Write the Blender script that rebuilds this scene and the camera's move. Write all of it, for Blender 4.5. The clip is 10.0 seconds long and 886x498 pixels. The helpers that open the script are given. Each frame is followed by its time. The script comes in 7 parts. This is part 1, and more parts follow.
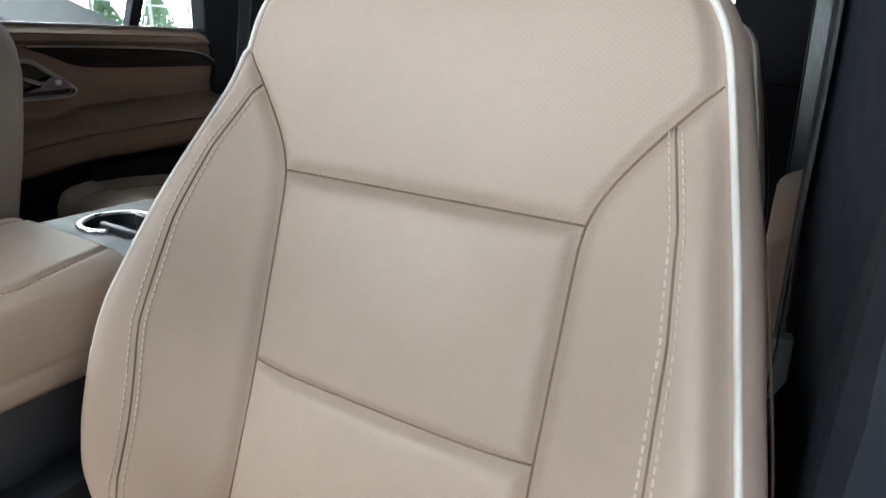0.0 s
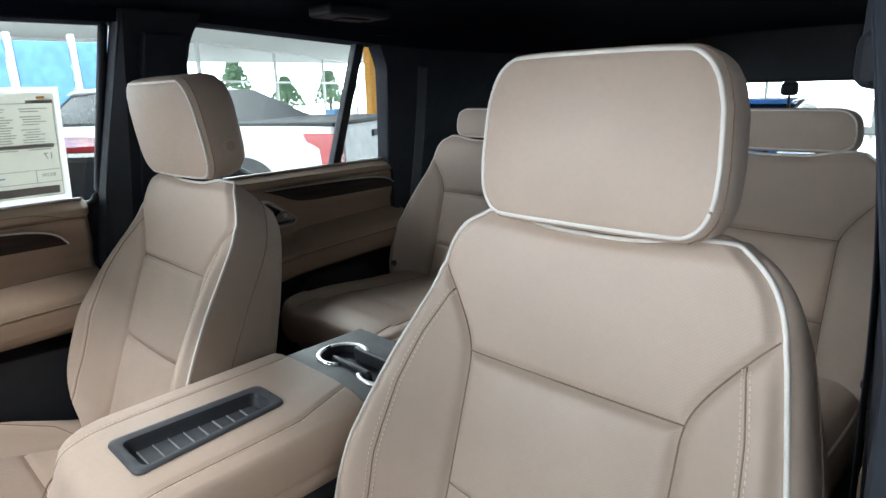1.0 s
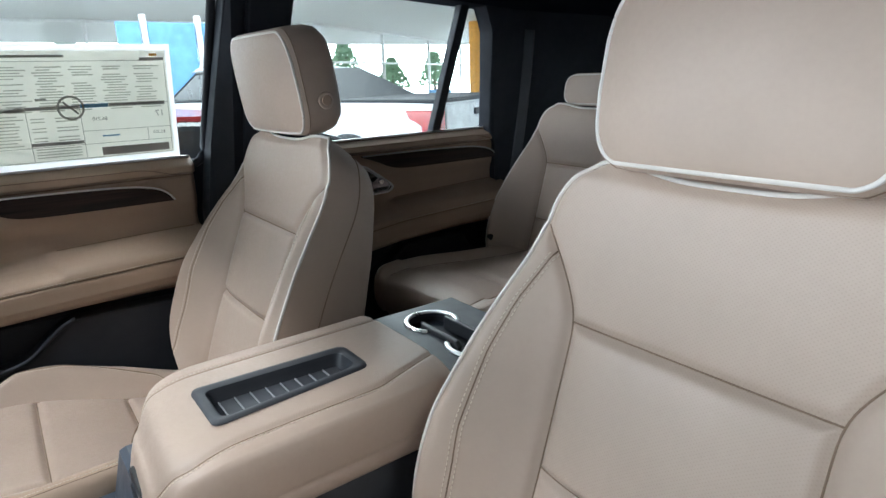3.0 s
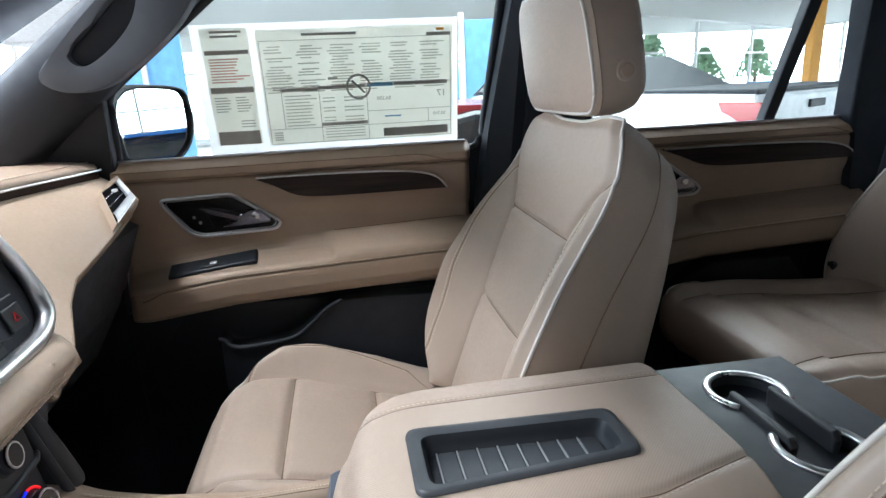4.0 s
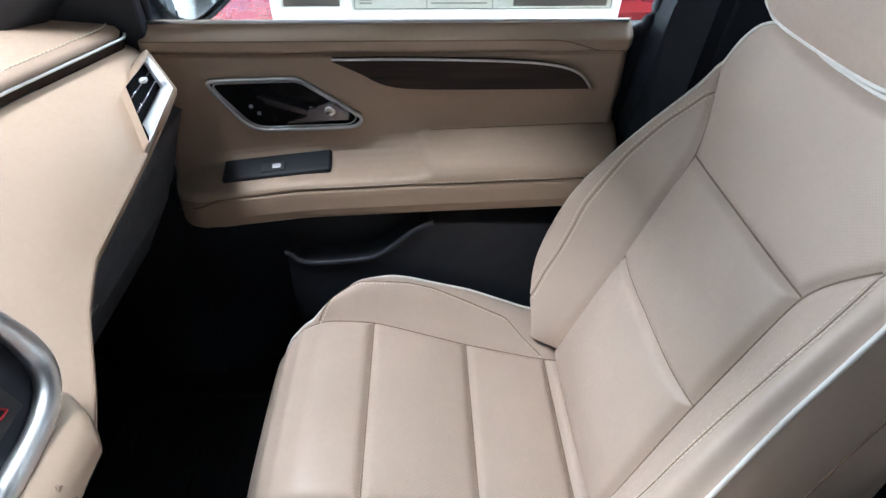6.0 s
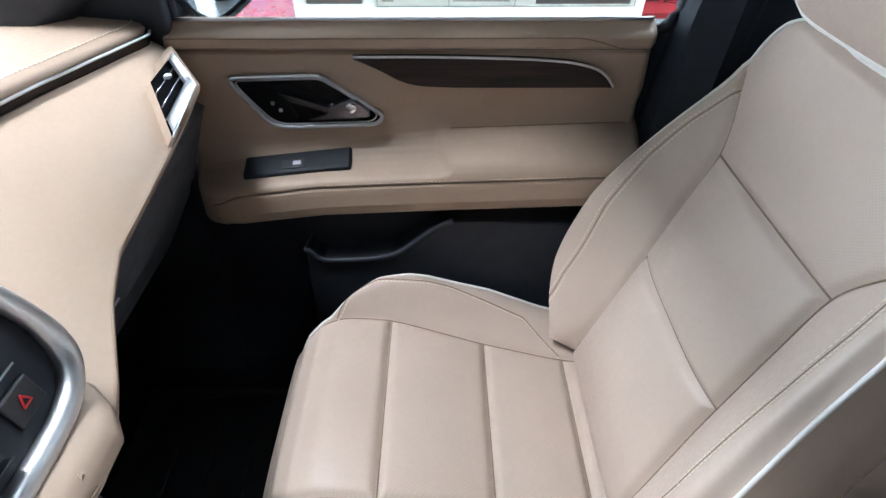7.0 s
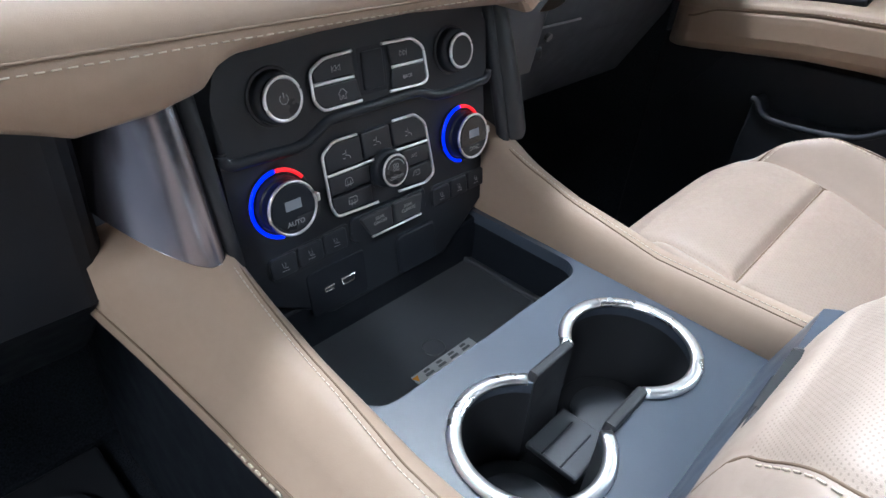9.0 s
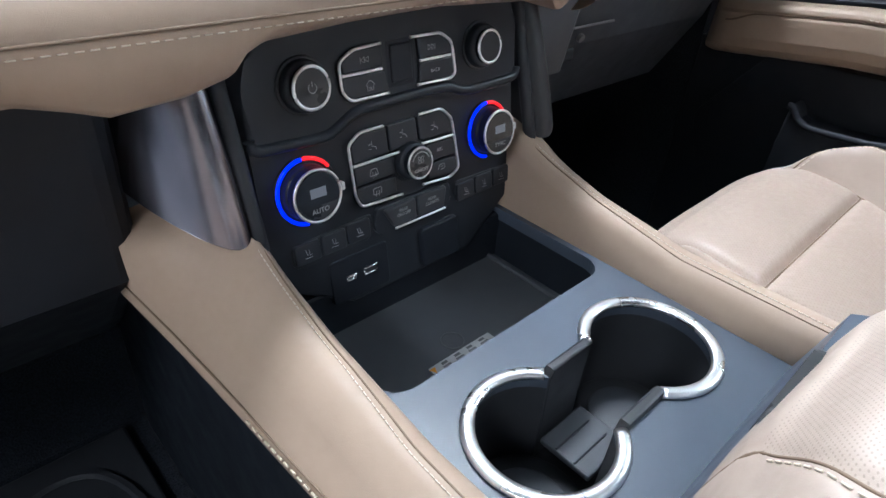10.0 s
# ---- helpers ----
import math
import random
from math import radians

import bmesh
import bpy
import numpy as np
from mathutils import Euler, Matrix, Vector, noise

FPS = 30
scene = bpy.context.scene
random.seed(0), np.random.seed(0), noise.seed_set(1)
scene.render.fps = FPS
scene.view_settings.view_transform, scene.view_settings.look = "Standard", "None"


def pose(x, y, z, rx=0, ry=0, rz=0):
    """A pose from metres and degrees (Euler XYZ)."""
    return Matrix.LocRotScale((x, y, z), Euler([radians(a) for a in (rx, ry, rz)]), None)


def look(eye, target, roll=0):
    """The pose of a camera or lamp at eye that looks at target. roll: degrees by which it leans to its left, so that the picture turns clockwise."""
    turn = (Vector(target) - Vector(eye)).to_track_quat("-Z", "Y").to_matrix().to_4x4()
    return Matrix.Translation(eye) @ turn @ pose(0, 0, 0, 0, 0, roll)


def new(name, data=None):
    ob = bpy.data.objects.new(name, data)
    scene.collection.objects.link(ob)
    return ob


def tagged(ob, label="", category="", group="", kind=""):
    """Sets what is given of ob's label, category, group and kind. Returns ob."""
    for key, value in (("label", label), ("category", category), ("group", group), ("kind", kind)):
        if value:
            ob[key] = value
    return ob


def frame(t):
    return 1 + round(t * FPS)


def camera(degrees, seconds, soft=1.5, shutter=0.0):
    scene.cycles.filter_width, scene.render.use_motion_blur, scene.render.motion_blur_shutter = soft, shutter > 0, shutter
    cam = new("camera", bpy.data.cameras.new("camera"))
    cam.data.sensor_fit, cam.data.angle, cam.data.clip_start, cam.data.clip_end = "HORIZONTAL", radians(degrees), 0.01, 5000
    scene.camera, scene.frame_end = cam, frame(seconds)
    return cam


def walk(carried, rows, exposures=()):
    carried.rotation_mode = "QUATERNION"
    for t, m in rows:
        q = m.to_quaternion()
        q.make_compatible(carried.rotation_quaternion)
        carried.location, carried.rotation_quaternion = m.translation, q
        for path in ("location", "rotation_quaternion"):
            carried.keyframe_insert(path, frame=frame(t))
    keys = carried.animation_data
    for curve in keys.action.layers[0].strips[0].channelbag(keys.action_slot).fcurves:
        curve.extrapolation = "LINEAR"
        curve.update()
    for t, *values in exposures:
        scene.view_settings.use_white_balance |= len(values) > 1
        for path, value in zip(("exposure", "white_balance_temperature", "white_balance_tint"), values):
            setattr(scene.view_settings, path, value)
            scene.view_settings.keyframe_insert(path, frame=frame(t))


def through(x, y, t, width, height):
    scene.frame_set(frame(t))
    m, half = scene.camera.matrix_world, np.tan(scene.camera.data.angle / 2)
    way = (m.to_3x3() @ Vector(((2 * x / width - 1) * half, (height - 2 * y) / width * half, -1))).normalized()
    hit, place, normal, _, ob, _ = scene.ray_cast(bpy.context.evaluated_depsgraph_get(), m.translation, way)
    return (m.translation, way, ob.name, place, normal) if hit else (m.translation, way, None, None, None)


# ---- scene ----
cam = camera(73.2, 10.0)
PATH = [
    (0, (0.7086, 0.3435, 0.7624), (-0.1979, 1.9929, 0.0857), 2.60),
    (0.2, (0.7243, 0.3167, 0.8223), (-0.3122, 1.9233, 0.2355), 1.92),
    (0.5, (0.7439, 0.2576, 0.9014), (-0.4590, 1.7642, 0.3691), 0.04),
    (1, (0.7980, 0.1946, 0.9759), (-0.5358, 1.5916, 0.4570), -1.68),
    (1.5, (0.8044, 0.1918, 0.9777), (-0.5571, 1.5466, 0.4201), -2.29),
    (2, (0.8025, 0.1919, 0.9768), (-0.5645, 1.5329, 0.3996), -2.19),
    (2.2, (0.8027, 0.1886, 0.9785), (-0.5693, 1.5227, 0.3973), -2.05),
    (3.3, (0.7241, 0.2695, 0.8962), (-0.9424, 1.2201, 0.3312), -2.12),
    (3.5, (0.7102, 0.2868, 0.8870), (-1.0462, 1.0539, 0.3157), -2.72),
    (3.9, (0.5763, 0.3377, 0.8841), (-1.3096, 0.7150, 0.3355), -3.29),
    (4, (0.5247, 0.3519, 0.8790), (-1.3761, 0.6530, 0.3348), -2.79),
    (4.2, (0.4305, 0.3702, 0.8900), (-1.4790, 0.5528, 0.3238), -3.23),
    (4.5, (0.2883, 0.3526, 0.9444), (-1.5775, 0.4658, 0.2332), -1.70),
    (5, (0.1587, 0.3355, 1.0299), (-1.5724, 0.4027, 0.0307), -0.60),
    (5.5, (0.1189, 0.3187, 1.0289), (-1.5013, 0.3941, -0.1412), 0.39),
    (5.7, (0.1225, 0.3118, 1.0321), (-1.4633, 0.3869, -0.1843), 0.58),
    (7, (0.1235, 0.2996, 1.0253), (-1.4589, 0.3071, -0.1977), -0.05),
    (7.5, (0.1692, 0.3128, 0.9231), (-1.4332, 0.0524, -0.2451), -0.28),
    (7.8, (0.2186, 0.2837, 0.8096), (-1.3866, -0.1689, -0.2942), 1.11),
    (8, (0.2438, 0.2806, 0.7591), (-1.3262, -0.3186, -0.3254), 2.29),
    (8.2, (0.2648, 0.2786, 0.7312), (-1.2382, -0.4538, -0.3663), 3.68),
    (8.5, (0.2922, 0.2908, 0.6929), (-1.0935, -0.6253, -0.4208), 4.19),
    (9, (0.3004, 0.3175, 0.6701), (-0.9493, -0.7658, -0.4546), 4.68),
    (9.5, (0.3017, 0.3291, 0.6668), (-0.8945, -0.8092, -0.4618), 4.87),
    (10, (0.3016, 0.3272, 0.6652), (-0.8847, -0.8292, -0.4553), 4.76),
]
EXPOSURES = [(0.0, 0.06, 6300, 10), (0.8, -0.03, 6250, 10), (2.2, -0.09, 6150, 10), (3.5, -0.10, 6000, 10), (4.0, 0.04, 5950, 10), (5.0, 0.22, 5850, 10), (7.0, 0.36, 5650, 10), (8.0, 0.26, 5600, 10), (8.5, 0.45, 5600, 10), (10.0, 0.56, 5600, 10)]
walk(cam, [(t, look(eye, target, roll)) for t, eye, target, roll in PATH], EXPOSURES)


# ---- world, sun, large lights ----
world = bpy.data.worlds.new("sky_world")
scene.world = world
world.use_nodes = True
wn = world.node_tree
for n in list(wn.nodes):
    wn.nodes.remove(n)
w_out = wn.nodes.new("ShaderNodeOutputWorld")
w_bg = wn.nodes.new("ShaderNodeBackground")
w_sky = wn.nodes.new("ShaderNodeTexSky")
w_sky.sky_type = "NISHITA"
w_sky.sun_disc = False
w_sky.sun_elevation = radians(38)
w_sky.sun_rotation = radians(150)
w_bg.inputs[1].default_value = 0.15
wn.links.new(w_sky.outputs[0], w_bg.inputs[0])
wn.links.new(w_bg.outputs[0], w_out.inputs[0])

sun_data = bpy.data.lights.new("sun", "SUN")
sun_data.energy = 3.5
sun_data.angle = radians(2.0)
sun_data.color = (1.0, 0.95, 0.88)
sun = new("sun", sun_data)
sun.matrix_world = look((0, 0, 0), (-0.55, 0.62, -0.62))


def area_light(name, eye, target, sx, sy, power, color=(1.0, 0.98, 0.95)):
    d = bpy.data.lights.new(name, "AREA")
    d.shape, d.size, d.size_y, d.energy, d.color = "RECTANGLE", sx, sy, power, color
    ob = new(name, d)
    ob.matrix_world = look(eye, target)
    return ob


area_light("front_panel_light", (-1.5, -2.6, 2.45), (-0.8, -1.2, 0), 1.8, 0.8, 160, (0.88, 0.95, 1.0))
area_light("overhead_panel_light", (-0.40, -0.62, 2.45), (-0.45, -0.1, 0), 0.5, 0.35, 58, (1.0, 0.99, 0.97))
# next two lamps are added fill for the second row and the showroom outside
area_light("rear_side_fill_light", (-2.3, 1.5, 2.45), (-0.6, 1.3, 0.7), 1.5, 1.5, 125, (0.93, 0.98, 1.0))
area_light("west_fill_light", (-7.0, 3.0, 2.45), (-7.0, 3.0, 0), 7.0, 7.0, 600, (0.93, 0.98, 1.0))
area_light("driver_side_panel_light", (2.3, 1.1, 2.45), (0.2, 0.2, 0.5), 0.8, 0.8, 46, (1.0, 0.97, 0.92))
area_light("front_facade_light", (-4.5, -8.7, 1.2), (-1.5, 0, 1.0), 9, 3.0, 950, (0.88, 0.95, 1.0))


# ---- materials ----
def base_mat(name):
    m = bpy.data.materials.new(name)
    m.use_nodes = True
    nt = m.node_tree
    return m, nt, nt.nodes["Principled BSDF"]


def mix_color(nt, fac, a, b, blend="MIX"):
    mx = nt.nodes.new("ShaderNodeMix")
    mx.data_type = "RGBA"
    mx.blend_type = blend
    for sock, v in ((mx.inputs[0], fac), (mx.inputs[6], a), (mx.inputs[7], b)):
        if hasattr(v, "links"):
            nt.links.new(v, sock)
        elif isinstance(v, (int, float)):
            sock.default_value = v
        else:
            sock.default_value = (*v, 1)
    return mx.outputs[2]


def noise_out(nt, scale, detail=3.0, coord="Object", rough=0.5):
    tc = nt.nodes.new("ShaderNodeTexCoord")
    nz = nt.nodes.new("ShaderNodeTexNoise")
    nz.inputs["Scale"].default_value = scale
    nz.inputs["Detail"].default_value = detail
    nz.inputs["Roughness"].default_value = rough
    nt.links.new(tc.outputs[coord], nz.inputs["Vector"])
    return nz.outputs[0]


def math_node(nt, op, a, b=None):
    n = nt.nodes.new("ShaderNodeMath")
    n.operation = op
    for i, v in enumerate((a, b)):
        if v is None:
            continue
        if hasattr(v, "links"):
            nt.links.new(v, n.inputs[i])
        else:
            n.inputs[i].default_value = v
    return n.outputs[0]


def ramp(nt, fac, lo, hi, v0=0.0, v1=1.0):
    n = nt.nodes.new("ShaderNodeMapRange")
    nt.links.new(fac, n.inputs[0])
    for i, v in enumerate((lo, hi, v0, v1)):
        n.inputs[1 + i].default_value = v
    return n.outputs[0]


def bump(nt, bsdf, height, strength, dist=0.001, prev=None):
    b = nt.nodes.new("ShaderNodeBump")
    b.inputs["Strength"].default_value = strength
    b.inputs["Distance"].default_value = dist
    nt.links.new(height, b.inputs["Height"])
    if prev:
        nt.links.new(prev, b.inputs["Normal"])
    nt.links.new(b.outputs[0], bsdf.inputs["Normal"])
    return b.outputs[0]


def leather(name, color, perforated=False, rough=0.45, pitch=0.0042, depth=0.16):
    m, nt, b = base_mat(name)
    big = noise_out(nt, 6.0, 4)
    fine = noise_out(nt, 160.0, 3)
    col = mix_color(nt, ramp(nt, big, 0.3, 0.7), tuple(c * 0.93 for c in color), tuple(min(1, c * 1.05) for c in color))
    col = mix_color(nt, ramp(nt, fine, 0.35, 0.7, 0, 0.13), col, tuple(c * 0.85 for c in color))
    tc = nt.nodes.new("ShaderNodeTexCoord")
    vo = nt.nodes.new("ShaderNodeTexVoronoi")
    vo.feature = "DISTANCE_TO_EDGE"
    vo.inputs["Scale"].default_value = 750
    nt.links.new(tc.outputs["Object"], vo.inputs["Vector"])
    grain = ramp(nt, vo.outputs[0], 0.0, 0.12)
    nrm = bump(nt, b, grain, 0.10, 0.0004)
    nrm = bump(nt, b, noise_out(nt, 35.0, 3), 0.12, 0.004, nrm)
    if perforated:
        sp = nt.nodes.new("ShaderNodeSeparateXYZ")
        nt.links.new(tc.outputs["Object"], sp.inputs[0])
        q = math_node(nt, "ADD", sp.outputs[1], sp.outputs[2])
        u = math_node(nt, "MULTIPLY", math_node(nt, "ADD", sp.outputs[0], q), 0.72 / pitch)
        v = math_node(nt, "MULTIPLY", math_node(nt, "SUBTRACT", sp.outputs[0], q), 0.72 / pitch)
        du = math_node(nt, "SUBTRACT", math_node(nt, "FRACT", math_node(nt, "ADD", u, 100.0)), 0.5)
        dv = math_node(nt, "SUBTRACT", math_node(nt, "FRACT", math_node(nt, "ADD", v, 100.0)), 0.5)
        r2 = math_node(nt, "ADD", math_node(nt, "MULTIPLY", du, du), math_node(nt, "MULTIPLY", dv, dv))
        hole = ramp(nt, r2, 0.025, 0.06, 1.0, 0.0)
        col = mix_color(nt, math_node(nt, "MULTIPLY", hole, depth), col, tuple(c * 0.25 for c in color))
        bump(nt, b, math_node(nt, "SUBTRACT", 1.0, hole), depth * 0.4, 0.0004, nrm)
    nt.links.new(col, b.inputs["Base Color"])
    nt.links.new(ramp(nt, fine, 0.3, 0.7, rough - 0.06, rough + 0.1), b.inputs["Roughness"])
    b.inputs["Specular IOR Level"].default_value = 0.45
    return m


def plastic(name, color, rough=0.5, grain=900.0, strength=0.15, spec=0.4):
    m, nt, b = base_mat(name)
    big = noise_out(nt, 9.0, 4)
    col = mix_color(nt, ramp(nt, big, 0.3, 0.7), tuple(c * 0.85 for c in color), tuple(min(1, c * 1.12) for c in color))
    nt.links.new(col, b.inputs["Base Color"])
    nt.links.new(ramp(nt, noise_out(nt, 40, 4), 0.3, 0.7, rough - 0.06, rough + 0.07), b.inputs["Roughness"])
    b.inputs["Specular IOR Level"].default_value = spec
    if strength:
        bump(nt, b, noise_out(nt, grain, 2), strength, 0.0005)
    return m


def metal(name, color, rough=0.15, brushed=False):
    m, nt, b = base_mat(name)
    b.inputs["Metallic"].default_value = 1.0
    nz = noise_out(nt, 30, 4)
    nt.links.new(mix_color(nt, ramp(nt, nz, 0.3, 0.7), tuple(c * 0.92 for c in color), color), b.inputs["Base Color"])
    nt.links.new(ramp(nt, nz, 0.3, 0.7, max(0.02, rough - 0.05), rough + 0.07), b.inputs["Roughness"])
    return m


def wood(name):
    m, nt, b = base_mat(name)
    tc = nt.nodes.new("ShaderNodeTexCoord")
    mp = nt.nodes.new("ShaderNodeMapping")
    mp.inputs["Scale"].default_value = (60, 6, 160)
    nz = nt.nodes.new("ShaderNodeTexNoise")
    nz.inputs["Scale"].default_value = 1.0
    nz.inputs["Detail"].default_value = 5
    nt.links.new(tc.outputs["Object"], mp.inputs[0])
    nt.links.new(mp.outputs[0], nz.inputs["Vector"])
    nt.links.new(mix_color(nt, ramp(nt, nz.outputs[0], 0.35, 0.65), (0.007, 0.0042, 0.0035), (0.030, 0.017, 0.013)), b.inputs["Base Color"])
    b.inputs["Roughness"].default_value = 0.5
    b.inputs["Specular IOR Level"].default_value = 0.3
    bump(nt, b, nz.outputs[0], 0.25, 0.0006)
    return m


def glass(name, tint=(0.93, 0.97, 0.95)):
    m, nt, b = base_mat(name)
    out = nt.nodes["Material Output"]
    tr = nt.nodes.new("ShaderNodeBsdfTransparent")
    tr.inputs[0].default_value = (*tint, 1)
    gl = nt.nodes.new("ShaderNodeBsdfGlossy")
    gl.inputs["Roughness"].default_value = 0.02
    fr = nt.nodes.new("ShaderNodeFresnel")
    fr.inputs[0].default_value = 1.3
    mx = nt.nodes.new("ShaderNodeMixShader")
    nt.links.new(fr.outputs[0], mx.inputs[0])
    nt.links.new(tr.outputs[0], mx.inputs[1])
    nt.links.new(gl.outputs[0], mx.inputs[2])
    nt.links.new(mx.outputs[0], out.inputs[0])
    return m


def glow(name, color, strength):
    m, nt, b = base_mat(name)
    b.inputs["Base Color"].default_value = (*color, 1)
    b.inputs["Emission Color"].default_value = (*color, 1)
    b.inputs["Emission Strength"].default_value = strength
    return m


def paper(name, color, through):
    """A sheet that lets part of the light behind it shine through."""
    m = plastic(name, color, 0.8, 100, 0.05)
    nt = m.node_tree
    tl = nt.nodes.new("ShaderNodeBsdfTranslucent")
    tl.inputs[0].default_value = (*color, 1)
    mx = nt.nodes.new("ShaderNodeMixShader")
    mx.inputs[0].default_value = through
    nt.links.new(nt.nodes["Principled BSDF"].outputs[0], mx.inputs[1])
    nt.links.new(tl.outputs[0], mx.inputs[2])
    nt.links.new(mx.outputs[0], nt.nodes["Material Output"].inputs[0])
    return m


def carpet(name, color):
    m, nt, b = base_mat(name)
    f = noise_out(nt, 420, 3)
    nt.links.new(mix_color(nt, ramp(nt, f, 0.3, 0.7), tuple(c * 0.5 for c in color), tuple(c * 1.5 for c in color)), b.inputs["Base Color"])
    b.inputs["Roughness"].default_value = 0.95
    b.inputs["Specular IOR Level"].default_value = 0.1
    bump(nt, b, f, 0.7, 0.003)
    return m


TAN = (0.441, 0.352, 0.286)
M_LEATHER = leather("tan_leather", TAN)
M_PERF = leather("perforated_tan_leather", TAN, True, pitch=0.0036, depth=0.13)
M_PERFLID = leather("perforated_lid_leather", TAN, True, pitch=0.0025, depth=0.36)
M_DASH = leather("tan_soft_trim", (0.383, 0.286, 0.212), rough=0.5)
M_PIPE = plastic("ivory_piping", (0.70, 0.675, 0.63), 0.4, 400, 0.1)
M_THREAD = plastic("cream_thread", (0.66, 0.58, 0.47), 0.7, 1500, 0.3)
# brown of the seam beads puts the shade of stitched folds into colour
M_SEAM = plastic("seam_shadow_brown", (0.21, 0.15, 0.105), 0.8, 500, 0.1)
M_BLACK = plastic("black_plastic", (0.011, 0.0145, 0.021), 0.52, spec=0.35)
M_BLACKSAT = plastic("satin_black_panel", (0.026, 0.028, 0.032), 0.40, 1200, 0.08, 0.5)
M_STACK = plastic("satin_black_fascia", (0.0195, 0.0235, 0.0300), 0.40, 1400, 0.06, 0.36)
M_KEY = plastic("satin_black_key", (0.0225, 0.0262, 0.0325), 0.38, 1400, 0.05, 0.45)
M_GREYKEY = plastic("charcoal_key", (0.040, 0.044, 0.050), 0.42, 1400, 0.05, 0.5)
M_KNOBFACE = plastic("knob_face", (0.022, 0.024, 0.028), 0.30, 1400, 0.02, 0.5)
M_DKGREY = plastic("dark_grey_plastic", (0.015, 0.0185, 0.026), 0.6)
M_KNEE = plastic("blue_black_dash_plastic", (0.082, 0.094, 0.114), 0.5, 900, 0.1, 0.45)
M_TRIM = plastic("blue_black_pillar_trim", (0.017, 0.0215, 0.030), 0.62, 900, 0.1, 0.22)
M_BINMAT = plastic("charcoal_rubber_mat", (0.066, 0.072, 0.080), 0.42, 900, 0.12, 0.5)
M_DECK = plastic("blue_grey_console_deck", (0.062, 0.078, 0.104), 0.36, 1200, 0.08, 0.6)
M_TRAY = plastic("grey_tray_rubber", (0.045, 0.050, 0.058), 0.45, 700, 0.15)
M_RECESS = plastic("vent_recess_shade", (0.004, 0.0045, 0.0055), 0.8, 900, 0.05, 0.05)
M_GLOSS = plastic("gloss_black_plastic", (0.006, 0.0065, 0.0075), 0.14, 300, 0.0, 0.55)
M_RUBBER = plastic("black_rubber", (0.024, 0.027, 0.032), 0.5, 300, 0.2)
M_HEADLINER = carpet("black_headliner_cloth", (0.007, 0.0105, 0.021))
M_CARPET = carpet("black_carpet", (0.020, 0.024, 0.031))
M_CHROME = metal("bright_chrome", (0.92, 0.92, 0.93), 0.22)
M_SATIN = metal("satin_silver", (0.72, 0.72, 0.74), 0.34)
M_PILLAR, pillar_nt, pillar_b = base_mat("dark_satin_metal")
pillar_b.inputs["Metallic"].default_value = 1.0
pillar_b.inputs["Base Color"].default_value = (0.30, 0.285, 0.32, 1)
nt_r = ramp(pillar_nt, noise_out(pillar_nt, 60, 3), 0.3, 0.7, 0.22, 0.27)
pillar_nt.links.new(nt_r, pillar_b.inputs["Roughness"])
M_BRIGHT = metal("bead_chrome", (0.96, 0.96, 0.97), 0.42)
M_RING = metal("polished_ring_metal", (0.90, 0.90, 0.91), 0.28)
M_HANDLE = plastic("blue_grey_pillar_plastic", (0.10, 0.115, 0.14), 0.5, 900, 0.1)
M_WOOD = wood("dark_open_pore_wood")
M_GLASS = glass("window_glass")
M_SMOKE = plastic("smoked_display", (0.02, 0.022, 0.026), 0.12, 300, 0.0, 0.6)
M_LABEL = plastic("pale_label", (0.42, 0.43, 0.44), 0.6, 300, 0.0)
M_DIMMARK = plastic("dim_grey_legend", (0.12, 0.125, 0.13), 0.6, 300, 0.0)
M_LEGEND = plastic("faint_white_legend", (0.36, 0.37, 0.38), 0.6, 300, 0.0)
M_MARK = plastic("grey_legend", (0.27, 0.28, 0.29), 0.6, 300, 0.0)
M_WHITE = plastic("white_paint", (0.8, 0.8, 0.79), 0.5, 300, 0.05)
M_GREYWALL = plastic("grey_wall_paint", (0.22, 0.22, 0.23), 0.7, 50, 0.03)
M_CARWHITE = plastic("white_car_paint", (0.58, 0.61, 0.64), 0.2, 300, 0.0, 0.6)
M_CARRED = plastic("dark_red_car_paint", (0.30, 0.03, 0.035), 0.2, 300, 0.0, 0.6)
M_CARBLUE = plastic("bright_blue_car_paint", (0.02, 0.16, 0.55), 0.2, 300, 0.0, 0.6)
M_BLUEWALL = plastic("blue_wall_panel", (0.17, 0.38, 0.68), 0.5, 50, 0.02)
M_ORANGE = plastic("orange_column_paint", (0.75, 0.33, 0.03), 0.5, 50, 0.02)
M_FLOORTILE = plastic("polished_showroom_floor", (0.55, 0.54, 0.52), 0.25, 20, 0.02)
M_REDLENS = plastic("red_lens", (0.36, 0.006, 0.010), 0.15, 50, 0.0, 0.6)
M_PAPER = paper("cream_paper", (0.90, 0.90, 0.83), 0.72)
M_FILM = paper("white_adhesive_film", (0.90, 0.91, 0.92), 0.7)
M_INK = plastic("grey_print", (0.38, 0.38, 0.35), 0.8, 100, 0.0)
M_INKRED = plastic("red_print", (0.62, 0.32, 0.28), 0.8, 100, 0.0)
M_INKBLUE = plastic("blue_print", (0.18, 0.40, 0.60), 0.8, 100, 0.0)
M_BLUELED = glow("blue_led", (0.004, 0.02, 1.0), 1.0)
M_REDLED = glow("red_led", (1.0, 0.015, 0.02), 0.8)
M_HAZRED = plastic("red_legend", (0.45, 0.02, 0.025), 0.5, 300, 0.0)
M_MIRROR, mirror_nt, mirror_b = base_mat("mirror_silver")
mirror_b.inputs["Metallic"].default_value = 1.0
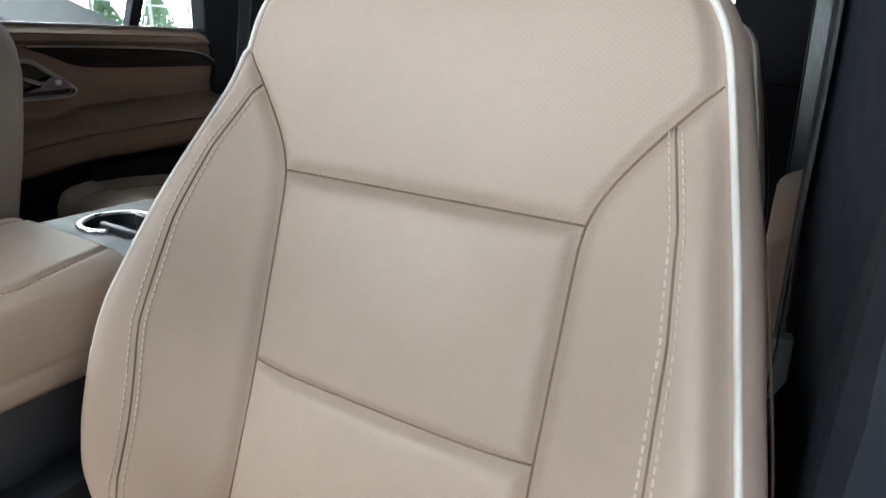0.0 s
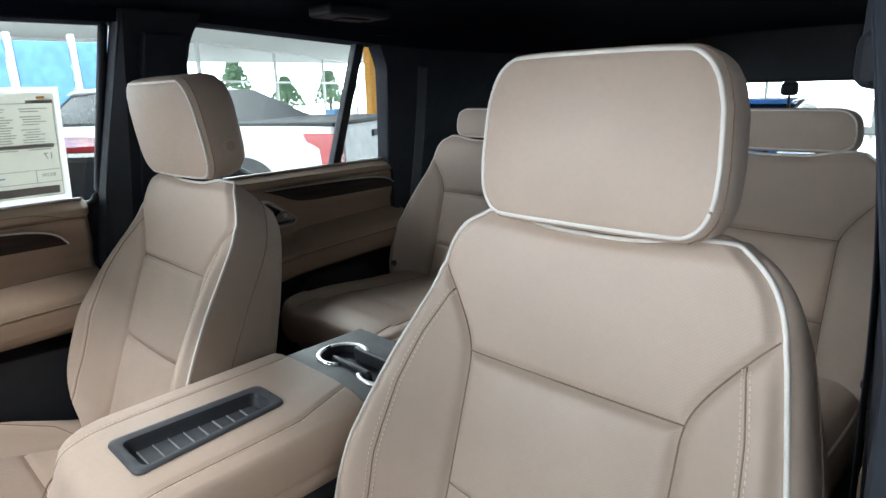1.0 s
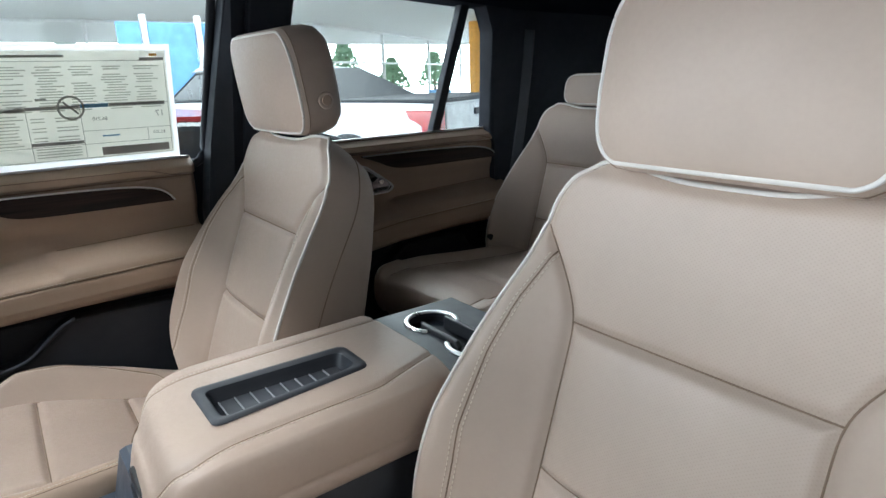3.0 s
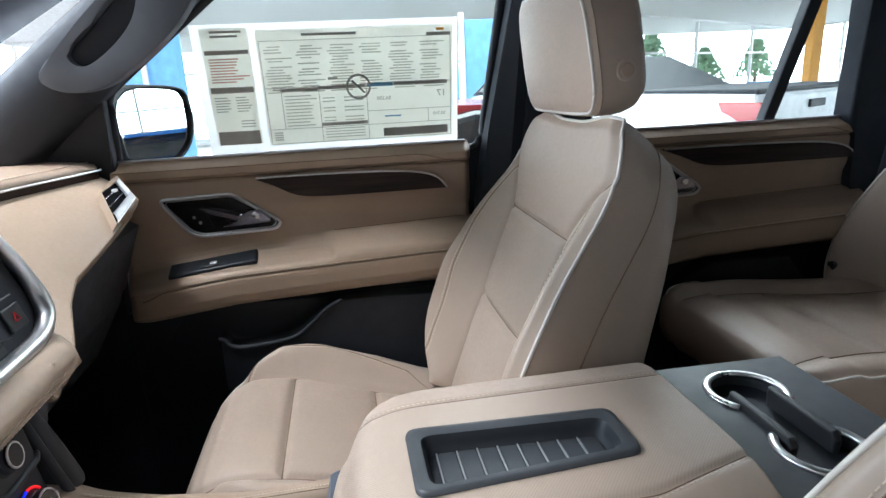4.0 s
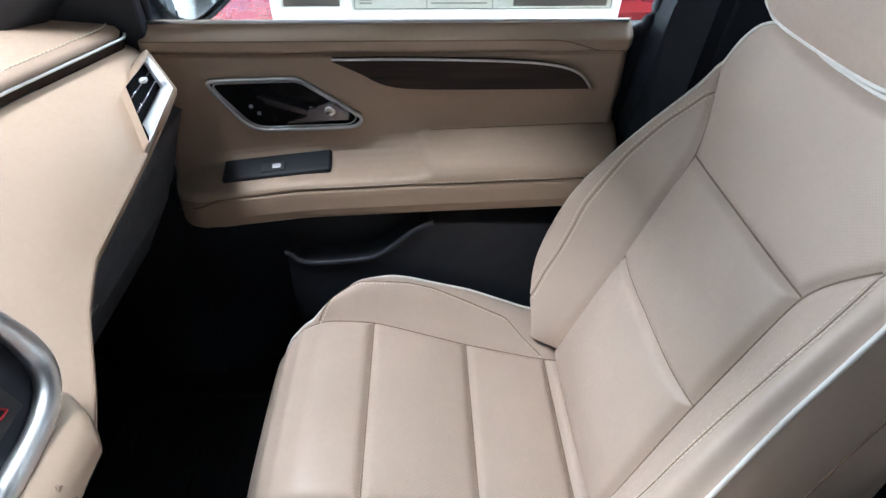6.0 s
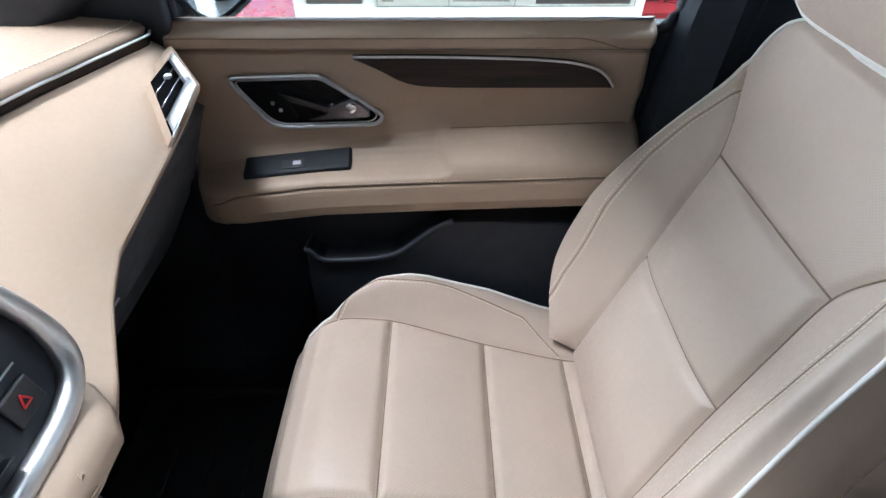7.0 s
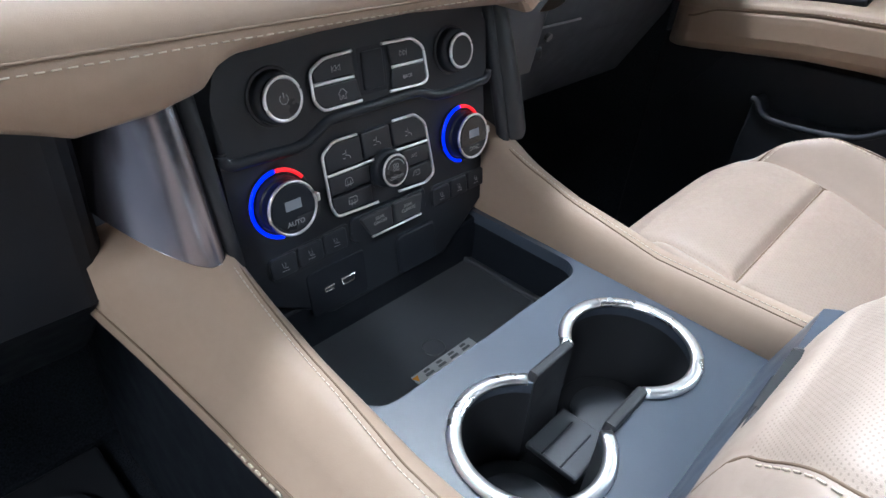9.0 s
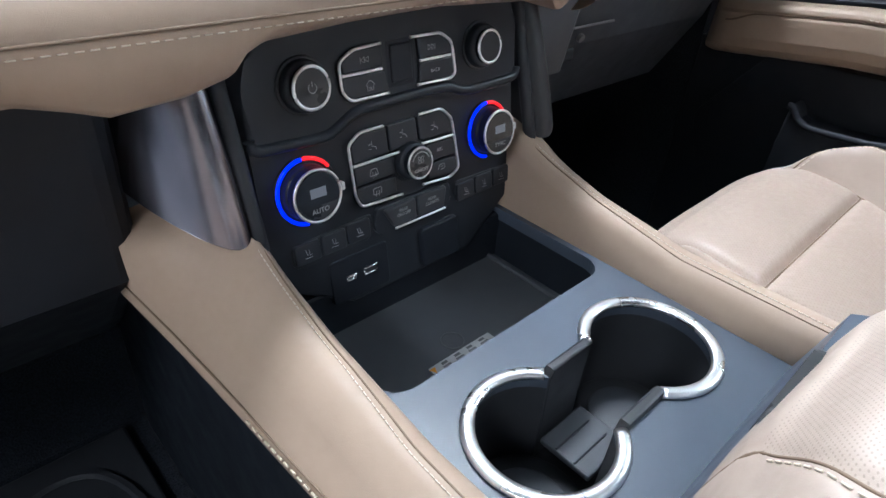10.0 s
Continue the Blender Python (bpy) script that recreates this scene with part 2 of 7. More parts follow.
mirror_b.inputs["Roughness"].default_value = 0.0
mirror_b.inputs["Base Color"].default_value = (0.9, 0.92, 0.93, 1)
M_DISPLAY = glow("grey_screen", (0.20, 0.22, 0.25), 0.07)
M_GREEN = paper("distant_foliage", (0.20, 0.30, 0.20), 0.5)


# ---- mesh helpers ----
def mesh_ob(name, verts, faces, material, parent=None, label="", smooth=True, mats=None, index=None):
    me = bpy.data.meshes.new(name)
    me.from_pydata([tuple(map(float, v)) for v in verts], [], [tuple(map(int, f)) for f in faces])
    me.update()
    for mm in (mats or [material]):
        me.materials.append(mm)
    if smooth:
        me.polygons.foreach_set("use_smooth", [True] * len(me.polygons))
    if index is not None:
        me.polygons.foreach_set("material_index", index)
    ob = new(name, me)
    if parent:
        ob.parent = parent
    if label:
        ob["label"] = label
    return ob


def part(name, bm, material, parent=None, label="", smooth=False):
    bmesh.ops.recalc_face_normals(bm, faces=bm.faces)
    me = bpy.data.meshes.new(name)
    bm.to_mesh(me)
    bm.free()
    me.materials.append(material)
    if smooth:
        me.polygons.foreach_set("use_smooth", [True] * len(me.polygons))
        me.set_sharp_from_angle(angle=radians(40))
    ob = new(name, me)
    if parent:
        ob.parent = parent
    if label:
        ob["label"] = label
    return ob


def empty(name, m=None):
    ob = new(name)
    ob.empty_display_size = 0.05
    if m is not None:
        ob.matrix_world = m
    return ob


def box(center, size, bev=0.004, seg=2, bm=None, m=None):
    bm = bm or bmesh.new()
    mm = Matrix.Translation(center) @ Matrix.Diagonal((*size, 1))
    if m is not None:
        mm = m @ mm
    made = bmesh.ops.create_cube(bm, size=1, matrix=mm)["verts"]
    if bev > 0:
        edges = {e for v in made for e in v.link_edges}
        bmesh.ops.bevel(bm, geom=list(edges), offset=bev, segments=seg, affect="EDGES", profile=0.5)
    return bm


def prism(profile, x0, x1, axis="x", bev=0.0, seg=2, bm=None):
    """A closed outline swept straight from x0 to x1. axis x: outline in (y, z); y: in (x, z); z: in (x, y)."""
    bm = bm or bmesh.new()
    put = {"x": lambda a, b, c: (c, a, b), "y": lambda a, b, c: (a, c, b), "z": lambda a, b, c: (a, b, c)}[axis]
    v0 = [bm.verts.new(put(a, b, x0)) for a, b in profile]
    v1 = [bm.verts.new(put(a, b, x1)) for a, b in profile]
    n = len(profile)
    fs = [bm.faces.new(v0[::-1]), bm.faces.new(v1)]
    for i in range(n):
        fs.append(bm.faces.new((v0[i], v0[(i + 1) % n], v1[(i + 1) % n], v1[i])))
    if bev > 0:
        edges = list({e for f in fs[:2] for e in f.edges})
        bmesh.ops.bevel(bm, geom=edges, offset=bev, segments=seg, affect="EDGES", profile=0.5)
    return bm


def disc(center, r, h, axis=(0, 0, 1), n=32, bev=0.0, r2=None, bm=None):
    bm = bm or bmesh.new()
    q = Vector(axis).to_track_quat("Z", "Y").to_matrix().to_4x4()
    mm = Matrix.Translation(center) @ q
    made = bmesh.ops.create_cone(bm, cap_ends=True, segments=n, radius1=r, radius2=r if r2 is None else r2, depth=h, matrix=mm)["verts"]
    if bev > 0:
        edges = {e for v in made for e in v.link_edges if len([f for f in e.link_faces if len(f.verts) > 4]) == 1}
        bmesh.ops.bevel(bm, geom=list(edges), offset=bev, segments=3, affect="EDGES", profile=0.5)
    return bm


def resample(pts, step):
    pts = np.asarray(pts, float)
    seg = np.linalg.norm(np.diff(pts, axis=0), axis=1)
    s = np.concatenate([[0], np.cumsum(seg)])
    n = max(2, int(s[-1] / step) + 1)
    u = np.linspace(0, s[-1], n)
    return np.stack([np.interp(u, s, pts[:, k]) for k in range(3)], 1)


def smooth_path(pts, rounds=2, closed=False):
    p = np.asarray(pts, float)
    for _ in range(rounds):
        nxt = np.roll(p, -1, 0) if closed else p[1:]
        cur = p if closed else p[:-1]
        a, b = 0.75 * cur + 0.25 * nxt, 0.25 * cur + 0.75 * nxt
        q = np.empty((2 * len(a), p.shape[1]))
        q[0::2], q[1::2] = a, b
        p = q if closed else np.vstack([p[:1], q, p[-1:]])
    return p


def tube_data(pts, r, n=8, closed=False, flat=1.0, up=(0, 0, 1)):
    p = np.asarray(pts, float)
    m = len(p)
    if closed:
        tan = np.roll(p, -1, 0) - np.roll(p, 1, 0)
    else:
        tan = np.gradient(p, axis=0)
    tan /= np.linalg.norm(tan, axis=1)[:, None] + 1e-12
    ref = np.tile(np.asarray(up, float), (m, 1))
    bad = np.abs((ref * tan).sum(1)) > 0.95
    ref[bad] = (1.0, 0.02, 0.0)
    a = np.cross(tan, ref)
    a /= np.linalg.norm(a, axis=1)[:, None] + 1e-12
    b = np.cross(a, tan)
    verts, faces = [], []
    for i in range(m):
        for k in range(n):
            g = 2 * math.pi * k / n
            verts.append(p[i] + r * (a[i] * math.cos(g) + b[i] * math.sin(g) * flat))
    for i in range(m if closed else m - 1):
        j = (i + 1) % m
        for k in range(n):
            faces.append((i * n + k, i * n + (k + 1) % n, j * n + (k + 1) % n, j * n + k))
    if not closed:
        faces.append(tuple(range(n))[::-1])
        faces.append(tuple((m - 1) * n + k for k in range(n)))
    return verts, faces


def tube(name, pts, r, material, parent=None, closed=False, label="", n=8, flat=1.0, up=(0, 0, 1)):
    v, f = tube_data(pts, r, n, closed, flat, up)
    return mesh_ob(name, v, f, material, parent, label)


def tube_bm(pts, r, n=6):
    bm = bmesh.new()
    v, f = tube_data(pts, r, n)
    vs = [bm.verts.new(tuple(map(float, p))) for p in v]
    for g in f:
        bm.faces.new([vs[k] for k in g])
    return bm


def stitches(name, paths, parent, length=0.0045, gap=0.0025, r=0.0009, material=None):
    """Rows of short thread stitches along the paths, in one mesh."""
    verts, faces = [], []
    for pts in paths:
        p = resample(pts, (length + gap) / 2)
        for i in range(0, len(p) - 1, 2):
            a, b = p[i], p[i + 1]
            d = b - a
            ln = np.linalg.norm(d) + 1e-9
            c, h = (a + b) / 2, d / ln * length / 2
            v, f = tube_data([c - h, c - h * 0.7 + (0, 0, 0), c + h * 0.7, c + h], r, 4)
            o = len(verts)
            verts += v
            faces += [tuple(q + o for q in g) for g in f]
    return mesh_ob(name, verts, faces, material or M_THREAD, parent, "row of cream stitches")


def pad(fn, nu, nv, skirt, frame_m, s_pow=1.0):
    """A stuffed pad. fn(s, t) gives lateral, upward and forward offsets over the unit grid; the skirt rows (outward, back) close its sides."""
    s = np.linspace(-1, 1, nu)
    t = np.linspace(0, 1, nv)
    S, T = np.meshgrid(s, t, indexing="ij")
    X, A, N = fn(S, T)
    verts = np.stack([X, A, N], -1).reshape(-1, 3)
    idx = np.arange(nu * nv).reshape(nu, nv)
    faces = [(idx[i, j], idx[i + 1, j], idx[i + 1, j + 1], idx[i, j + 1]) for i in range(nu - 1) for j in range(nv - 1)]
    loop = list(idx[:, 0]) + list(idx[-1, 1:]) + list(idx[-2::-1, -1]) + list(idx[0, -2:0:-1])
    L = verts[loop]
    d = np.roll(L, -1, 0) - np.roll(L, 1, 0)
    nx, ny = d[:, 1], -d[:, 0]
    ln = np.hypot(nx, ny) + 1e-9
    nx, ny = nx / ln, ny / ln
    for _ in range(6):
        nx = (np.roll(nx, 1) + 2 * nx + np.roll(nx, -1)) / 4
        ny = (np.roll(ny, 1) + 2 * ny + np.roll(ny, -1)) / 4
    ln = np.hypot(nx, ny) + 1e-9
    nx, ny = nx / ln, ny / ln
    allv = [verts]
    prev = loop
    m = len(loop)
    count = len(verts)
    for row in skirt:
        o, back = row[0], row[1]
        z = L[:, 2] - back if len(row) == 2 else L[:, 2] * (1 - row[2]) - back
        ring = np.stack([L[:, 0] + o * nx, L[:, 1] + o * ny, z], 1)
        allv.append(ring)
        cur = [count + k for k in range(m)]
        for k in range(m):
            faces.append((prev[k], cur[k], cur[(k + 1) % m], prev[(k + 1) % m]))
        prev = cur
        count += m
    c = allv[-1].mean(0)[None]
    allv.append(c)
    for k in range(m):
        faces.append((prev[k], count, prev[(k + 1) % m]))
    V = np.concatenate(allv)
    F = np.array(frame_m.to_3x3())
    V = V @ F.T + np.array(frame_m.translation)
    edge = L @ F.T + np.array(frame_m.translation)
    return V, faces, edge, (nu - 1) * (nv - 1)


def basis(origin, right, up, fwd):
    m = Matrix.Identity(4)
    for k, v in enumerate((right, up, fwd)):
        for r in range(3):
            m[r][k] = v[r]
    m.translation = Vector(origin)
    return m


def to_world(m, pts):
    F = np.array(m.to_3x3())
    return np.asarray(pts, float) @ F.T + np.array(m.translation)


def sstep(a, b, x):
    t = np.clip((x - a) / (b - a), 0, 1)
    return t * t * (3 - 2 * t)


def rrect(w, h, r, n=8, cx=0.0, cy=0.0):
    """A rounded rectangle outline, w by h."""
    pts = []
    for sx, sy, a0 in ((1, 1, 0), (-1, 1, 90), (-1, -1, 180), (1, -1, 270)):
        for k in range(n + 1):
            g = radians(a0 + 90 * k / n)
            pts.append((cx + sx * (w / 2 - r) + r * math.cos(g), cy + sy * (h / 2 - r) + r * math.sin(g)))
    return pts


def rounded(pts, r, n=5):
    """A closed outline with its corners rounded by about r."""
    out = []
    m = len(pts)
    for i in range(m):
        c, p, q = Vector(pts[i]), Vector(pts[i - 1]), Vector(pts[(i + 1) % m])
        a = c + (p - c).normalized() * min(r, (p - c).length * 0.45)
        b = c + (q - c).normalized() * min(r, (q - c).length * 0.45)
        for k in range(n + 1):
            f = k / n
            out.append(tuple(a * (1 - f) ** 2 + c * 2 * f * (1 - f) + b * f ** 2))
    return out


def knots(t, ts, vs, k=0.7):
    """A rising table through (ts, vs) whose steps grow finer towards every knot."""
    i = np.clip(np.searchsorted(ts, t, side="right") - 1, 0, len(ts) - 2)
    ts, vs = np.asarray(ts, float), np.asarray(vs, float)
    q = (t - ts[i]) / (ts[i + 1] - ts[i])
    return vs[i] + (vs[i + 1] - vs[i]) * (q - k * np.sin(2 * math.pi * q) / (2 * math.pi))


# ---- car shell ----
def x_side(z):
    return 0.80 if z < 0.72 else 0.80 - (z - 0.72) * 0.19


def side_panel(name, outline, side, material, thick=0.05, inset=0.0, parent=None, label="", bev=0.006):
    """A piece of the car's side wall, its outline in (y, z); it leans inwards above the belt line."""
    bm = prism(outline, 0, 1, "x")
    for v in bm.verts:
        base = x_side(v.co.z) - inset
        v.co.x = side * (base if v.co.x < 0.5 else base + thick)
    if bev:
        bmesh.ops.bevel(bm, geom=[e for e in bm.edges], offset=bev, segments=2, affect="EDGES", profile=0.5)
    return part(name, bm, material, parent, label)


def quad(y0, y1, z0, z1):
    return [(y0, z0), (y1, z0), (y1, z1), (y0, z1)]


bm = box((0, 1.35, -0.045), (1.70, 4.1, 0.05), 0.0)
floor_ob = tagged(part("floor", bm, M_CARPET), "black carpeted car floor", "floor", kind="structure")
# sloping toe board and firewall behind the dashboard
bm = prism([(-0.34, -0.02), (-0.62, 0.22), (-0.66, 0.80), (-0.72, 0.80), (-0.70, 0.20), (-0.40, -0.06)], -0.84, 0.84, "x")
tagged(part("wall_front", bm, M_CARPET), "black carpeted firewall under the dashboard", "firewall", kind="structure")

# roof lining with a gentle crown
nu, nv = 24, 40
verts, faces = [], []
for lay in (0, 1):
    for i in range(nu + 1):
        u = -1 + 2 * i / nu
        for j in range(nv + 1):
            y = 0.16 + (3.45 - 0.16) * j / nv
            z = 1.235 - 0.075 * abs(u) ** 3 - 0.05 * max(0, (y - 2.2) / 1.2) ** 2 - 0.05 * max(0, (0.45 - y) / 0.3) ** 2 + lay * 0.03
            verts.append((u * 0.74, y, z))
off = (nu + 1) * (nv + 1)
for i in range(nu):
    for j in range(nv):
        a = i * (nv + 1) + j
        q = (a, a + 1, a + nv + 2, a + nv + 1)
        faces.append(q)
        faces.append(tuple(k + off for k in q[::-1]))
for i in range(nu):
    for j in (0, nv):
        a = i * (nv + 1) + j
        faces.append((a, a + nv + 1, a + nv + 1 + off, a + off))
for j in range(nv):
    for i in (0, nu):
        a = i * (nv + 1) + j
        faces.append((a, a + 1, a + 1 + off, a + off))
tagged(mesh_ob("ceiling", verts, faces, M_HEADLINER), "black cloth headliner of the car", "headliner", kind="structure")

for side, nm in ((-1, "wall_west"), (1, "wall_east")):
    w = empty(nm)
    tagged(w, "black side trim with pillars and quarter window", "side trim", kind="structure")
    # roof rail
    bm = prism([(0.05, 1.135), (0.70, 1.140), (0.93, 1.150), (1.45, 1.119), (1.70, 1.106), (3.4, 1.09), (3.4, 1.20), (0.05, 1.20)], 0, 1, "x")
    for v in bm.verts:
        v.co.x = side * (0.70 if v.co.x < 0.5 else 0.80)
    bmesh.ops.bevel(bm, geom=list(bm.edges), offset=0.012, segments=3, affect="EDGES", profile=0.5)
    part("roof_rail", bm, M_HEADLINER, w)
    # B pillar
    side_panel("door_seal", quad(0.58, 0.70, 0.03, 0.735), side, M_TRIM, 0.02, -0.031, w, bev=0)
    side_panel("b_pillar", [(0.645, -0.02), (0.93, -0.02), (0.93, 0.55), (0.905, 0.75), (0.876, 1.05), (0.884, 1.10), (0.915, 1.145), (0.925, 1.17), (0.735, 1.17), (0.67, 0.78), (0.645, 0.60)], side, M_TRIM, 0.06, 0.03, w)
    if side < 0:
        side_panel("pillar_cover", [(0.70, 0.50), (0.85, 0.50), (0.875, 1.12), (0.775, 1.12)], side, M_TRIM, 0.03, 0.05, w)
    # C pillar, rear quarter, D pillar
    side_panel("c_pillar", [(1.62, -0.02), (2.25, -0.02), (2.25, 1.13), (1.47, 1.15), (1.515, 1.115), (1.537, 1.075), (1.545, 1.045), (1.583, 0.735), (1.61, 0.70)], side, M_TRIM, 0.06, 0.02, w)
    side_panel("quarter_panel", quad(2.25, 3.02, -0.02, 0.80), side, M_BLACK, 0.06, 0.02, w)
    side_panel("quarter_header", quad(2.25, 3.02, 1.06, 1.13), side, M_BLACK, 0.06, 0.02, w)
    side_panel("d_pillar", quad(3.02, 3.45, -0.02, 1.12), side, M_BLACK, 0.06, 0.02, w)
    side_panel("kick_panel", quad(-0.72, -0.14, -0.02, 0.74), side, M_CARPET, 0.05, 0.012, w, bev=0)
    side_panel("sill", quad(-0.6, 1.66, -0.06, 0.03), side, M_BLACK, 0.06, 0.0, w)
    pane = side_panel("quarter_pane", quad(2.25, 3.02, 0.80, 1.06), side, M_GLASS, 0.004, -0.02, w, bev=0)
    pane.visible_shadow = False

# tailgate with the rear window
tg = tagged(empty("wall_rear"), "black tailgate trim round the rear window", "tailgate", kind="structure")
for nm, c, s in (("lower_trim", (0, 3.40, 0.28), (1.6, 0.08, 0.68)), ("upper_trim", (0, 3.37, 1.11), (1.5, 0.10, 0.30)),
                 ("corner_trim", (-0.70, 3.39, 0.79), (0.20, 0.08, 0.36)), ("corner_trim", (0.61, 3.39, 0.79), (0.38, 0.08, 0.36))):
    part(nm, box(c, s, 0.015), M_BLACK, tg)
part("wiper_motor_cover", box((0.02, 3.33, 0.93), (0.07, 0.05, 0.06), 0.015), M_BLACK, tg)
part("wiper_arm", box((0.02, 3.335, 0.865), (0.012, 0.012, 0.09), 0.003), M_BLACK, tg)
rp = part("rear_pane", box((0, 3.42, 0.79), (1.3, 0.004, 0.38), 0), M_GLASS, tg)
rp.visible_shadow = False

# A pillars, windscreen, grab handle
for side in (-1,):
    ap = tagged(empty("pillar_front"), "dark grey windscreen pillar trim", "pillar", kind="structure")
    rings, pts = [], []
    for k in range(13):
        f = k / 12
        y = -0.42 + 0.63 * f
        z = 0.715 + 0.485 * f
        x = 0.79 - 0.085 * f
        hw = 0.085 - 0.030 * f
        dy, dz = 0.61, -0.79
        prof = [(-1, 0.0), (-0.7, -0.035), (0, -0.05), (0.7, -0.04), (1, 0.0), (1, 0.05), (-1, 0.05)]
        pts.append([(side * (x + d), y + dy * s * hw, z + dz * s * hw) for s, d in prof])
    n = len(pts[0])
    verts = [p for r in pts for p in r]
    faces = [(i * n + k, i * n + (k + 1) % n, (i + 1) * n + (k + 1) % n, (i + 1) * n + k) for i in range(12) for k in range(n)]
    faces += [tuple(range(n)), tuple(12 * n + k for k in range(n))]
    mesh_ob("pillar_trim", verts, faces, M_DKGREY, ap)
    # quarter plate at the foot of the pillar, before the mirror
    side_panel("foot_plate", [(-0.45, 0.68), (-0.112, 0.70), (-0.106, 0.80), (-0.098, 0.885), (-0.135, 0.90), (-0.25, 0.84), (-0.45, 0.72)], side, M_BLACK, 0.03, 0.006, ap)

gh = tagged(empty("grab_handle"), "dark grey moulded grab handle on the windscreen pillar", "grab handle")
ho = smooth_path([(-0.178, 0.918), (-0.155, 0.894), (-0.110, 0.885), (-0.055, 0.897), (0.0, 0.931), (0.050, 0.968), (0.100, 1.015), (0.135, 1.070), (0.135, 1.115), (0.09, 1.125), (0.02, 1.090), (-0.07, 1.020), (-0.13, 0.962)], 2, True)
hh = smooth_path([(-0.120, 0.955), (-0.100, 0.929), (-0.066, 0.940), (0.0, 0.994), (0.022, 1.040), (0.030, 1.075), (-0.005, 1.058), (-0.074, 0.993)], 2, True)
bm = bmesh.new()
front = []
for dx in (0.0, 0.034):
    loops = []
    for pts in (ho, hh):
        vs = [bm.verts.new((-(0.688 + dx - 0.16 * (z - 0.90)), y, z)) for y, z in pts]
        loops.append((vs, [bm.edges.new((vs[i], vs[(i + 1) % len(vs)])) for i in range(len(vs))]))
    bmesh.ops.triangle_fill(bm, use_beauty=True, use_dissolve=False, edges=loops[0][1] + loops[1][1])
    front.append(loops)
for lo, hi in zip(front[0], front[1]):
    m = len(lo[0])
    for i in range(m):
        bm.faces.new((lo[0][i], lo[0][(i + 1) % m], hi[0][(i + 1) % m], hi[0][i]))
bmesh.ops.bevel(bm, geom=[e for l in front[0] for e in l[1]], offset=0.0028, segments=2, affect="EDGES", profile=0.5)
part("grip", bm, M_HANDLE, gh, "", True)
ws = mesh_ob("window_front", [(-0.74, -0.62, 0.76), (0.74, -0.62, 0.76), (0.68, 0.15, 1.19), (-0.68, 0.15, 1.19),
                              (-0.74, -0.625, 0.763), (0.74, -0.625, 0.763), (0.68, 0.145, 1.193), (-0.68, 0.145, 1.193)],
             [(0, 1, 2, 3), (7, 6, 5, 4), (0, 4, 5, 1), (1, 5, 6, 2), (2, 6, 7, 3), (3, 7, 4, 0)], M_GLASS, smooth=False)
ws.visible_shadow = False
tagged(ws, "clear raked windscreen glass", "windscreen", kind="structure")


# ---- doors ----
ARM_Z = [0.400, 0.424, 0.430, 0.437, 0.447, 0.462, 0.486, 0.4945, 0.4990, 0.5035, 0.5090, 0.5135, 0.5160, 0.5185, 0.5230, 0.5290, 0.5370, 0.5460, 0.5505, 0.5535, 0.5555, 0.575, 0.60]
ARM_LEDGE = [-0.020, -0.020, 0.040, 0.064, 0.0745, 0.0785, 0.079, 0.0785, 0.0755, 0.0780, 0.0755, 0.070, 0.061, 0.051, 0.036, 0.024, 0.015, 0.0095, 0.008, 0.0065, 0.006, 0.002, 0.0]
ARM_PAD = [-0.020, -0.020, 0.040, 0.064, 0.0745, 0.0785, 0.079, 0.0785, 0.0755, 0.0785, 0.0775, 0.076, 0.0750, 0.0735, 0.0705, 0.0655, 0.056, 0.039, 0.026, 0.012, 0.001, 0.0, 0.0]


def arm_shift(y, y0, arm0):
    """The armrest climbs gently towards the rear."""
    return np.interp(y - y0, [0, 0.135, 0.235, 0.42, 0.715], [-0.030, -0.012, 0.0, 0.008, 0.018]) + arm0


def door_panel_x(y, z, y0, y1, arm0, step_y, bowl):
    """How far the door trim stands out from the door plane."""
    d = 0.015 * sstep(0.700, 0.712, z) - 0.026 * sstep(0.724, 0.744, z) - 0.005 * np.exp(-((z - 0.7025) / 0.0035) ** 2)
    d = d - 0.012 * sstep(0.64, 0.60, z) * sstep(0.535, 0.56, z) * sstep(bowl + 0.08, bowl + 0.22, y)
    d = d + 0.014 * np.exp(-(((y - bowl) / 0.17) ** 2 + ((z - 0.625) / 0.070) ** 2) ** 2)
    zz = z - arm_shift(y, y0, arm0)
    f = sstep(step_y - 0.016, step_y + 0.016, y)
    arm = np.interp(zz, ARM_Z, ARM_LEDGE) * (1 - f) + np.interp(zz, ARM_Z, ARM_PAD) * f
    full = np.interp(y - y0, [0, 0.012, 0.03, 0.055, 0.09, y1 - y0 - 0.02, y1 - y0], [0.10, 0.45, 0.75, 0.93, 1, 1, 0.85])
    d = d + np.where(arm > 0, arm * full, arm)
    return d - 0.020 * (sstep(y0 + 0.02, y0, y) + sstep(y1 - 0.012, y1, y)) * sstep(0.40, 0.46, z)


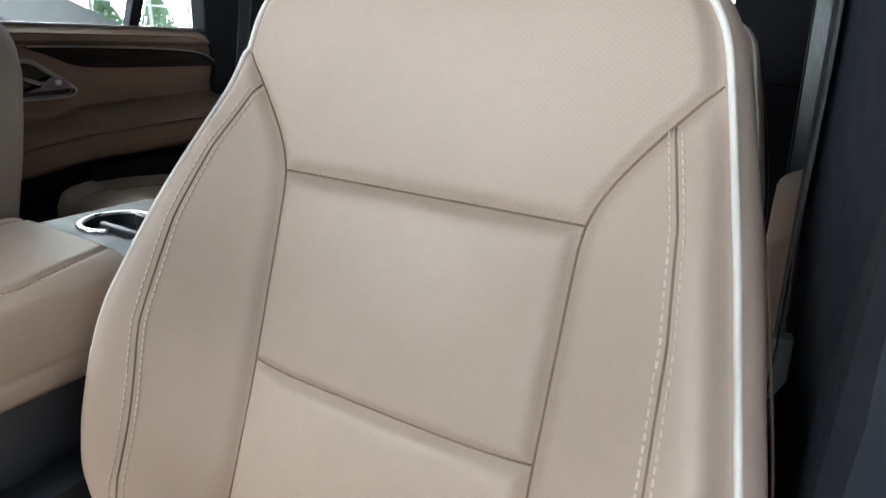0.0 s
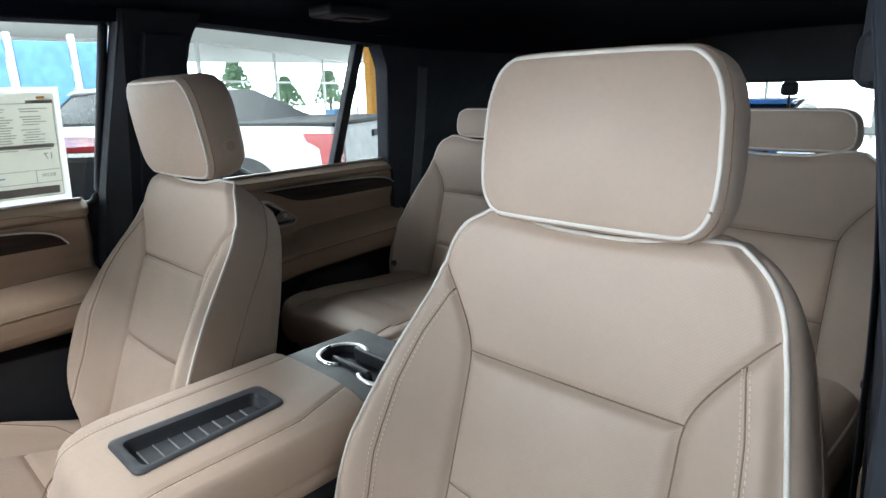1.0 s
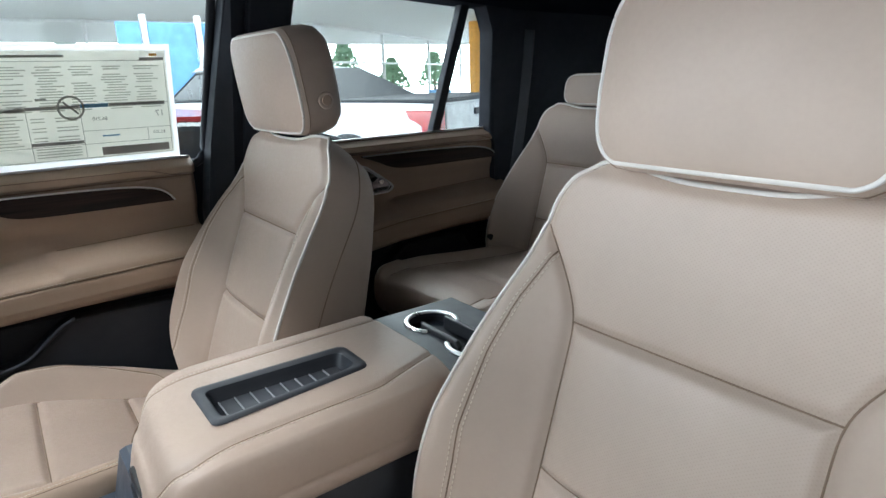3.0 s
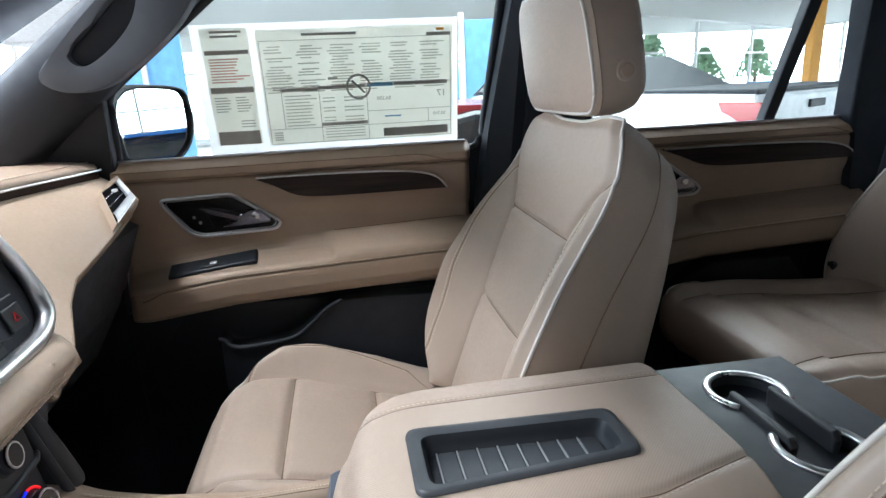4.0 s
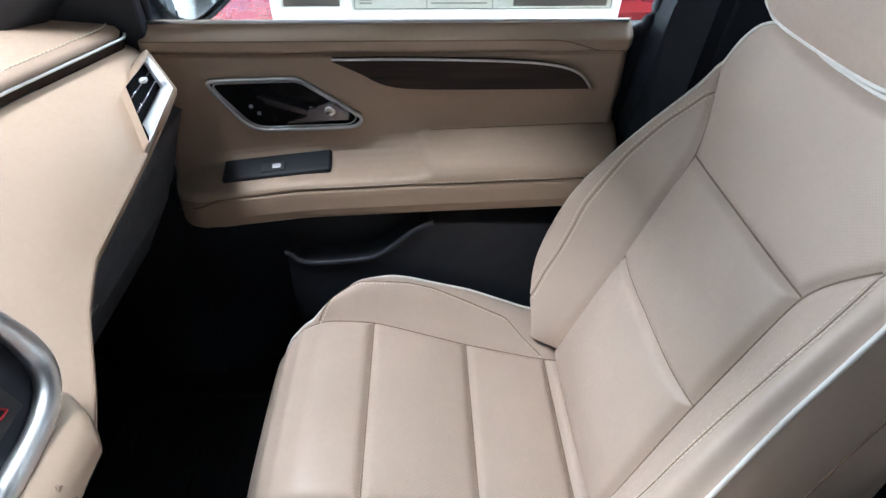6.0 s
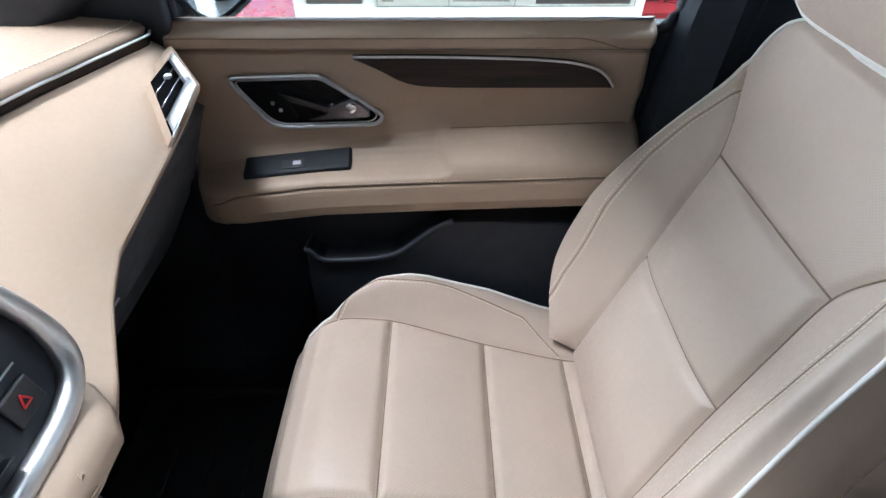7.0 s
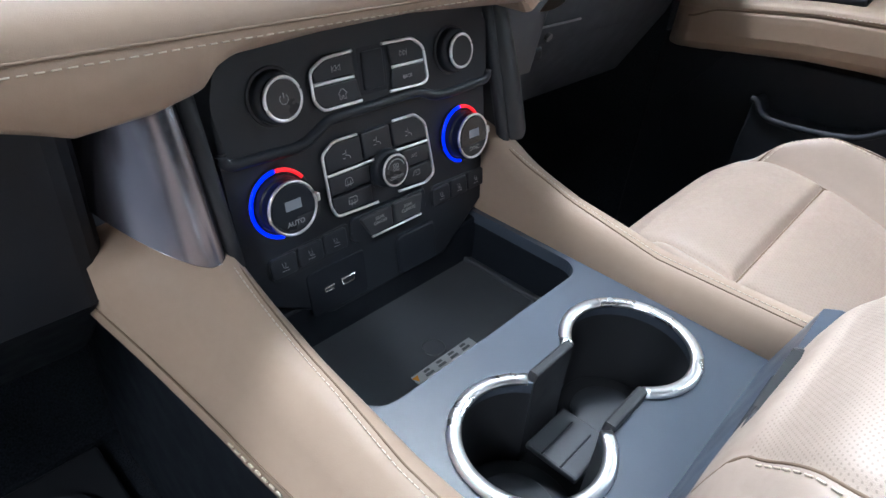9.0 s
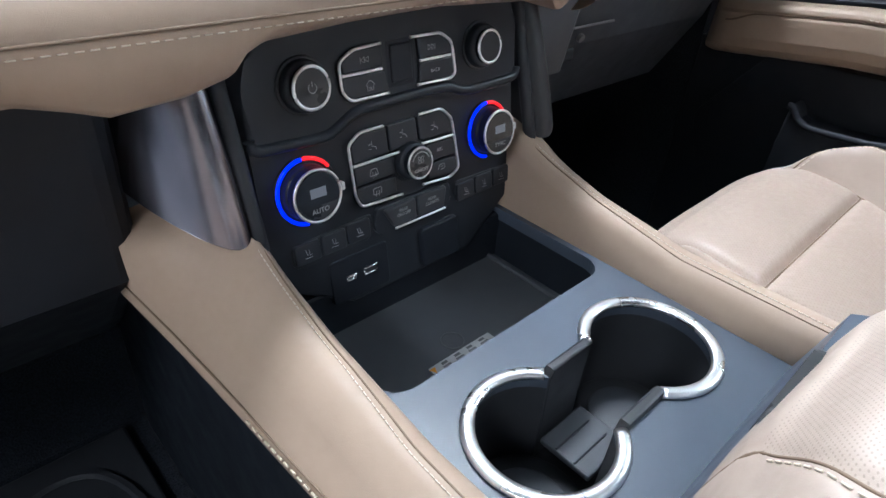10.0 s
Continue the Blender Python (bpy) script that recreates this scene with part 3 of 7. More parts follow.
def make_door(name, side, y0, y1, label, arm0=0.0, step_y=0.305, bowl=0.06, strip=(0.165, 0.575), switches=True):
    dr = tagged(empty(name), label, "car door", kind="structure")
    zs = np.unique(np.concatenate([np.linspace(0.405, 0.42, 4), np.linspace(0.42, 0.58, 130), np.linspace(0.58, 0.69, 30), np.linspace(0.69, 0.745, 40)]))
    ny, nz = 170, len(zs)
    Y, Z = np.meshgrid(np.linspace(y0, y1, ny), zs, indexing="ij")
    D = door_panel_x(Y, Z, y0, y1, arm0, step_y, bowl)
    X = side * (0.80 - D)
    verts = np.stack([X, Y, Z], -1).reshape(-1, 3)
    idx = np.arange(ny * nz).reshape(ny, nz)
    faces = [(idx[i, j], idx[i + 1, j], idx[i + 1, j + 1], idx[i, j + 1]) for i in range(ny - 1) for j in range(nz - 1)]
    loop = list(idx[:, 0]) + list(idx[-1, 1:]) + list(idx[-2::-1, -1]) + list(idx[0, -2:0:-1])
    back = [(side * 0.83, verts[k][1], verts[k][2]) for k in loop]
    o = len(verts)
    verts = list(map(tuple, verts)) + back
    m = len(loop)
    faces += [(loop[k], o + k, o + (k + 1) % m, loop[(k + 1) % m]) for k in range(m)]
    mesh_ob("upper_panel", verts, faces, M_DASH, dr, "tan soft-trim upper door panel with armrest")
    # dark lower panel with the map pocket
    lower = [(y0 - 0.005, 0.03), (y1, 0.03), (y1, 0.42), (y0 - 0.005, 0.42)]
    part("lower_panel", prism([(a, b) for a, b in lower], side * 0.785, side * 0.83, "x", 0.004), M_BLACK, dr, "black plastic lower door panel")
    q = step_y - 0.305
    pk = [(q + 0.60, 0.05), (q + 0.60, 0.415), (q + 0.32, 0.425), (q + 0.290, 0.412), (q + 0.255, 0.380), (q + 0.225, 0.355), (q + 0.195, 0.343), (q + 0.12, 0.337), (q + 0.075, 0.338), (q + 0.062, 0.362), (q + 0.052, 0.362), (q + 0.055, 0.05)]
    part("map_pocket", prism(smooth_path(pk, 1, True).tolist(), side * 0.735, side * 0.785, "x", 0.006), M_DKGREY, dr)
    lip = [(side * 0.734, a, b) for a, b in smooth_path(pk[2:11], 2).tolist()]
    tube("pocket_lip", lip, 0.0055, M_DKGREY, dr)
    part("pocket_contour", tube_bm([(side * 0.783, q + a, b) for a, b in ((-0.001, 0.437), (-0.055, 0.365), (-0.103, 0.300), (-0.108, 0.285), (-0.100, 0.250), (-0.078, 0.19))], 0.0012), M_DKGREY, dr)
    # stitched crease under the belt line and along the armrest

    def on(yv, zv, lift=0.001):
        dd = door_panel_x(np.array(yv, float), np.array(zv, float), y0, y1, arm0, step_y, bowl)
        return np.stack([side * (0.80 - dd - lift), np.array(yv, float), np.array(zv, float)], 1)
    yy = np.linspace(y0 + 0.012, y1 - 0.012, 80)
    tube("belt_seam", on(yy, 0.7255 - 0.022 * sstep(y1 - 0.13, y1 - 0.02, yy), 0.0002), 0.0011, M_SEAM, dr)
    # dark bead draws the shade line under the belt roll
    tube("belt_groove_shade", on(yy, np.full(80, 0.7025), 0.0), 0.0012, M_SEAM, dr)
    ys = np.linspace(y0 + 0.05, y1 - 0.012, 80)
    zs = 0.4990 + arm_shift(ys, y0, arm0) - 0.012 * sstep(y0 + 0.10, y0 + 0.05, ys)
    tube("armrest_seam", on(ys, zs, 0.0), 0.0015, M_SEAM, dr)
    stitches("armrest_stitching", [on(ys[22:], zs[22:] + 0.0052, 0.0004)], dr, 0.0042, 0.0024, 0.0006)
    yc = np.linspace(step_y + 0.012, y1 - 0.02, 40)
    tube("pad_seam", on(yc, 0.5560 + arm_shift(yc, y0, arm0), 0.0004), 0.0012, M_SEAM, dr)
    tube("belt_trim", [(side * 0.811, y, 0.7465) for y in np.linspace(y0 + 0.02, y1 - 0.01, 12)], 0.0028, M_SATIN, dr, label="thin bright window sill trim")
    # wood strip with a bright upper edge
    s0, s1 = strip
    ln = s1 - s0
    edge = [(s0, 0.6965), (s0 + 0.30 * ln, 0.697), (s0 + 0.75 * ln, 0.692), (s0 + 0.90 * ln, 0.682), (s0 + 0.965 * ln, 0.668), (s1, 0.648)]
    top = smooth_path(edge, 2)
    bot = smooth_path([(s0, 0.694), (s0 + 0.10 * ln, 0.676), (s0 + 0.18 * ln, 0.656), (s0 + 0.28 * ln, 0.648), (s0 + 0.6 * ln, 0.647), (s1, 0.647)], 2)
    outline = [tuple(p) for p in top] + [tuple(p) for p in bot[::-1]]
    bm = prism(outline, side * 0.785, side * 0.80, "x")
    part("wood_strip", bm, M_WOOD, dr, "dark open-pore wood trim strip")
    tube("strip_edge", [(side * 0.784, a, b + 0.001) for a, b in top], 0.0022, M_SATIN, dr, label="thin satin silver trim edge")
    # inner handle in its black bowl
    hb = empty("door_handle")
    hb.parent = dr
    hb["label"] = "chrome door handle in a black bowl with a silver surround"
    b0 = bowl
    bez = [(b0 - 0.094, 0.665), (b0 + 0.052, 0.669), (b0 + 0.148, 0.601), (b0 + 0.136, 0.586), (b0 - 0.019, 0.581), (b0 - 0.042, 0.590), (b0 - 0.086, 0.648)]
    ring = [(side * 0.7825, a, b) for a, b in rounded(bez, 0.014)]
    tube("surround", ring, 0.0036, M_SATIN, hb, True)
    mid = (b0 + 0.02, 0.625)
    inner = [(mid[0] + (a - mid[0]) * 0.93, mid[1] + (b - mid[1]) * 0.88) for a, b in bez]
    tube("inner_trim", [(side * 0.7835, a, b) for a, b in rounded(inner, 0.012)], 0.0012, M_SATIN, hb, True)
    part("bowl", prism(rounded(bez, 0.014), side * 0.7845, side * 0.80, "x"), M_GLOSS, hb, "glossy black handle bowl")
    lock = rounded([(b0 - 0.072, 0.652), (b0 - 0.016, 0.654), (b0 + 0.008, 0.596), (b0 - 0.024, 0.594)], 0.006)
    part("lock_panel", prism(lock, side * 0.7815, side * 0.79, "x", 0.0015), M_GLOSS, hb)
    lev = rounded([(b0 - 0.016, 0.646), (b0 + 0.002, 0.642), (b0 + 0.066, 0.620), (b0 + 0.082, 0.631), (b0 + 0.106, 0.631), (b0 + 0.126, 0.612), (b0 + 0.126, 0.605), (b0 + 0.024, 0.600), (b0 + 0.062, 0.612), (b0 + 0.002, 0.632)], 0.004)
    part("lever", prism(lev, side * 0.768, side * 0.780, "x", 0.003, 3), M_PILLAR, hb, "dark silver pull lever", True)
    part("lever_cup", disc((side * 0.768, b0 + 0.097, 0.621), 0.0085, 0.006, (1, 0, 0), 24, 0.002), M_CHROME, hb, "", True)
    for dy, dz in ((-0.030, 0.624), (-0.019, 0.612)):
        part("lock_button", box((side * 0.7805, b0 + dy, dz), (0.004, 0.006, 0.006), 0.0015), M_MARK, hb)
    if not switches:
        return dr
    # window switch pad on the armrest
    along = Vector((0, 0.18, 0.020)).normalized()
    across = Vector((-side * 0.036, 0, -0.014)).normalized()
    face = along.cross(across) if side > 0 else across.cross(along)
    sm = basis((side * 0.7655, y0 + 0.193, arm0 + 0.5235), across, along, face if face.z > 0 else -face)
    pad_ob = part("switch_pad", box((0, 0, -0.004), (0.044, 0.184, 0.016), 0.004, 2, None, sm), M_BLACK, dr, "black window switch pad")
    part("window_switch", box((0.006, -0.004, 0.005), (0.018, 0.040, 0.004), 0.0015, 2, None, sm), M_RUBBER, pad_ob)
    part("switch_tip", box((0.006, 0.002, 0.0078), (0.008, 0.014, 0.003), 0.001, 2, None, sm), M_SATIN, pad_ob)
    return dr


door1 = make_door("door_1", -1, -0.135, 0.635, "tan front passenger door with wood strip and armrest")
door2 = make_door("door_2", -1, 0.945, 1.65, "tan rear passenger door with wood strip and armrest", step_y=1.20, bowl=1.05, strip=(1.10, 1.62), switches=False)
door3 = make_door("door_3", 1, 0.945, 1.65, "tan rear door behind the driver", step_y=1.20, bowl=1.05, strip=(1.10, 1.62), switches=False)


def side_window(name, outline, side, label, frame_pts=None):
    w = tagged(empty(name), label, "car window", kind="structure")
    p = side_panel("pane", outline, side, M_GLASS, 0.004, -0.035, w, bev=0)
    p.visible_shadow = False
    cyc = [(side * (x_side(z) + 0.028), y, z) for y, z in outline]
    tube("window_seal", smooth_path(resample(np.array(cyc + cyc[:1]), 0.04)[:-1], 1, True), 0.011, M_BLACK, w, True)
    return w


side_window("window_1", [(-0.115, 0.725), (0.665, 0.725), (0.72, 1.16), (0.27, 1.16), (0.12, 1.05), (-0.10, 0.885)], -1, "front passenger side window glass")
w2 = side_window("window_2", [(0.88, 0.715), (1.60, 0.715), (1.575, 1.14), (0.885, 1.175)], -1, "rear passenger side window with a slanted divider bar")
side_panel("divider_bar", [(1.367, 0.715), (1.398, 0.715), (1.483, 1.14), (1.449, 1.14)], -1, M_BLACK, 0.03, -0.02, w2, bev=0.003)
side_window("window_3", [(0.93, 0.715), (1.60, 0.715), (1.605, 1.14), (0.935, 1.15)], 1, "rear side window behind the driver")


# ---- seats ----
AX = np.linspace(0, 0.6, 241)


def eased(xs, ys, width=0.022):
    """A table of widths on a fine grid, with its corners rounded."""
    k = np.exp(-(np.arange(-20, 21) * (AX[1] - AX[0]) / width) ** 2)
    return np.convolve(np.pad(np.interp(AX, xs, ys), 20, mode="edge"), k / k.sum(), mode="valid")


W_TAB = eased([0, 0.03, 0.06, 0.10, 0.15, 0.20, 0.26, 0.33, 0.40, 0.52, 0.55, 0.575, 0.59, 0.6], [0.165, 0.205, 0.240, 0.268, 0.280, 0.281, 0.274, 0.259, 0.244, 0.215, 0.207, 0.192, 0.176, 0.150], 0.014)
S_TAB = eased([0, 0.09, 0.18, 0.23, 0.41, 0.425, 0.45, 0.48, 0.517, 0.6], [0.150, 0.145, 0.141, 0.140, 0.140, 0.145, 0.160, 0.182, 0.212, 0.30])


def seat_w(a):
    return np.interp(a, AX, W_TAB)


def seat_s(a):
    return np.interp(a, AX, S_TAB)


B_TAB = eased([0, 0.1, 0.25, 0.36, 0.44, 0.49], [0.060, 0.084, 0.084, 0.056, 0.025, 0.004], 0.03)


def back_n(x, a, bol=1.0):
    ax = np.abs(x)
    W, S = seat_w(a), seat_s(a)
    B = bol * np.interp(a, AX, B_TAB)
    u = np.clip((ax - S) / np.maximum(W - S, 0.01), 0, 1)
    n = B * (0.45 * sstep(0, 0.9, u) + 0.55 * np.minimum(u / 0.85, 1) - 0.14 * sstep(0.75, 1, u))
    v = np.where(a < 0.23, a / 0.23, np.where(a < 0.41, (a - 0.23) / 0.18, np.clip((a - 0.41) / 0.19, 0, 1)))
    inside = np.clip(1 - (ax / np.maximum(S, 0.02)) ** 4, 0, 1)
    puff = np.where(a < 0.41, np.sqrt(np.clip(4 * v * (1 - v), 0, 1)), np.clip(1.6 * v * (1.25 - v), 0, 1))
    n = n + 0.009 * inside * puff + 0.012 * np.exp(-((a - 0.2) / 0.16) ** 2) * inside
    seam = np.minimum(np.abs(ax - S) * 0.9, np.where(ax < S, np.minimum(np.abs(a - 0.41), np.abs(a - 0.23)), 1.0))
    n = n - 0.0065 * np.exp(-(seam / 0.0065) ** 2) * sstep(0.0, 0.022, W - ax)
    tw = np.clip((W - ax) / 0.02, 0, 1)
    n = n - 0.010 * (1 - sstep(0, 1, tw))
    n = n - 0.010 * (1 - sstep(0, 1, np.clip((0.6 - a) / 0.025, 0, 1)))
    return n


def make_seat(name, pos, tilt, label, group, cush_z=0.0, hr=(0.285, 0.180, 0.10), hr_tilt=8, rear=False, hr_fwd=0.045, hr_up=-0.006, hr_x=0.0, bol=1.0, flare=1.0):
    st = empty(name, Matrix.Translation(pos))
    tagged(st, label, "car seat", group)
    ct, sn = math.cos(radians(tilt)), math.sin(radians(tilt))
    up, fwd = Vector((0, sn, ct)), Vector((0, -ct, sn))
    org = Vector((0, 0.602, 0.64)) - up * 0.41
    F = basis(org, (1, 0, 0), up, fwd)

    def fn(s, t):
        a = knots(t, [0, 0.375, 0.7, 1], [0, 0.23, 0.41, 0.6])
        W = seat_w(a)
        S = np.minimum(seat_s(a), 0.96 * W)
        x = np.sign(s) * knots(np.abs(s), [0, 0.5, 1], [0, 0.5, 1.0])
        x = np.sign(s) * np.where(np.abs(x) <= 0.5, np.abs(x) * 2 * S, S + (np.abs(x) - 0.5) * 2 * (W - S))
        return x, a - 0.013 * t ** 14 * np.exp(-(x / 0.095) ** 4), back_n(x, a, bol)
    skirt = [(0.004, 0.004), (0.010, 0.014), (0.012, 0.035, 0.3), (0.012, 0.060, 0.7), (0.010, 0.090, 1.0), (0.004, 0.112, 1.0), (-0.015, 0.125, 1.0), (-0.05, 0.130, 1.0)]
    skirt = [(r[0] * (flare if r[0] > 0 else 1), *r[1:]) for r in skirt]
    nu, nv = (129, 161) if not rear else (65, 81)
    V, faces, edge, nf = pad(fn, nu, nv, skirt, F)
    # the rear of the shell slopes down behind the shoulders
    upv, fwv, og = np.array(up), np.array(fwd), np.array(org)
    av, nvv = (V - og) @ upv, (V - og) @ fwv
    drop = 0.42 * np.maximum(0, -nvv - 0.012) * sstep(0.38, 0.58, av)
    V = V - drop[:, None] * upv
    idx = np.zeros(len(faces), int)
    t = np.linspace(0, 1, nv)
    s = np.linspace(-1, 1, nu)
    k = 0
    for i in range(nu - 1):
        for j in range(nv - 1):
            if abs(s[i] + s[i + 1]) / 2 < 0.5 and not (rear and t[j] > 0.69):
                idx[k] = 1
            k += 1
    back = mesh_ob("backrest", V, faces, None, st, mats=[M_LEATHER, M_PERF], index=idx)
    path = edge[nu - 1:]
    path = np.vstack([path, edge[:1]])
    lift = np.array(fwd) * 0.001
    tube("backrest_piping", resample(path, 0.006) + lift, 0.0026, M_PIPE, back, label="ivory piping")

    def line(pts, lift=0.0):
        p = np.asarray(pts, float)
        return to_world(F, np.stack([p[:, 0], p[:, 1], back_n(p[:, 0], p[:, 1], bol) + lift], 1))
    aa = np.linspace(0.01, 0.41, 50)
    a2 = np.linspace(0.41, 0.515, 24)
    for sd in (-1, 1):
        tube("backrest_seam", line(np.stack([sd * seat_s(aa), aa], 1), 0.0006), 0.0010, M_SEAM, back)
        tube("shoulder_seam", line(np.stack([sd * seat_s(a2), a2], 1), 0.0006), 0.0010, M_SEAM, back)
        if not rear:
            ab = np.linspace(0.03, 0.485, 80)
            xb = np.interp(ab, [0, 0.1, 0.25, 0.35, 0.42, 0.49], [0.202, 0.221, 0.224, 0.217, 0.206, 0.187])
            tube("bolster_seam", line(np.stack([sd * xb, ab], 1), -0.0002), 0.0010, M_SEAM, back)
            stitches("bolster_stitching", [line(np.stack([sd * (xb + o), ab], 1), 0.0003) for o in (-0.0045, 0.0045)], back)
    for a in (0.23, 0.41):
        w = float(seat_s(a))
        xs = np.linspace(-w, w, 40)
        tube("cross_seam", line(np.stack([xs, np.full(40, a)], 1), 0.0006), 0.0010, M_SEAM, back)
    # rear side seam of the backrest
    d = np.array(fwd)
    mid = edge.mean(0)
    ring = edge[nu - 1:] - d * 0.062
    ring = ring + (ring - mid) * np.array([0.07, 0, 0.02])
    ring = resample(ring, 0.012)
    fall = 0.42 * 0.05 * sstep(0.38, 0.58, (ring - og) @ upv)
    ring = ring - fall[:, None] * upv
    for _ in range(12):
        ring[1:-1] = (ring[:-2] + 2 * ring[1:-1] + ring[2:]) / 4
    tube("side_seam", ring, 0.0010, M_SEAM, back)

    # headrest
    w, h, dp = hr
    ch, sh = math.cos(radians(hr_tilt)), math.sin(radians(hr_tilt))
    up2, fw2 = Vector((0, sh, ch)), Vector((0, -ch, sh))
    top = org + up * 0.6
    H = basis(top + Vector((hr_x, 0, 0)) + up * (hr_up if not rear else 0.002) + fwd * (hr_fwd if not rear else -0.01), (1, 0, 0), up2, fw2)
    half = w / 2

    def hw(a):
        f = a / h
        return half * (np.interp(f, [0, 0.02, 0.05, 0.10, 0.16, 0.24, 0.4, 0.7, 0.84, 0.92, 0.97, 1], [0.80, 0.855, 0.905, 0.95, 0.98, 0.995, 1.0, 0.975, 0.93, 0.875, 0.81, 0.73]))

    def hfn(s, t):
        a = t * h
        x = s * hw(a)
        n = 0.012 * (1 - s ** 2) * np.clip(4 * t * (1 - t), 0, 1) ** 0.5 - 0.012 * np.clip(s ** 2, 0, 1) ** 2 + 0.004 * t
        return x, a, n
    hsk = [(0.003, 0.003), (0.006, 0.010), (0.008, 0.03, 0.4), (0.008, dp * 0.6, 0.8), (0.002, dp * 0.85, 1), (-0.012, dp, 1), (-0.04, dp + 0.004, 1)]
    if rear:
        hsk = [(0.003, 0.003), (0.006, 0.010), (0.006, dp * 0.6, 0.8), (-0.006, dp, 1)]
    V, faces, hedge, nf = pad(hfn, 61, 41, hsk, H)
    head = mesh_ob("headrest", V, faces, M_LEATHER, st)
    tube("headrest_piping", smooth_path(resample(np.vstack([np.roll(hedge, -30, axis=0), np.roll(hedge, -30, axis=0)[:1]]), 0.006)[:-1], 1, True), 0.0026, M_PIPE, head, True, "ivory piping")
    if not rear:
        off2 = hedge - np.array(fw2) * 0.010
        off2 = off2 + (off2 - off2.mean(0)) * np.array([0.043, 0, 0.058])
        tube("headrest_side_seam", resample(np.vstack([off2, off2[:1]]), 0.006)[:-1], 0.0007, M_SEAM, head, True)
    if not rear and pos[0] < 0:
        bpos = H @ Vector((half + 0.0075, 0.055, -0.058))
        bt = disc(bpos, 0.016, 0.008, (1, 0, 0), 28, 0.002)
        part("release_button", bt, M_LEATHER, head, "round leather-covered release button", True)
        part("button_ring", disc(bpos + Vector((0.003, 0, 0)), 0.010, 0.005, (1, 0, 0), 24, 0.0015), M_DASH, head, "", True)
    for sd in (-0.055, 0.055):
        p0 = H @ Vector((sd, -0.06, -0.075))
        p1 = H @ Vector((sd, 0.03, -0.075))
        tube("post", [p0, p0.lerp(p1, 0.5), p1], 0.005, M_BLACK, head)

    # cushion
    y_end = 0.545

    def cw(a):
        if rear:
            return np.interp(a, [0, 0.01, 0.03, 0.10, 0.32, 0.45, y_end], [0.215, 0.228, 0.236, 0.240, 0.245, 0.245, 0.235])
        return np.interp(a, [0, 0.012, 0.03, 0.05, 0.08, 0.12, 0.18, 0.32, 0.45, y_end], [0.146, 0.156, 0.164, 0.172, 0.196, 0.226, 0.248, 0.262, 0.255, 0.235])

    def cs(a):
        if rear:
            return np.interp(a, [0, 0.1, 0.2, 0.3, 0.445, y_end], [0.165, 0.160, 0.155, 0.150, 0.145, 0.140])
        return np.minimum(np.interp(a, [0, 0.05, 0.15, 0.30, 0.445, y_end], [0.158, 0.160, 0.161, 0.150, 0.143, 0.140]), 0.95 * cw(a))

    CA = np.linspace(0, y_end, 220)
    ztab = np.interp(CA, [0, 0.04, 0.07, 0.152, 0.307, 0.445, y_end], [0.312, 0.324, 0.329, 0.322, 0.274, 0.238, 0.232] if not rear else [0.309, 0.311, 0.312, 0.312, 0.295, 0.285, 0.285])
    kz = np.exp(-(np.arange(-30, 31) * y_end / 219 / 0.035) ** 2)
    ztab = np.convolve(np.pad(ztab, 30, mode="edge"), kz / kz.sum(), mode="valid")

    def cz(x, a):
        ax = np.abs(x)
        z = np.interp(a, [0, 0.012, 0.035, 0.07, 0.152, 0.307, 0.445, y_end], [0.270, 0.292, 0.311, 0.326, 0.322, 0.274, 0.238, 0.232])
        if rear:
            z = np.interp(a, [0, 0.012, 0.035, 0.07, 0.152, 0.307, 0.445, y_end], [0.302, 0.309, 0.314, 0.318, 0.316, 0.297, 0.285, 0.285])
        z = np.where(a > 0.075, np.interp(a, CA, ztab), z)
        S, W = cs(a), cw(a)
        u = np.clip((ax - S) / np.maximum(W - S, 0.01), 0, 1)
        B = np.interp(a, [0, 0.05, 0.085, 0.13, 0.21, 0.32, 0.42, y_end], [0.0, 0.005, 0.026, 0.046, 0.053, 0.042, 0.024, 0.012]) if not rear else 0.014
        if pos[0] < 0 and not rear:
            B = B * np.where(x > 0, 0.4, 1.0)
        z = z + B * (sstep(0, 0.6, u) - 0.25 * sstep(0.6, 1, u))
        cuts = (0.152, 0.307, 0.445) if not rear else (0.20,)
        sd = np.full_like(a, 1.0)
        for c in cuts:
            sd = np.minimum(sd, np.abs(a - c))
        puff = np.clip(sd / 0.05, 0, 1)
        z = z + 0.009 * np.sqrt(puff) * np.clip(1 - (ax / S) ** 4, 0, 1)
        seam = np.minimum(np.abs(ax - S) + (0.0 if not rear else 1.0), np.where(ax < S, sd, 1.0))
        z = z - 0.0065 * np.exp(-(seam / 0.0065) ** 2) * sstep(0.0, 0.022, W - ax)
        z = z - 0.008 * (1 - sstep(0, 1, np.clip((W - ax) / 0.018, 0, 1)))
        return z + cush_z

    def cfn(s, t):
        a = knots(t, [0, 0.1, 0.3, 0.55, 0.8, 1], [0, 0.03, 0.152, 0.307, 0.445, y_end])
        W = cw(a)
        S = cs(a)
        x = np.abs(knots(np.abs(s), [0, 0.5, 1], [0, 0.5, 1.0]))
        x = np.sign(s) * np.where(x <= 0.5, x * 2 * S, S + (x - 0.5) * 2 * (W - S))
        return x, a, cz(x, a)
    C = basis((0, 0, 0), (1, 0, 0), (0, 1, 0), (0, 0, 1))
    csk = [(0.004, 0.004), (0.010, 0.016), (0.013, 0.04), (0.012, 0.075), (0.002, 0.10), (-0.01, 0.115)]
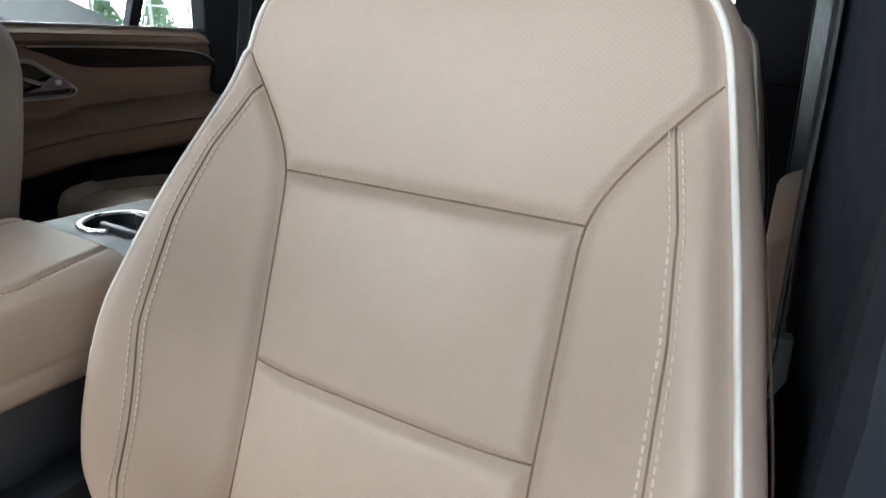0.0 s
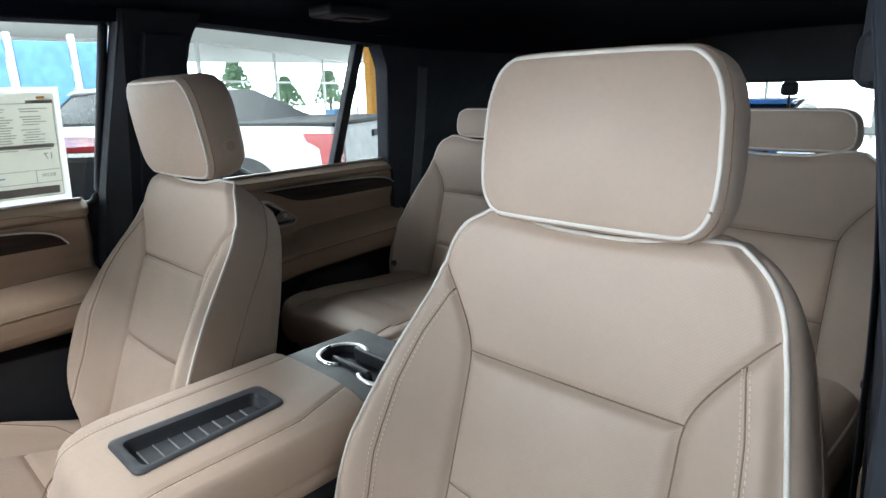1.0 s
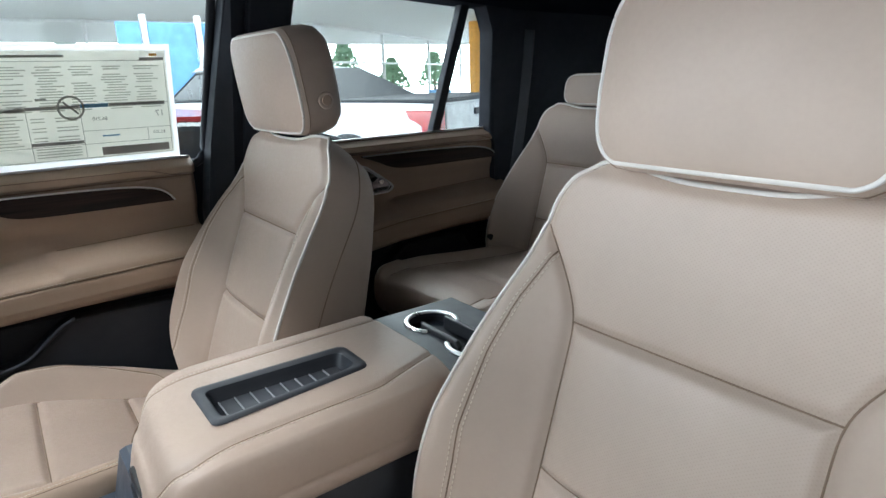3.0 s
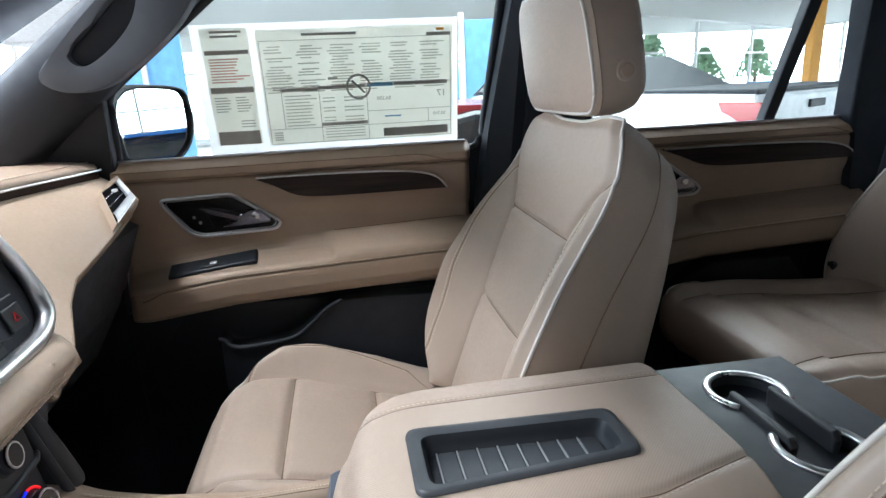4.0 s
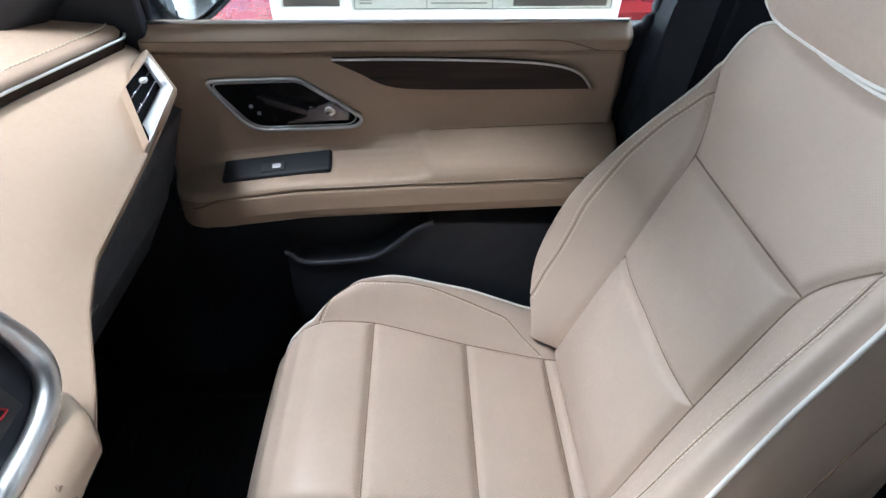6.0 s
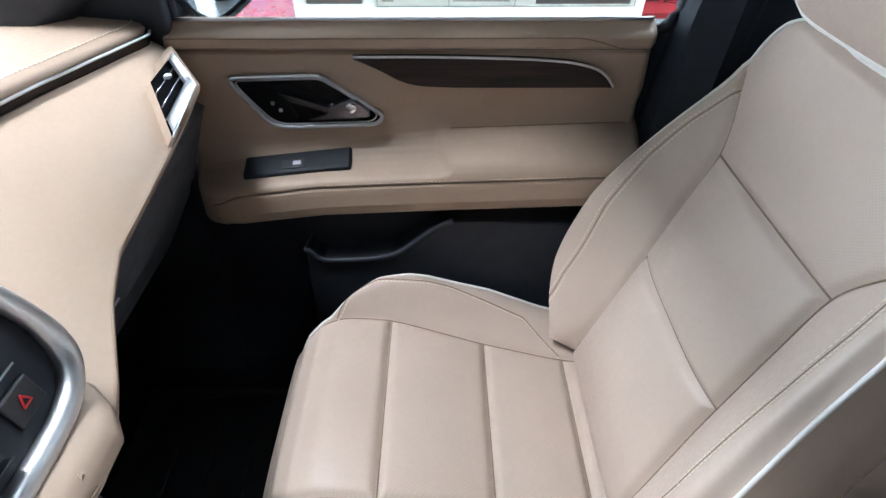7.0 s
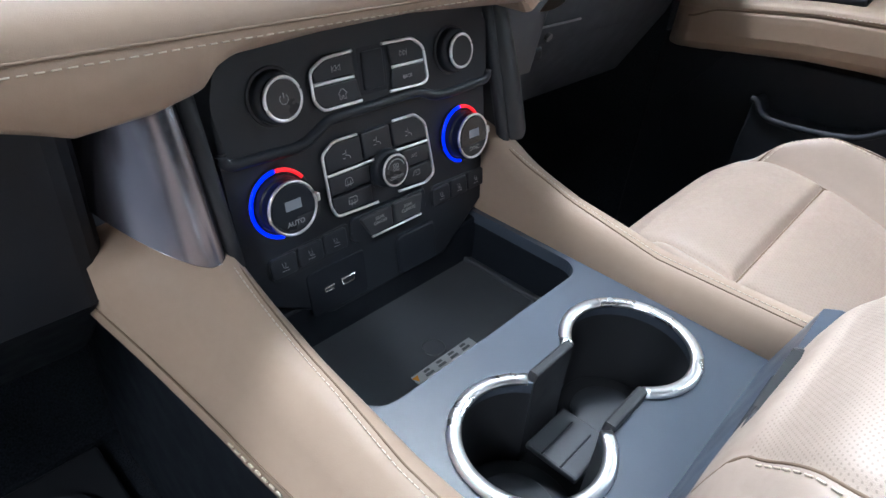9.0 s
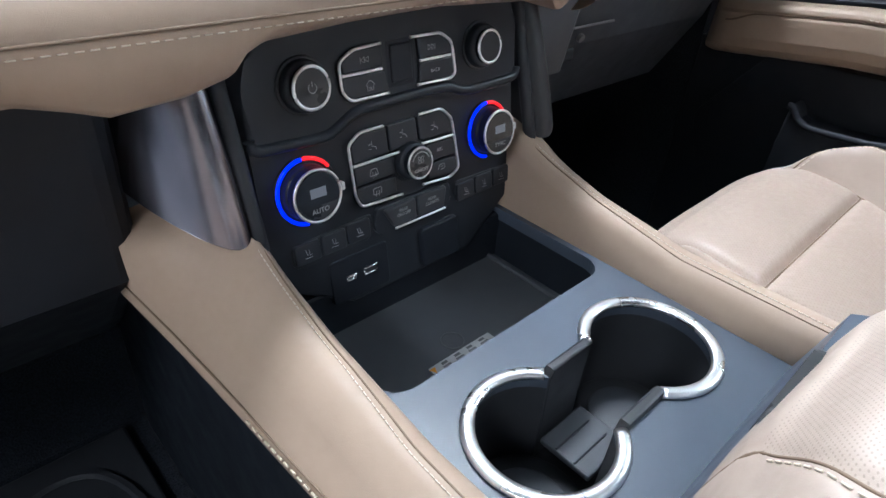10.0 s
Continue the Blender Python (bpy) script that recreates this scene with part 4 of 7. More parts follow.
    nu2, nv2 = (129, 121) if not rear else (65, 61)
    V, faces, cedge, nf = pad(cfn, nu2, nv2, csk, C)
    idx = np.zeros(len(faces), int)
    s = np.linspace(-1, 1, nu2)
    k = 0
    for i in range(nu2 - 1):
        for j in range(nv2 - 1):
            idx[k] = 1 if abs(s[i] + s[i + 1]) / 2 < 0.5 else 0
            k += 1
    cush = mesh_ob("cushion", V, faces, None, st, mats=[M_LEATHER, M_PERF], index=idx)

    def cline(pts, lift=0.0):
        p = np.asarray(pts, float)
        return np.stack([p[:, 0], p[:, 1], cz(p[:, 0], p[:, 1]) + lift], 1)
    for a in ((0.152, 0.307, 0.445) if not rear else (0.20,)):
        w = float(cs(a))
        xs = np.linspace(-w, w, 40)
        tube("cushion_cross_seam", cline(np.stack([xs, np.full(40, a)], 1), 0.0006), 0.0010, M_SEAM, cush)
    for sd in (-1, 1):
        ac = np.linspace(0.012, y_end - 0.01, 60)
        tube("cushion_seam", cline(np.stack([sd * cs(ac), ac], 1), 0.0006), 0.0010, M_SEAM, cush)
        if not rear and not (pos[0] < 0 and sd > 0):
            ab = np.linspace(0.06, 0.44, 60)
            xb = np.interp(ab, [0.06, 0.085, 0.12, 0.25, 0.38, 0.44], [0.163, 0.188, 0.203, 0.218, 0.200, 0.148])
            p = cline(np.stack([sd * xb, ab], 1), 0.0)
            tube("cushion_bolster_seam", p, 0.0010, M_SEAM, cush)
            stitches("cushion_stitching", [cline(np.stack([sd * (xb - 0.004), ab + 0.002], 1), 0.0004)], cush)
    if rear or pos[0] > 0:
        lo = cedge[nu2 - 1:nu2 + nv2 - 2]
        tube("cushion_piping", resample(lo, 0.006), 0.0026, M_PIPE, cush, label="ivory piping")
    lo = cedge[2 * nu2 + nv2 - 3:]
    tube("cushion_piping", resample(lo, 0.006), 0.0026, M_PIPE, cush, label="ivory piping")
    # plinth
    part("base", box((0, 0.30, 0.10 + cush_z / 2), (0.40, 0.40, 0.17 + cush_z), 0.02), M_BLACK, st, "black plastic seat base")
    for sd in (-0.18, 0.18):
        part("rail", box((sd, 0.32, 0.005), (0.04, 0.58, 0.04), 0.006), M_BLACK, st)
    if not rear:
        part("side_shield", box((0.275 if pos[0] > 0 else -0.275, 0.36, 0.16), (0.03, 0.42, 0.10), 0.014, 3), M_BLACK, st, "black plastic side shield")
    else:
        for sd in (-1, 1):
            part("hinge_cover", box((sd * 0.25, 0.50, 0.33), (0.03, 0.10, 0.16), 0.012, 3), M_BLACK, st)
    return st


seat_p = make_seat("front_seat", (-0.438, 0.065, 0), 20, "tan leather front passenger seat with ivory piping", "front seats", hr=(0.315, 0.186, 0.098), hr_tilt=-7, hr_fwd=0.020, hr_up=-0.007, hr_x=-0.035, bol=0.88, flare=0.35)
seat_d = make_seat("front_seat", (0.459, 0.140, 0), 17, "tan leather driver's seat with ivory piping, beside the open door", "front seats", hr=(0.286, 0.182, 0.098), hr_fwd=0.038, flare=1.25)
seat_2p = make_seat("rear_seat", (-0.45, 1.055, 0), 16, "tan leather second-row captain's chair with low headrest", "second-row seats", 0.075, (0.27, 0.085, 0.09), 5, True)
seat_2d = make_seat("rear_seat", (0.42, 1.055, 0), 16, "tan leather second-row captain's chair behind the driver", "second-row seats", 0.075, (0.27, 0.085, 0.09), 5, True)


# ---- centre console ----
con = tagged(empty("center_console", Matrix.Translation((0.013, 0, 0))), "tan and black centre console with padded armrest lid and cup holders", "console")
DECK_Z, DECK_Y0, DECK_Y1, DECK_W = 0.368, 0.128, 0.335, 0.124
CUPS = ((0.062, 0.207), (-0.062, 0.207))
CUP_R = 0.047


def cup_outline():
    """One outline round both cup wells and the slot that joins them."""
    pts = []
    cut = 0.027
    g0 = math.asin(cut / CUP_R)
    for k in range(41):
        g = math.pi - g0 - (2 * math.pi - 2 * g0) * k / 40
        pts.append((CUPS[0][0] + CUP_R * math.cos(g), CUPS[0][1] + CUP_R * math.sin(g)))
    for k in range(41):
        g = -g0 - (2 * math.pi - 2 * g0) * k / 40
        pts.append((CUPS[1][0] + CUP_R * math.cos(g), CUPS[1][1] + CUP_R * math.sin(g)))
    return pts


def plate_with_hole(outer, hole, z, thick):
    bm = bmesh.new()
    loops = []
    for pts in (outer, hole):
        vs = [bm.verts.new((x, y, z)) for x, y in pts]
        es = [bm.edges.new((vs[i], vs[(i + 1) % len(vs)])) for i in range(len(vs))]
        loops.append((vs, es))
    bmesh.ops.triangle_fill(bm, use_beauty=True, use_dissolve=False, edges=loops[0][1] + loops[1][1])
    for vs, es in loops:
        lo = [bm.verts.new((v.co.x, v.co.y, z - thick)) for v in vs]
        for i in range(len(vs)):
            j = (i + 1) % len(vs)
            bm.faces.new((vs[i], vs[j], lo[j], lo[i]))
    return bm


NOTCH_R = 0.020
arc = [(DECK_W - 0.004 - NOTCH_R + NOTCH_R * math.cos(g), DECK_Y0 - NOTCH_R + NOTCH_R * math.sin(g)) for g in np.linspace(0, math.pi / 2, 9)]
notch = [(DECK_W - 0.004, -0.018)] + arc
outer = [(DECK_W + 0.003, DECK_Y1), (-DECK_W - 0.003, DECK_Y1), (-DECK_W - 0.003, -0.018)] + [(-a, b) for a, b in notch] + notch[::-1] + [(DECK_W + 0.003, -0.018)]
deck = part("deck", plate_with_hole(outer, cup_outline(), DECK_Z, 0.012), M_DECK, con, "blue-grey satin cup holder deck")
# wells
ol = cup_outline()
bm = bmesh.new()
r0 = [bm.verts.new((x, y, DECK_Z - 0.010)) for x, y in ol]
r1 = [bm.verts.new((x * 0.97, 0.207 + (y - 0.207) * 0.94, DECK_Z - 0.085)) for x, y in ol]
for i in range(len(ol)):
    j = (i + 1) % len(ol)
    bm.faces.new((r0[i], r1[i], r1[j], r0[j]))
bm.faces.new(r1)
part("cup_well", bm, M_BLACKSAT, con, "black moulded twin cup wells", True)
for cx, cy in CUPS:
    part("cup_mat", disc((cx, cy, DECK_Z - 0.082), 0.038, 0.006, (0, 0, 1), 40, 0.002), M_BINMAT, con, "", True)
    part("cup_mat_rim", disc((cx, cy, DECK_Z - 0.078), 0.030, 0.004, (0, 0, 1), 40, 0.0015), M_TRAY, con, "", True)
    part("cup_step", disc((cx, cy, DECK_Z - 0.080), 0.0425, 0.004, (0, 0, 1), 40, 0.001), M_BLACKSAT, con, "", True)
for (cx, cy), sd in zip(CUPS, (1, -1)):
    arc = []
    for k in range(61):
        g = radians(-140 + 280 * k / 60)
        arc.append((cx + sd * (CUP_R + 0.0015) * math.cos(g), cy + (CUP_R + 0.0015) * math.sin(g), DECK_Z + 0.0018))
    tube("cup_ring", arc, 0.0050, M_RING, con, label="chrome cup holder ring", n=16, flat=0.6)
# fins beside the slot
for sd in (-1, 1):
    fin = prism([(-0.024, DECK_Z + 0.006), (0.020, DECK_Z + 0.006), (0.024, DECK_Z - 0.002), (0.020, DECK_Z - 0.075), (-0.020, DECK_Z - 0.075), (-0.024, DECK_Z - 0.002)], 0.207 + sd * 0.026, 0.207 + sd * 0.034, "y", 0.002)
    part("divider_fin", fin, M_BLACKSAT, con, "black divider fin between the cups")
part("slot_floor", box((0, 0.207, DECK_Z - 0.060), (0.050, 0.044, 0.006), 0.002), M_TRAY, con)
for k in (-0.008, 0.008):
    part("slot_rib", box((0.004, 0.207 + k, DECK_Z - 0.0565), (0.040, 0.0015, 0.002), 0.0005), M_DKGREY, con)

# phone bin in front of the deck
BIN_Z = 0.314
part("bin_floor", box((0, 0.055, BIN_Z - 0.006), (0.244, 0.150, 0.012), 0.003), M_BINMAT, con, "charcoal rubber bin mat")
part("bin_rear_wall", prism([(0.106, BIN_Z), (0.132, BIN_Z), (0.132, DECK_Z - 0.011), (0.127, DECK_Z - 0.011)], -0.123, 0.123, "x"), M_BLACK, con)
rim = rounded([(-0.112, 0.112), (0.112, 0.112), (0.112, -0.012), (-0.112, -0.012)], 0.018)
tube("mat_rim", resample(np.array([(a, b, BIN_Z + 0.001) for a, b in rim + rim[:1]]), 0.004)[:-1], 0.0028, M_BINMAT, con, True)
for sd in (-1, 1):
    part("bin_side_wall", box((sd * 0.1265, 0.055, 0.326), (0.008, 0.16, 0.078), 0.002), M_BLACK, con)
# charging emblem and warning label on the mat
ringp = [(0.006 + 0.010 * math.cos(g), 0.072 + 0.010 * math.sin(g), BIN_Z + 0.0006) for g in np.linspace(0, 2 * math.pi, 33)[:-1]]
tube("charging_mark", ringp, 0.0005, M_DIMMARK, con, True)
lab = tagged(empty("warning_label", Matrix.Translation((0.013, 0, 0))), "small pale warning label on the bin mat", "label")
part("backing", box((0.010, 0.090, BIN_Z + 0.0007), (0.070, 0.011, 0.0005), 0), M_LABEL, lab)
part("orange_mark", prism([(0.0395, 0.0865), (0.0455, 0.0865), (0.0425, 0.0925)], BIN_Z + 0.0010, BIN_Z + 0.0015, "z"), M_ORANGE, lab)
for k in range(4):
    part("print_bar", box((0.030 - 0.0145 * k, 0.0915, BIN_Z + 0.0013), (0.0085, 0.0024, 0.0004), 0), M_DIMMARK, lab)
    part("print_bar", box((0.030 - 0.0145 * k, 0.0875, BIN_Z + 0.0013), (0.0060, 0.0024, 0.0004), 0), M_DIMMARK, lab)

# tan side rails
for sd in (-1, 1):
    ys = np.concatenate([np.linspace(-0.108, 0.02, 14), np.linspace(0.03, 0.345, 30)])
    rows = []
    for y in ys:
        ztop = np.interp(y, [-0.16, -0.06, 0.0, 0.04, 0.09, 0.14, 0.18, 0.30, 0.62], [0.455, 0.448, 0.438, 0.424, 0.411, 0.404, 0.398, 0.400, 0.40])
        xo = np.interp(y, [-0.16, -0.10, 0.0, 0.074, 0.151, 0.3, 0.62], [0.222, 0.218, 0.205, 0.198, 0.193, 0.184, 0.175] if sd > 0 else [0.215, 0.214, 0.210, 0.204, 0.201, 0.194, 0.18])
        xi = 0.138
        zo = np.interp(y, [-0.16, -0.10, 0.0, 0.1, 0.3, 0.62], [0.40, 0.388, 0.375, 0.365, 0.36, 0.36])
        fr = float(sstep(0.03, -0.07, y))
        prof = [(0.1265, DECK_Z - 0.030 - (0.08 if y < 0.1 else 0)), (0.1265, DECK_Z + 0.001), (xi - 0.006, ztop - 0.012), (xi, ztop - 0.003), (xi + 0.008, ztop), (xi + 0.020, ztop - 0.001),
                ((xi + xo) / 2 + 0.01, ztop - 0.010 - 0.15 * (ztop - zo) * (1 - fr)), (xo - 0.008 + 0.004 * fr, zo + 0.010 + 0.55 * fr * (ztop - zo)), (xo - 0.003, zo + 0.006), (xo, zo), (xo - 0.003, zo - 0.010), (xo - 0.014, zo - 0.014), (0.145, DECK_Z - 0.10)]
        rows.append([(sd * a, y + 0.8 * fr * max(0, b - 0.40), b) for a, b in prof])
    n = len(rows[0])
    verts = [p for r in rows for p in r]
    faces = [(i * n + k, i * n + (k + 1) % n, (i + 1) * n + (k + 1) % n, (i + 1) * n + k) for i in range(len(rows) - 1) for k in range(n)]
    faces += [tuple(range(n)), tuple((len(rows) - 1) * n + k for k in range(n))]
    rail = mesh_ob("side_rail", verts, faces, M_DASH, con, "tan stitched console side rail")
    def rail_z(x, y):
        i = int(np.clip(np.searchsorted(ys, y) - 1, 0, len(ys) - 2))
        zz = [float(np.interp(x, [abs(p[0]) for p in rows[q][3:10]], [p[2] for p in rows[q][3:10]])) for q in (i, i + 1)]
        return float(np.interp(y, [ys[i], ys[i + 1]], zz))

    sx = [0.142, 0.145, 0.147, 0.151, 0.156] if sd > 0 else [0.150, 0.150, 0.148, 0.146, 0.145]
    seam = np.array([(sd * float(np.interp(y, [0, 0.06, 0.12, 0.18, 0.33], sx)), y, 0.0) for y in np.linspace(0.0, 0.33, 60)])
    seam[:, 2] = [rail_z(abs(p[0]), p[1]) + 0.0008 for p in seam]
    seam = smooth_path(seam, 1)
    stitches("rail_stitching", [seam - (0, 0, 0.0003)], rail, 0.0030, 0.0014, 0.0005)
    groove = seam[3:].copy()
    groove[:, 0] -= sd * 0.0042
    groove[:, 2] = [rail_z(abs(p[0]), p[1]) + 0.0001 for p in groove]
    tube("rail_seam", smooth_path(groove, 1), 0.0007, M_SEAM, rail)
    low = np.array([(sd * (float(np.interp(y, ys, [abs(r[8][0]) for r in rows])) + 0.0004), y, float(np.interp(y, ys, [r[8][2] for r in rows])) + 0.0004) for y in np.linspace(-0.10, 0.32, 60)])
    tube("rail_lower_seam", low, 0.0008, M_SEAM, rail)
    stitches("rail_lower_stitching", [low[26:] + (sd * 0.0022, 0, -0.0035)], rail, 0.0042, 0.0022)
    # dark flank under the rail
    part("flank", prism([(sd * 0.140, 0.0), (sd * 0.182, 0.0), (sd * 0.180, 0.345), (sd * 0.140, 0.350)], -0.30, 0.86, "y", 0.004), M_BLACK, con, "black console side panel")

# padded armrest lid with a rubber tray let into it


def in_tray(x, y, grow):
    f = np.clip((y - 0.396) / 0.208, 0, 1)
    x0 = -0.030 + 0.010 * f - grow
    x1 = 0.066 - 0.016 * f + grow
    return (x > x0) & (x < x1) & (y > 0.394 - grow) & (y < 0.604 + grow)


def lid_seam_x(y, sd):
    """How far from the lid's middle its two top seams run; the driver's one draws in towards the rear."""
    wide = np.interp(y, [0.31, 0.313, 0.319, 0.326, 0.339, 0.351, 0.37, 0.40, 0.60, 0.66, 0.71], [0.0875, 0.0896, 0.095, 0.1033, 0.1138, 0.1168, 0.1165, 0.115, 0.113, 0.097, 0.084])
    return np.where(sd > 0, wide, 0.078)


LID_Y0, LID_L = 0.310, 0.392


def lid_w(t):
    return 1.085 * np.interp(t, [0, 0.012, 0.03, 0.06, 0.10, 0.15, 0.22, 0.5, 1], [0.088, 0.099, 0.108, 0.116, 0.121, 0.124, 0.1255, 0.126, 0.126])


def lid_fn(s, t):
    yb = LID_Y0 + t * LID_L
    y = yb + (0.030 * np.maximum(0, -s) ** 2 + 0.006 * (1 - np.abs(s))) * (1 - t) ** 4
    w = lid_w(t)
    x = s * w
    z = 0.523 - 0.016 * np.abs(s) ** 5 - 0.030 * np.exp(-((yb - LID_Y0) / 0.016) ** 2) - 0.018 * np.exp(-((yb - LID_Y0) / 0.05) ** 2)
    line = np.abs(np.abs(x) - lid_seam_x(yb, x))
    z = z - 0.0025 * np.exp(-(line / 0.0045) ** 2)
    z = np.where(in_tray(x - 0.010, y, -0.003), z - 0.035, z)
    return x, y, z


I3 = basis((0, 0, 0), (1, 0, 0), (0, 1, 0), (0, 0, 1))
V, faces, ledge, nf = pad(lid_fn, 121, 161, [(0.004, 0.006), (0.008, 0.02), (0.0115, 0.036), (0.0115, 0.056), (0.0095, 0.062), (0.0078, 0.065), (0.0098, 0.068), (0.011, 0.074), (0.009, 0.086), (0.0, 0.095), (-0.02, 0.10)], I3)
sN = np.linspace(-1, 1, 121)
idx = np.zeros(len(faces), int)
tN = np.linspace(0, 1, 161)
k = 0
for i in range(120):
    for j in range(160):
        xm, ym, zm = lid_fn(np.array((sN[i] + sN[i + 1]) / 2), np.array((tN[j] + tN[j + 1]) / 2))
        idx[k] = int(abs(xm) < float(lid_seam_x(LID_Y0 + LID_L * (tN[j] + tN[j + 1]) / 2, xm)) - 0.001)
        k += 1
lid = mesh_ob("armrest_lid", V, faces, None, con, "padded tan leather armrest lid", mats=[M_LEATHER, M_PERFLID], index=idx)
for sd in (-1, 1):
    yy = np.linspace(LID_Y0 + 0.001, 0.700, 90)
    xx = np.minimum(lid_seam_x(yy, sd), 0.95 * lid_w((yy - LID_Y0) / LID_L))
    for _ in range(4):
        xx[1:-1] = (xx[:-2] + 2 * xx[1:-1] + xx[2:]) / 4
    _, py, pz = lid_fn(sd * xx / lid_w((yy - LID_Y0) / LID_L), (yy - LID_Y0) / LID_L)
    p = np.stack([sd * xx, py, pz + 0.0008], 1)
    drop = np.array([(p[0, 0] + sd * o * 0.4, p[0, 1] - o, p[0, 2] - q) for o, q in ((0.0120, 0.050), (0.0118, 0.036), (0.0083, 0.020), (0.0043, 0.006))])
    tube("lid_seam", smooth_path(np.vstack([drop, p]), 1) - (0, 0, 0.0009), 0.0008, M_SEAM, lid)
    xo = np.minimum(xx + 0.0042, 0.985 * lid_w((yy - LID_Y0) / LID_L))
    _, yo, zo = lid_fn(sd * xo / lid_w((yy - LID_Y0) / LID_L), (yy - LID_Y0) / LID_L)
    stitches("lid_stitching", [np.stack([sd * xo, yo, zo + (0.0008 if sd > 0 else 0.0002)], 1)[1:]], lid, 0.0036, 0.0022, 0.0006)
    ring = np.array([q for q in ledge if q[0] * sd > 0.10 and q[1] < 0.699])
    ring = ring[np.argsort(ring[:, 1])]
    side_line = np.stack([ring[:, 0] + sd * 0.0085, ring[:, 1], 0.512 - 0.065 + 0 * ring[:, 1]], 1)
    keep = side_line[side_line[:, 1] > 0.362]
    curl = smooth_path([(sd * 0.1230, 0.322, 0.424), (sd * 0.1295, 0.330, 0.438), (sd * 0.1360, 0.344, 0.4465), tuple(keep[0])], 2)
    tube("lid_side_seam", np.vstack([curl, keep[1:]]), 0.0013, M_SEAM, lid)
lid.location = (-0.010, 0, 0.006)
tray = empty("tray")
tray.parent = con
tray.location = (0, 0, 0.006)
tray["label"] = "black ribbed rubber tray let into the armrest"


def tray_ring(grow, z, n=5):
    pts = []
    corners = [(-0.030 - grow, 0.394 - grow), (0.066 + grow, 0.394 - grow), (0.050 + grow, 0.604 + grow), (-0.020 - grow, 0.604 + grow)]
    r = 0.014
    for i in range(4):
        c, p, q = Vector(corners[i]), Vector(corners[i - 1]), Vector(corners[(i + 1) % 4])
        a, b = c + (p - c).normalized() * r, c + (q - c).normalized() * r
        for k in range(n + 1):
            f = k / n
            v = a * (1 - f) ** 2 + c * 2 * f * (1 - f) + b * f ** 2
            pts.append((v.x, v.y, z))
    return pts


rings = [tray_ring(0.006, 0.5225), tray_ring(0.005, 0.526), tray_ring(0.0, 0.5265), tray_ring(-0.008, 0.524), tray_ring(-0.012, 0.517), tray_ring(-0.014, 0.505), tray_ring(-0.016, 0.504)]
n = len(rings[0])
verts = [p for r in rings for p in r]
faces = [(i * n + k, i * n + (k + 1) % n, (i + 1) * n + (k + 1) % n, (i + 1) * n + k) for i in range(len(rings) - 1) for k in range(n)]
faces.append(tuple((len(rings) - 1) * n + k for k in range(n)))
mesh_ob("tray_rim", verts, faces[:3 * n], M_TRAY, tray)
mesh_ob("tray_well", verts, faces[3 * n:], M_BLACK, tray)
for k in range(8):
    y = 0.418 + k * 0.0212
    part("tray_rib", box((0.0165, y, 0.5055), (0.062, 0.0016, 0.003), 0.0008), M_MARK, tray)
    part("tray_pad", box((0.0165, y + 0.0106, 0.5048), (0.062, 0.0175, 0.002), 0.0006), M_TRAY, tray)
# bin body under the lid
part("storage_body", box((-0.009, 0.515, 0.335), (0.264, 0.385, 0.205), 0.012, 3), M_TRAY, con, "dark grey storage box under the lid")
latch = part("lid_latch", prism(rrect(0.080, 0.046, 0.012, 5, 0.012, 0.440), 0.3030, 0.316, "y", 0.003, 2), M_BLACKSAT, con, "dark grey lid release latch")
part("finger_tab", prism(rrect(0.062, 0.020, 0.008, 4, 0.012, 0.434), 0.3005, 0.305, "y", 0.002, 2), M_DKGREY, latch)
part("latch_panel", prism([(0.286, 0.366), (0.340, 0.366), (0.340, 0.440), (0.312, 0.440), (0.303, 0.436)], -0.116, 0.123, "x", 0.004), M_DECK, con, "blue-grey sloping panel below the lid")

# rear section with cup holders for the second row
bm = plate_with_hole([(-0.135, 0.70), (0.135, 0.70), (0.130, 0.90), (-0.130, 0.90)], [(x * 0.95, 0.80 + (y - 0.207) * 0.9) for x, y in cup_outline()], 0.505, 0.012)
part("rear_deck", bm, M_TRAY, con, "dark grey rear cup holder deck")
bm = bmesh.new()
r0 = [bm.verts.new((x * 0.95, 0.80 + (y - 0.207) * 0.9, 0.497)) for x, y in ol]
r1 = [bm.verts.new((x * 0.92, 0.80 + (y - 0.207) * 0.85, 0.43)) for x, y in ol]
for i in range(len(ol)):
    j = (i + 1) % len(ol)
    bm.faces.new((r0[i], r1[i], r1[j], r0[j]))
bm.faces.new(r1)
part("rear_cup_well", bm, M_BLACKSAT, con, "", True)
for (cx, cy), sd in zip(CUPS, (1, -1)):
    arc = [(cx * 0.95 + sd * 0.044 * math.cos(radians(g)), 0.80 + 0.044 * math.sin(radians(g)), 0.5065) for g in np.linspace(-135, 135, 50)]
    tube("rear_cup_ring", arc, 0.0050, M_RING, con, label="chrome cup holder ring", n=10, flat=0.55)
for sd in (-1, 1):
    fin = prism([(-0.050, 0.514), (0.046, 0.514), (0.052, 0.505), (0.046, 0.432), (-0.046, 0.432), (-0.052, 0.505)], 0.80 + sd * 0.020, 0.80 + sd * 0.030, "y", 0.003)
    part("rear_divider", fin, M_BLACKSAT, con, "black divider between the rear cups")
part("rear_body", box((0, 0.80, 0.245), (0.26, 0.20, 0.49), 0.012, 3), M_BLACK, con, "black rear end of the console")

# ---- dashboard ----
dash = tagged(empty("dashboard"), "tan soft-trim dashboard with chrome bezel, wood trim and black lower panels", "dashboard")


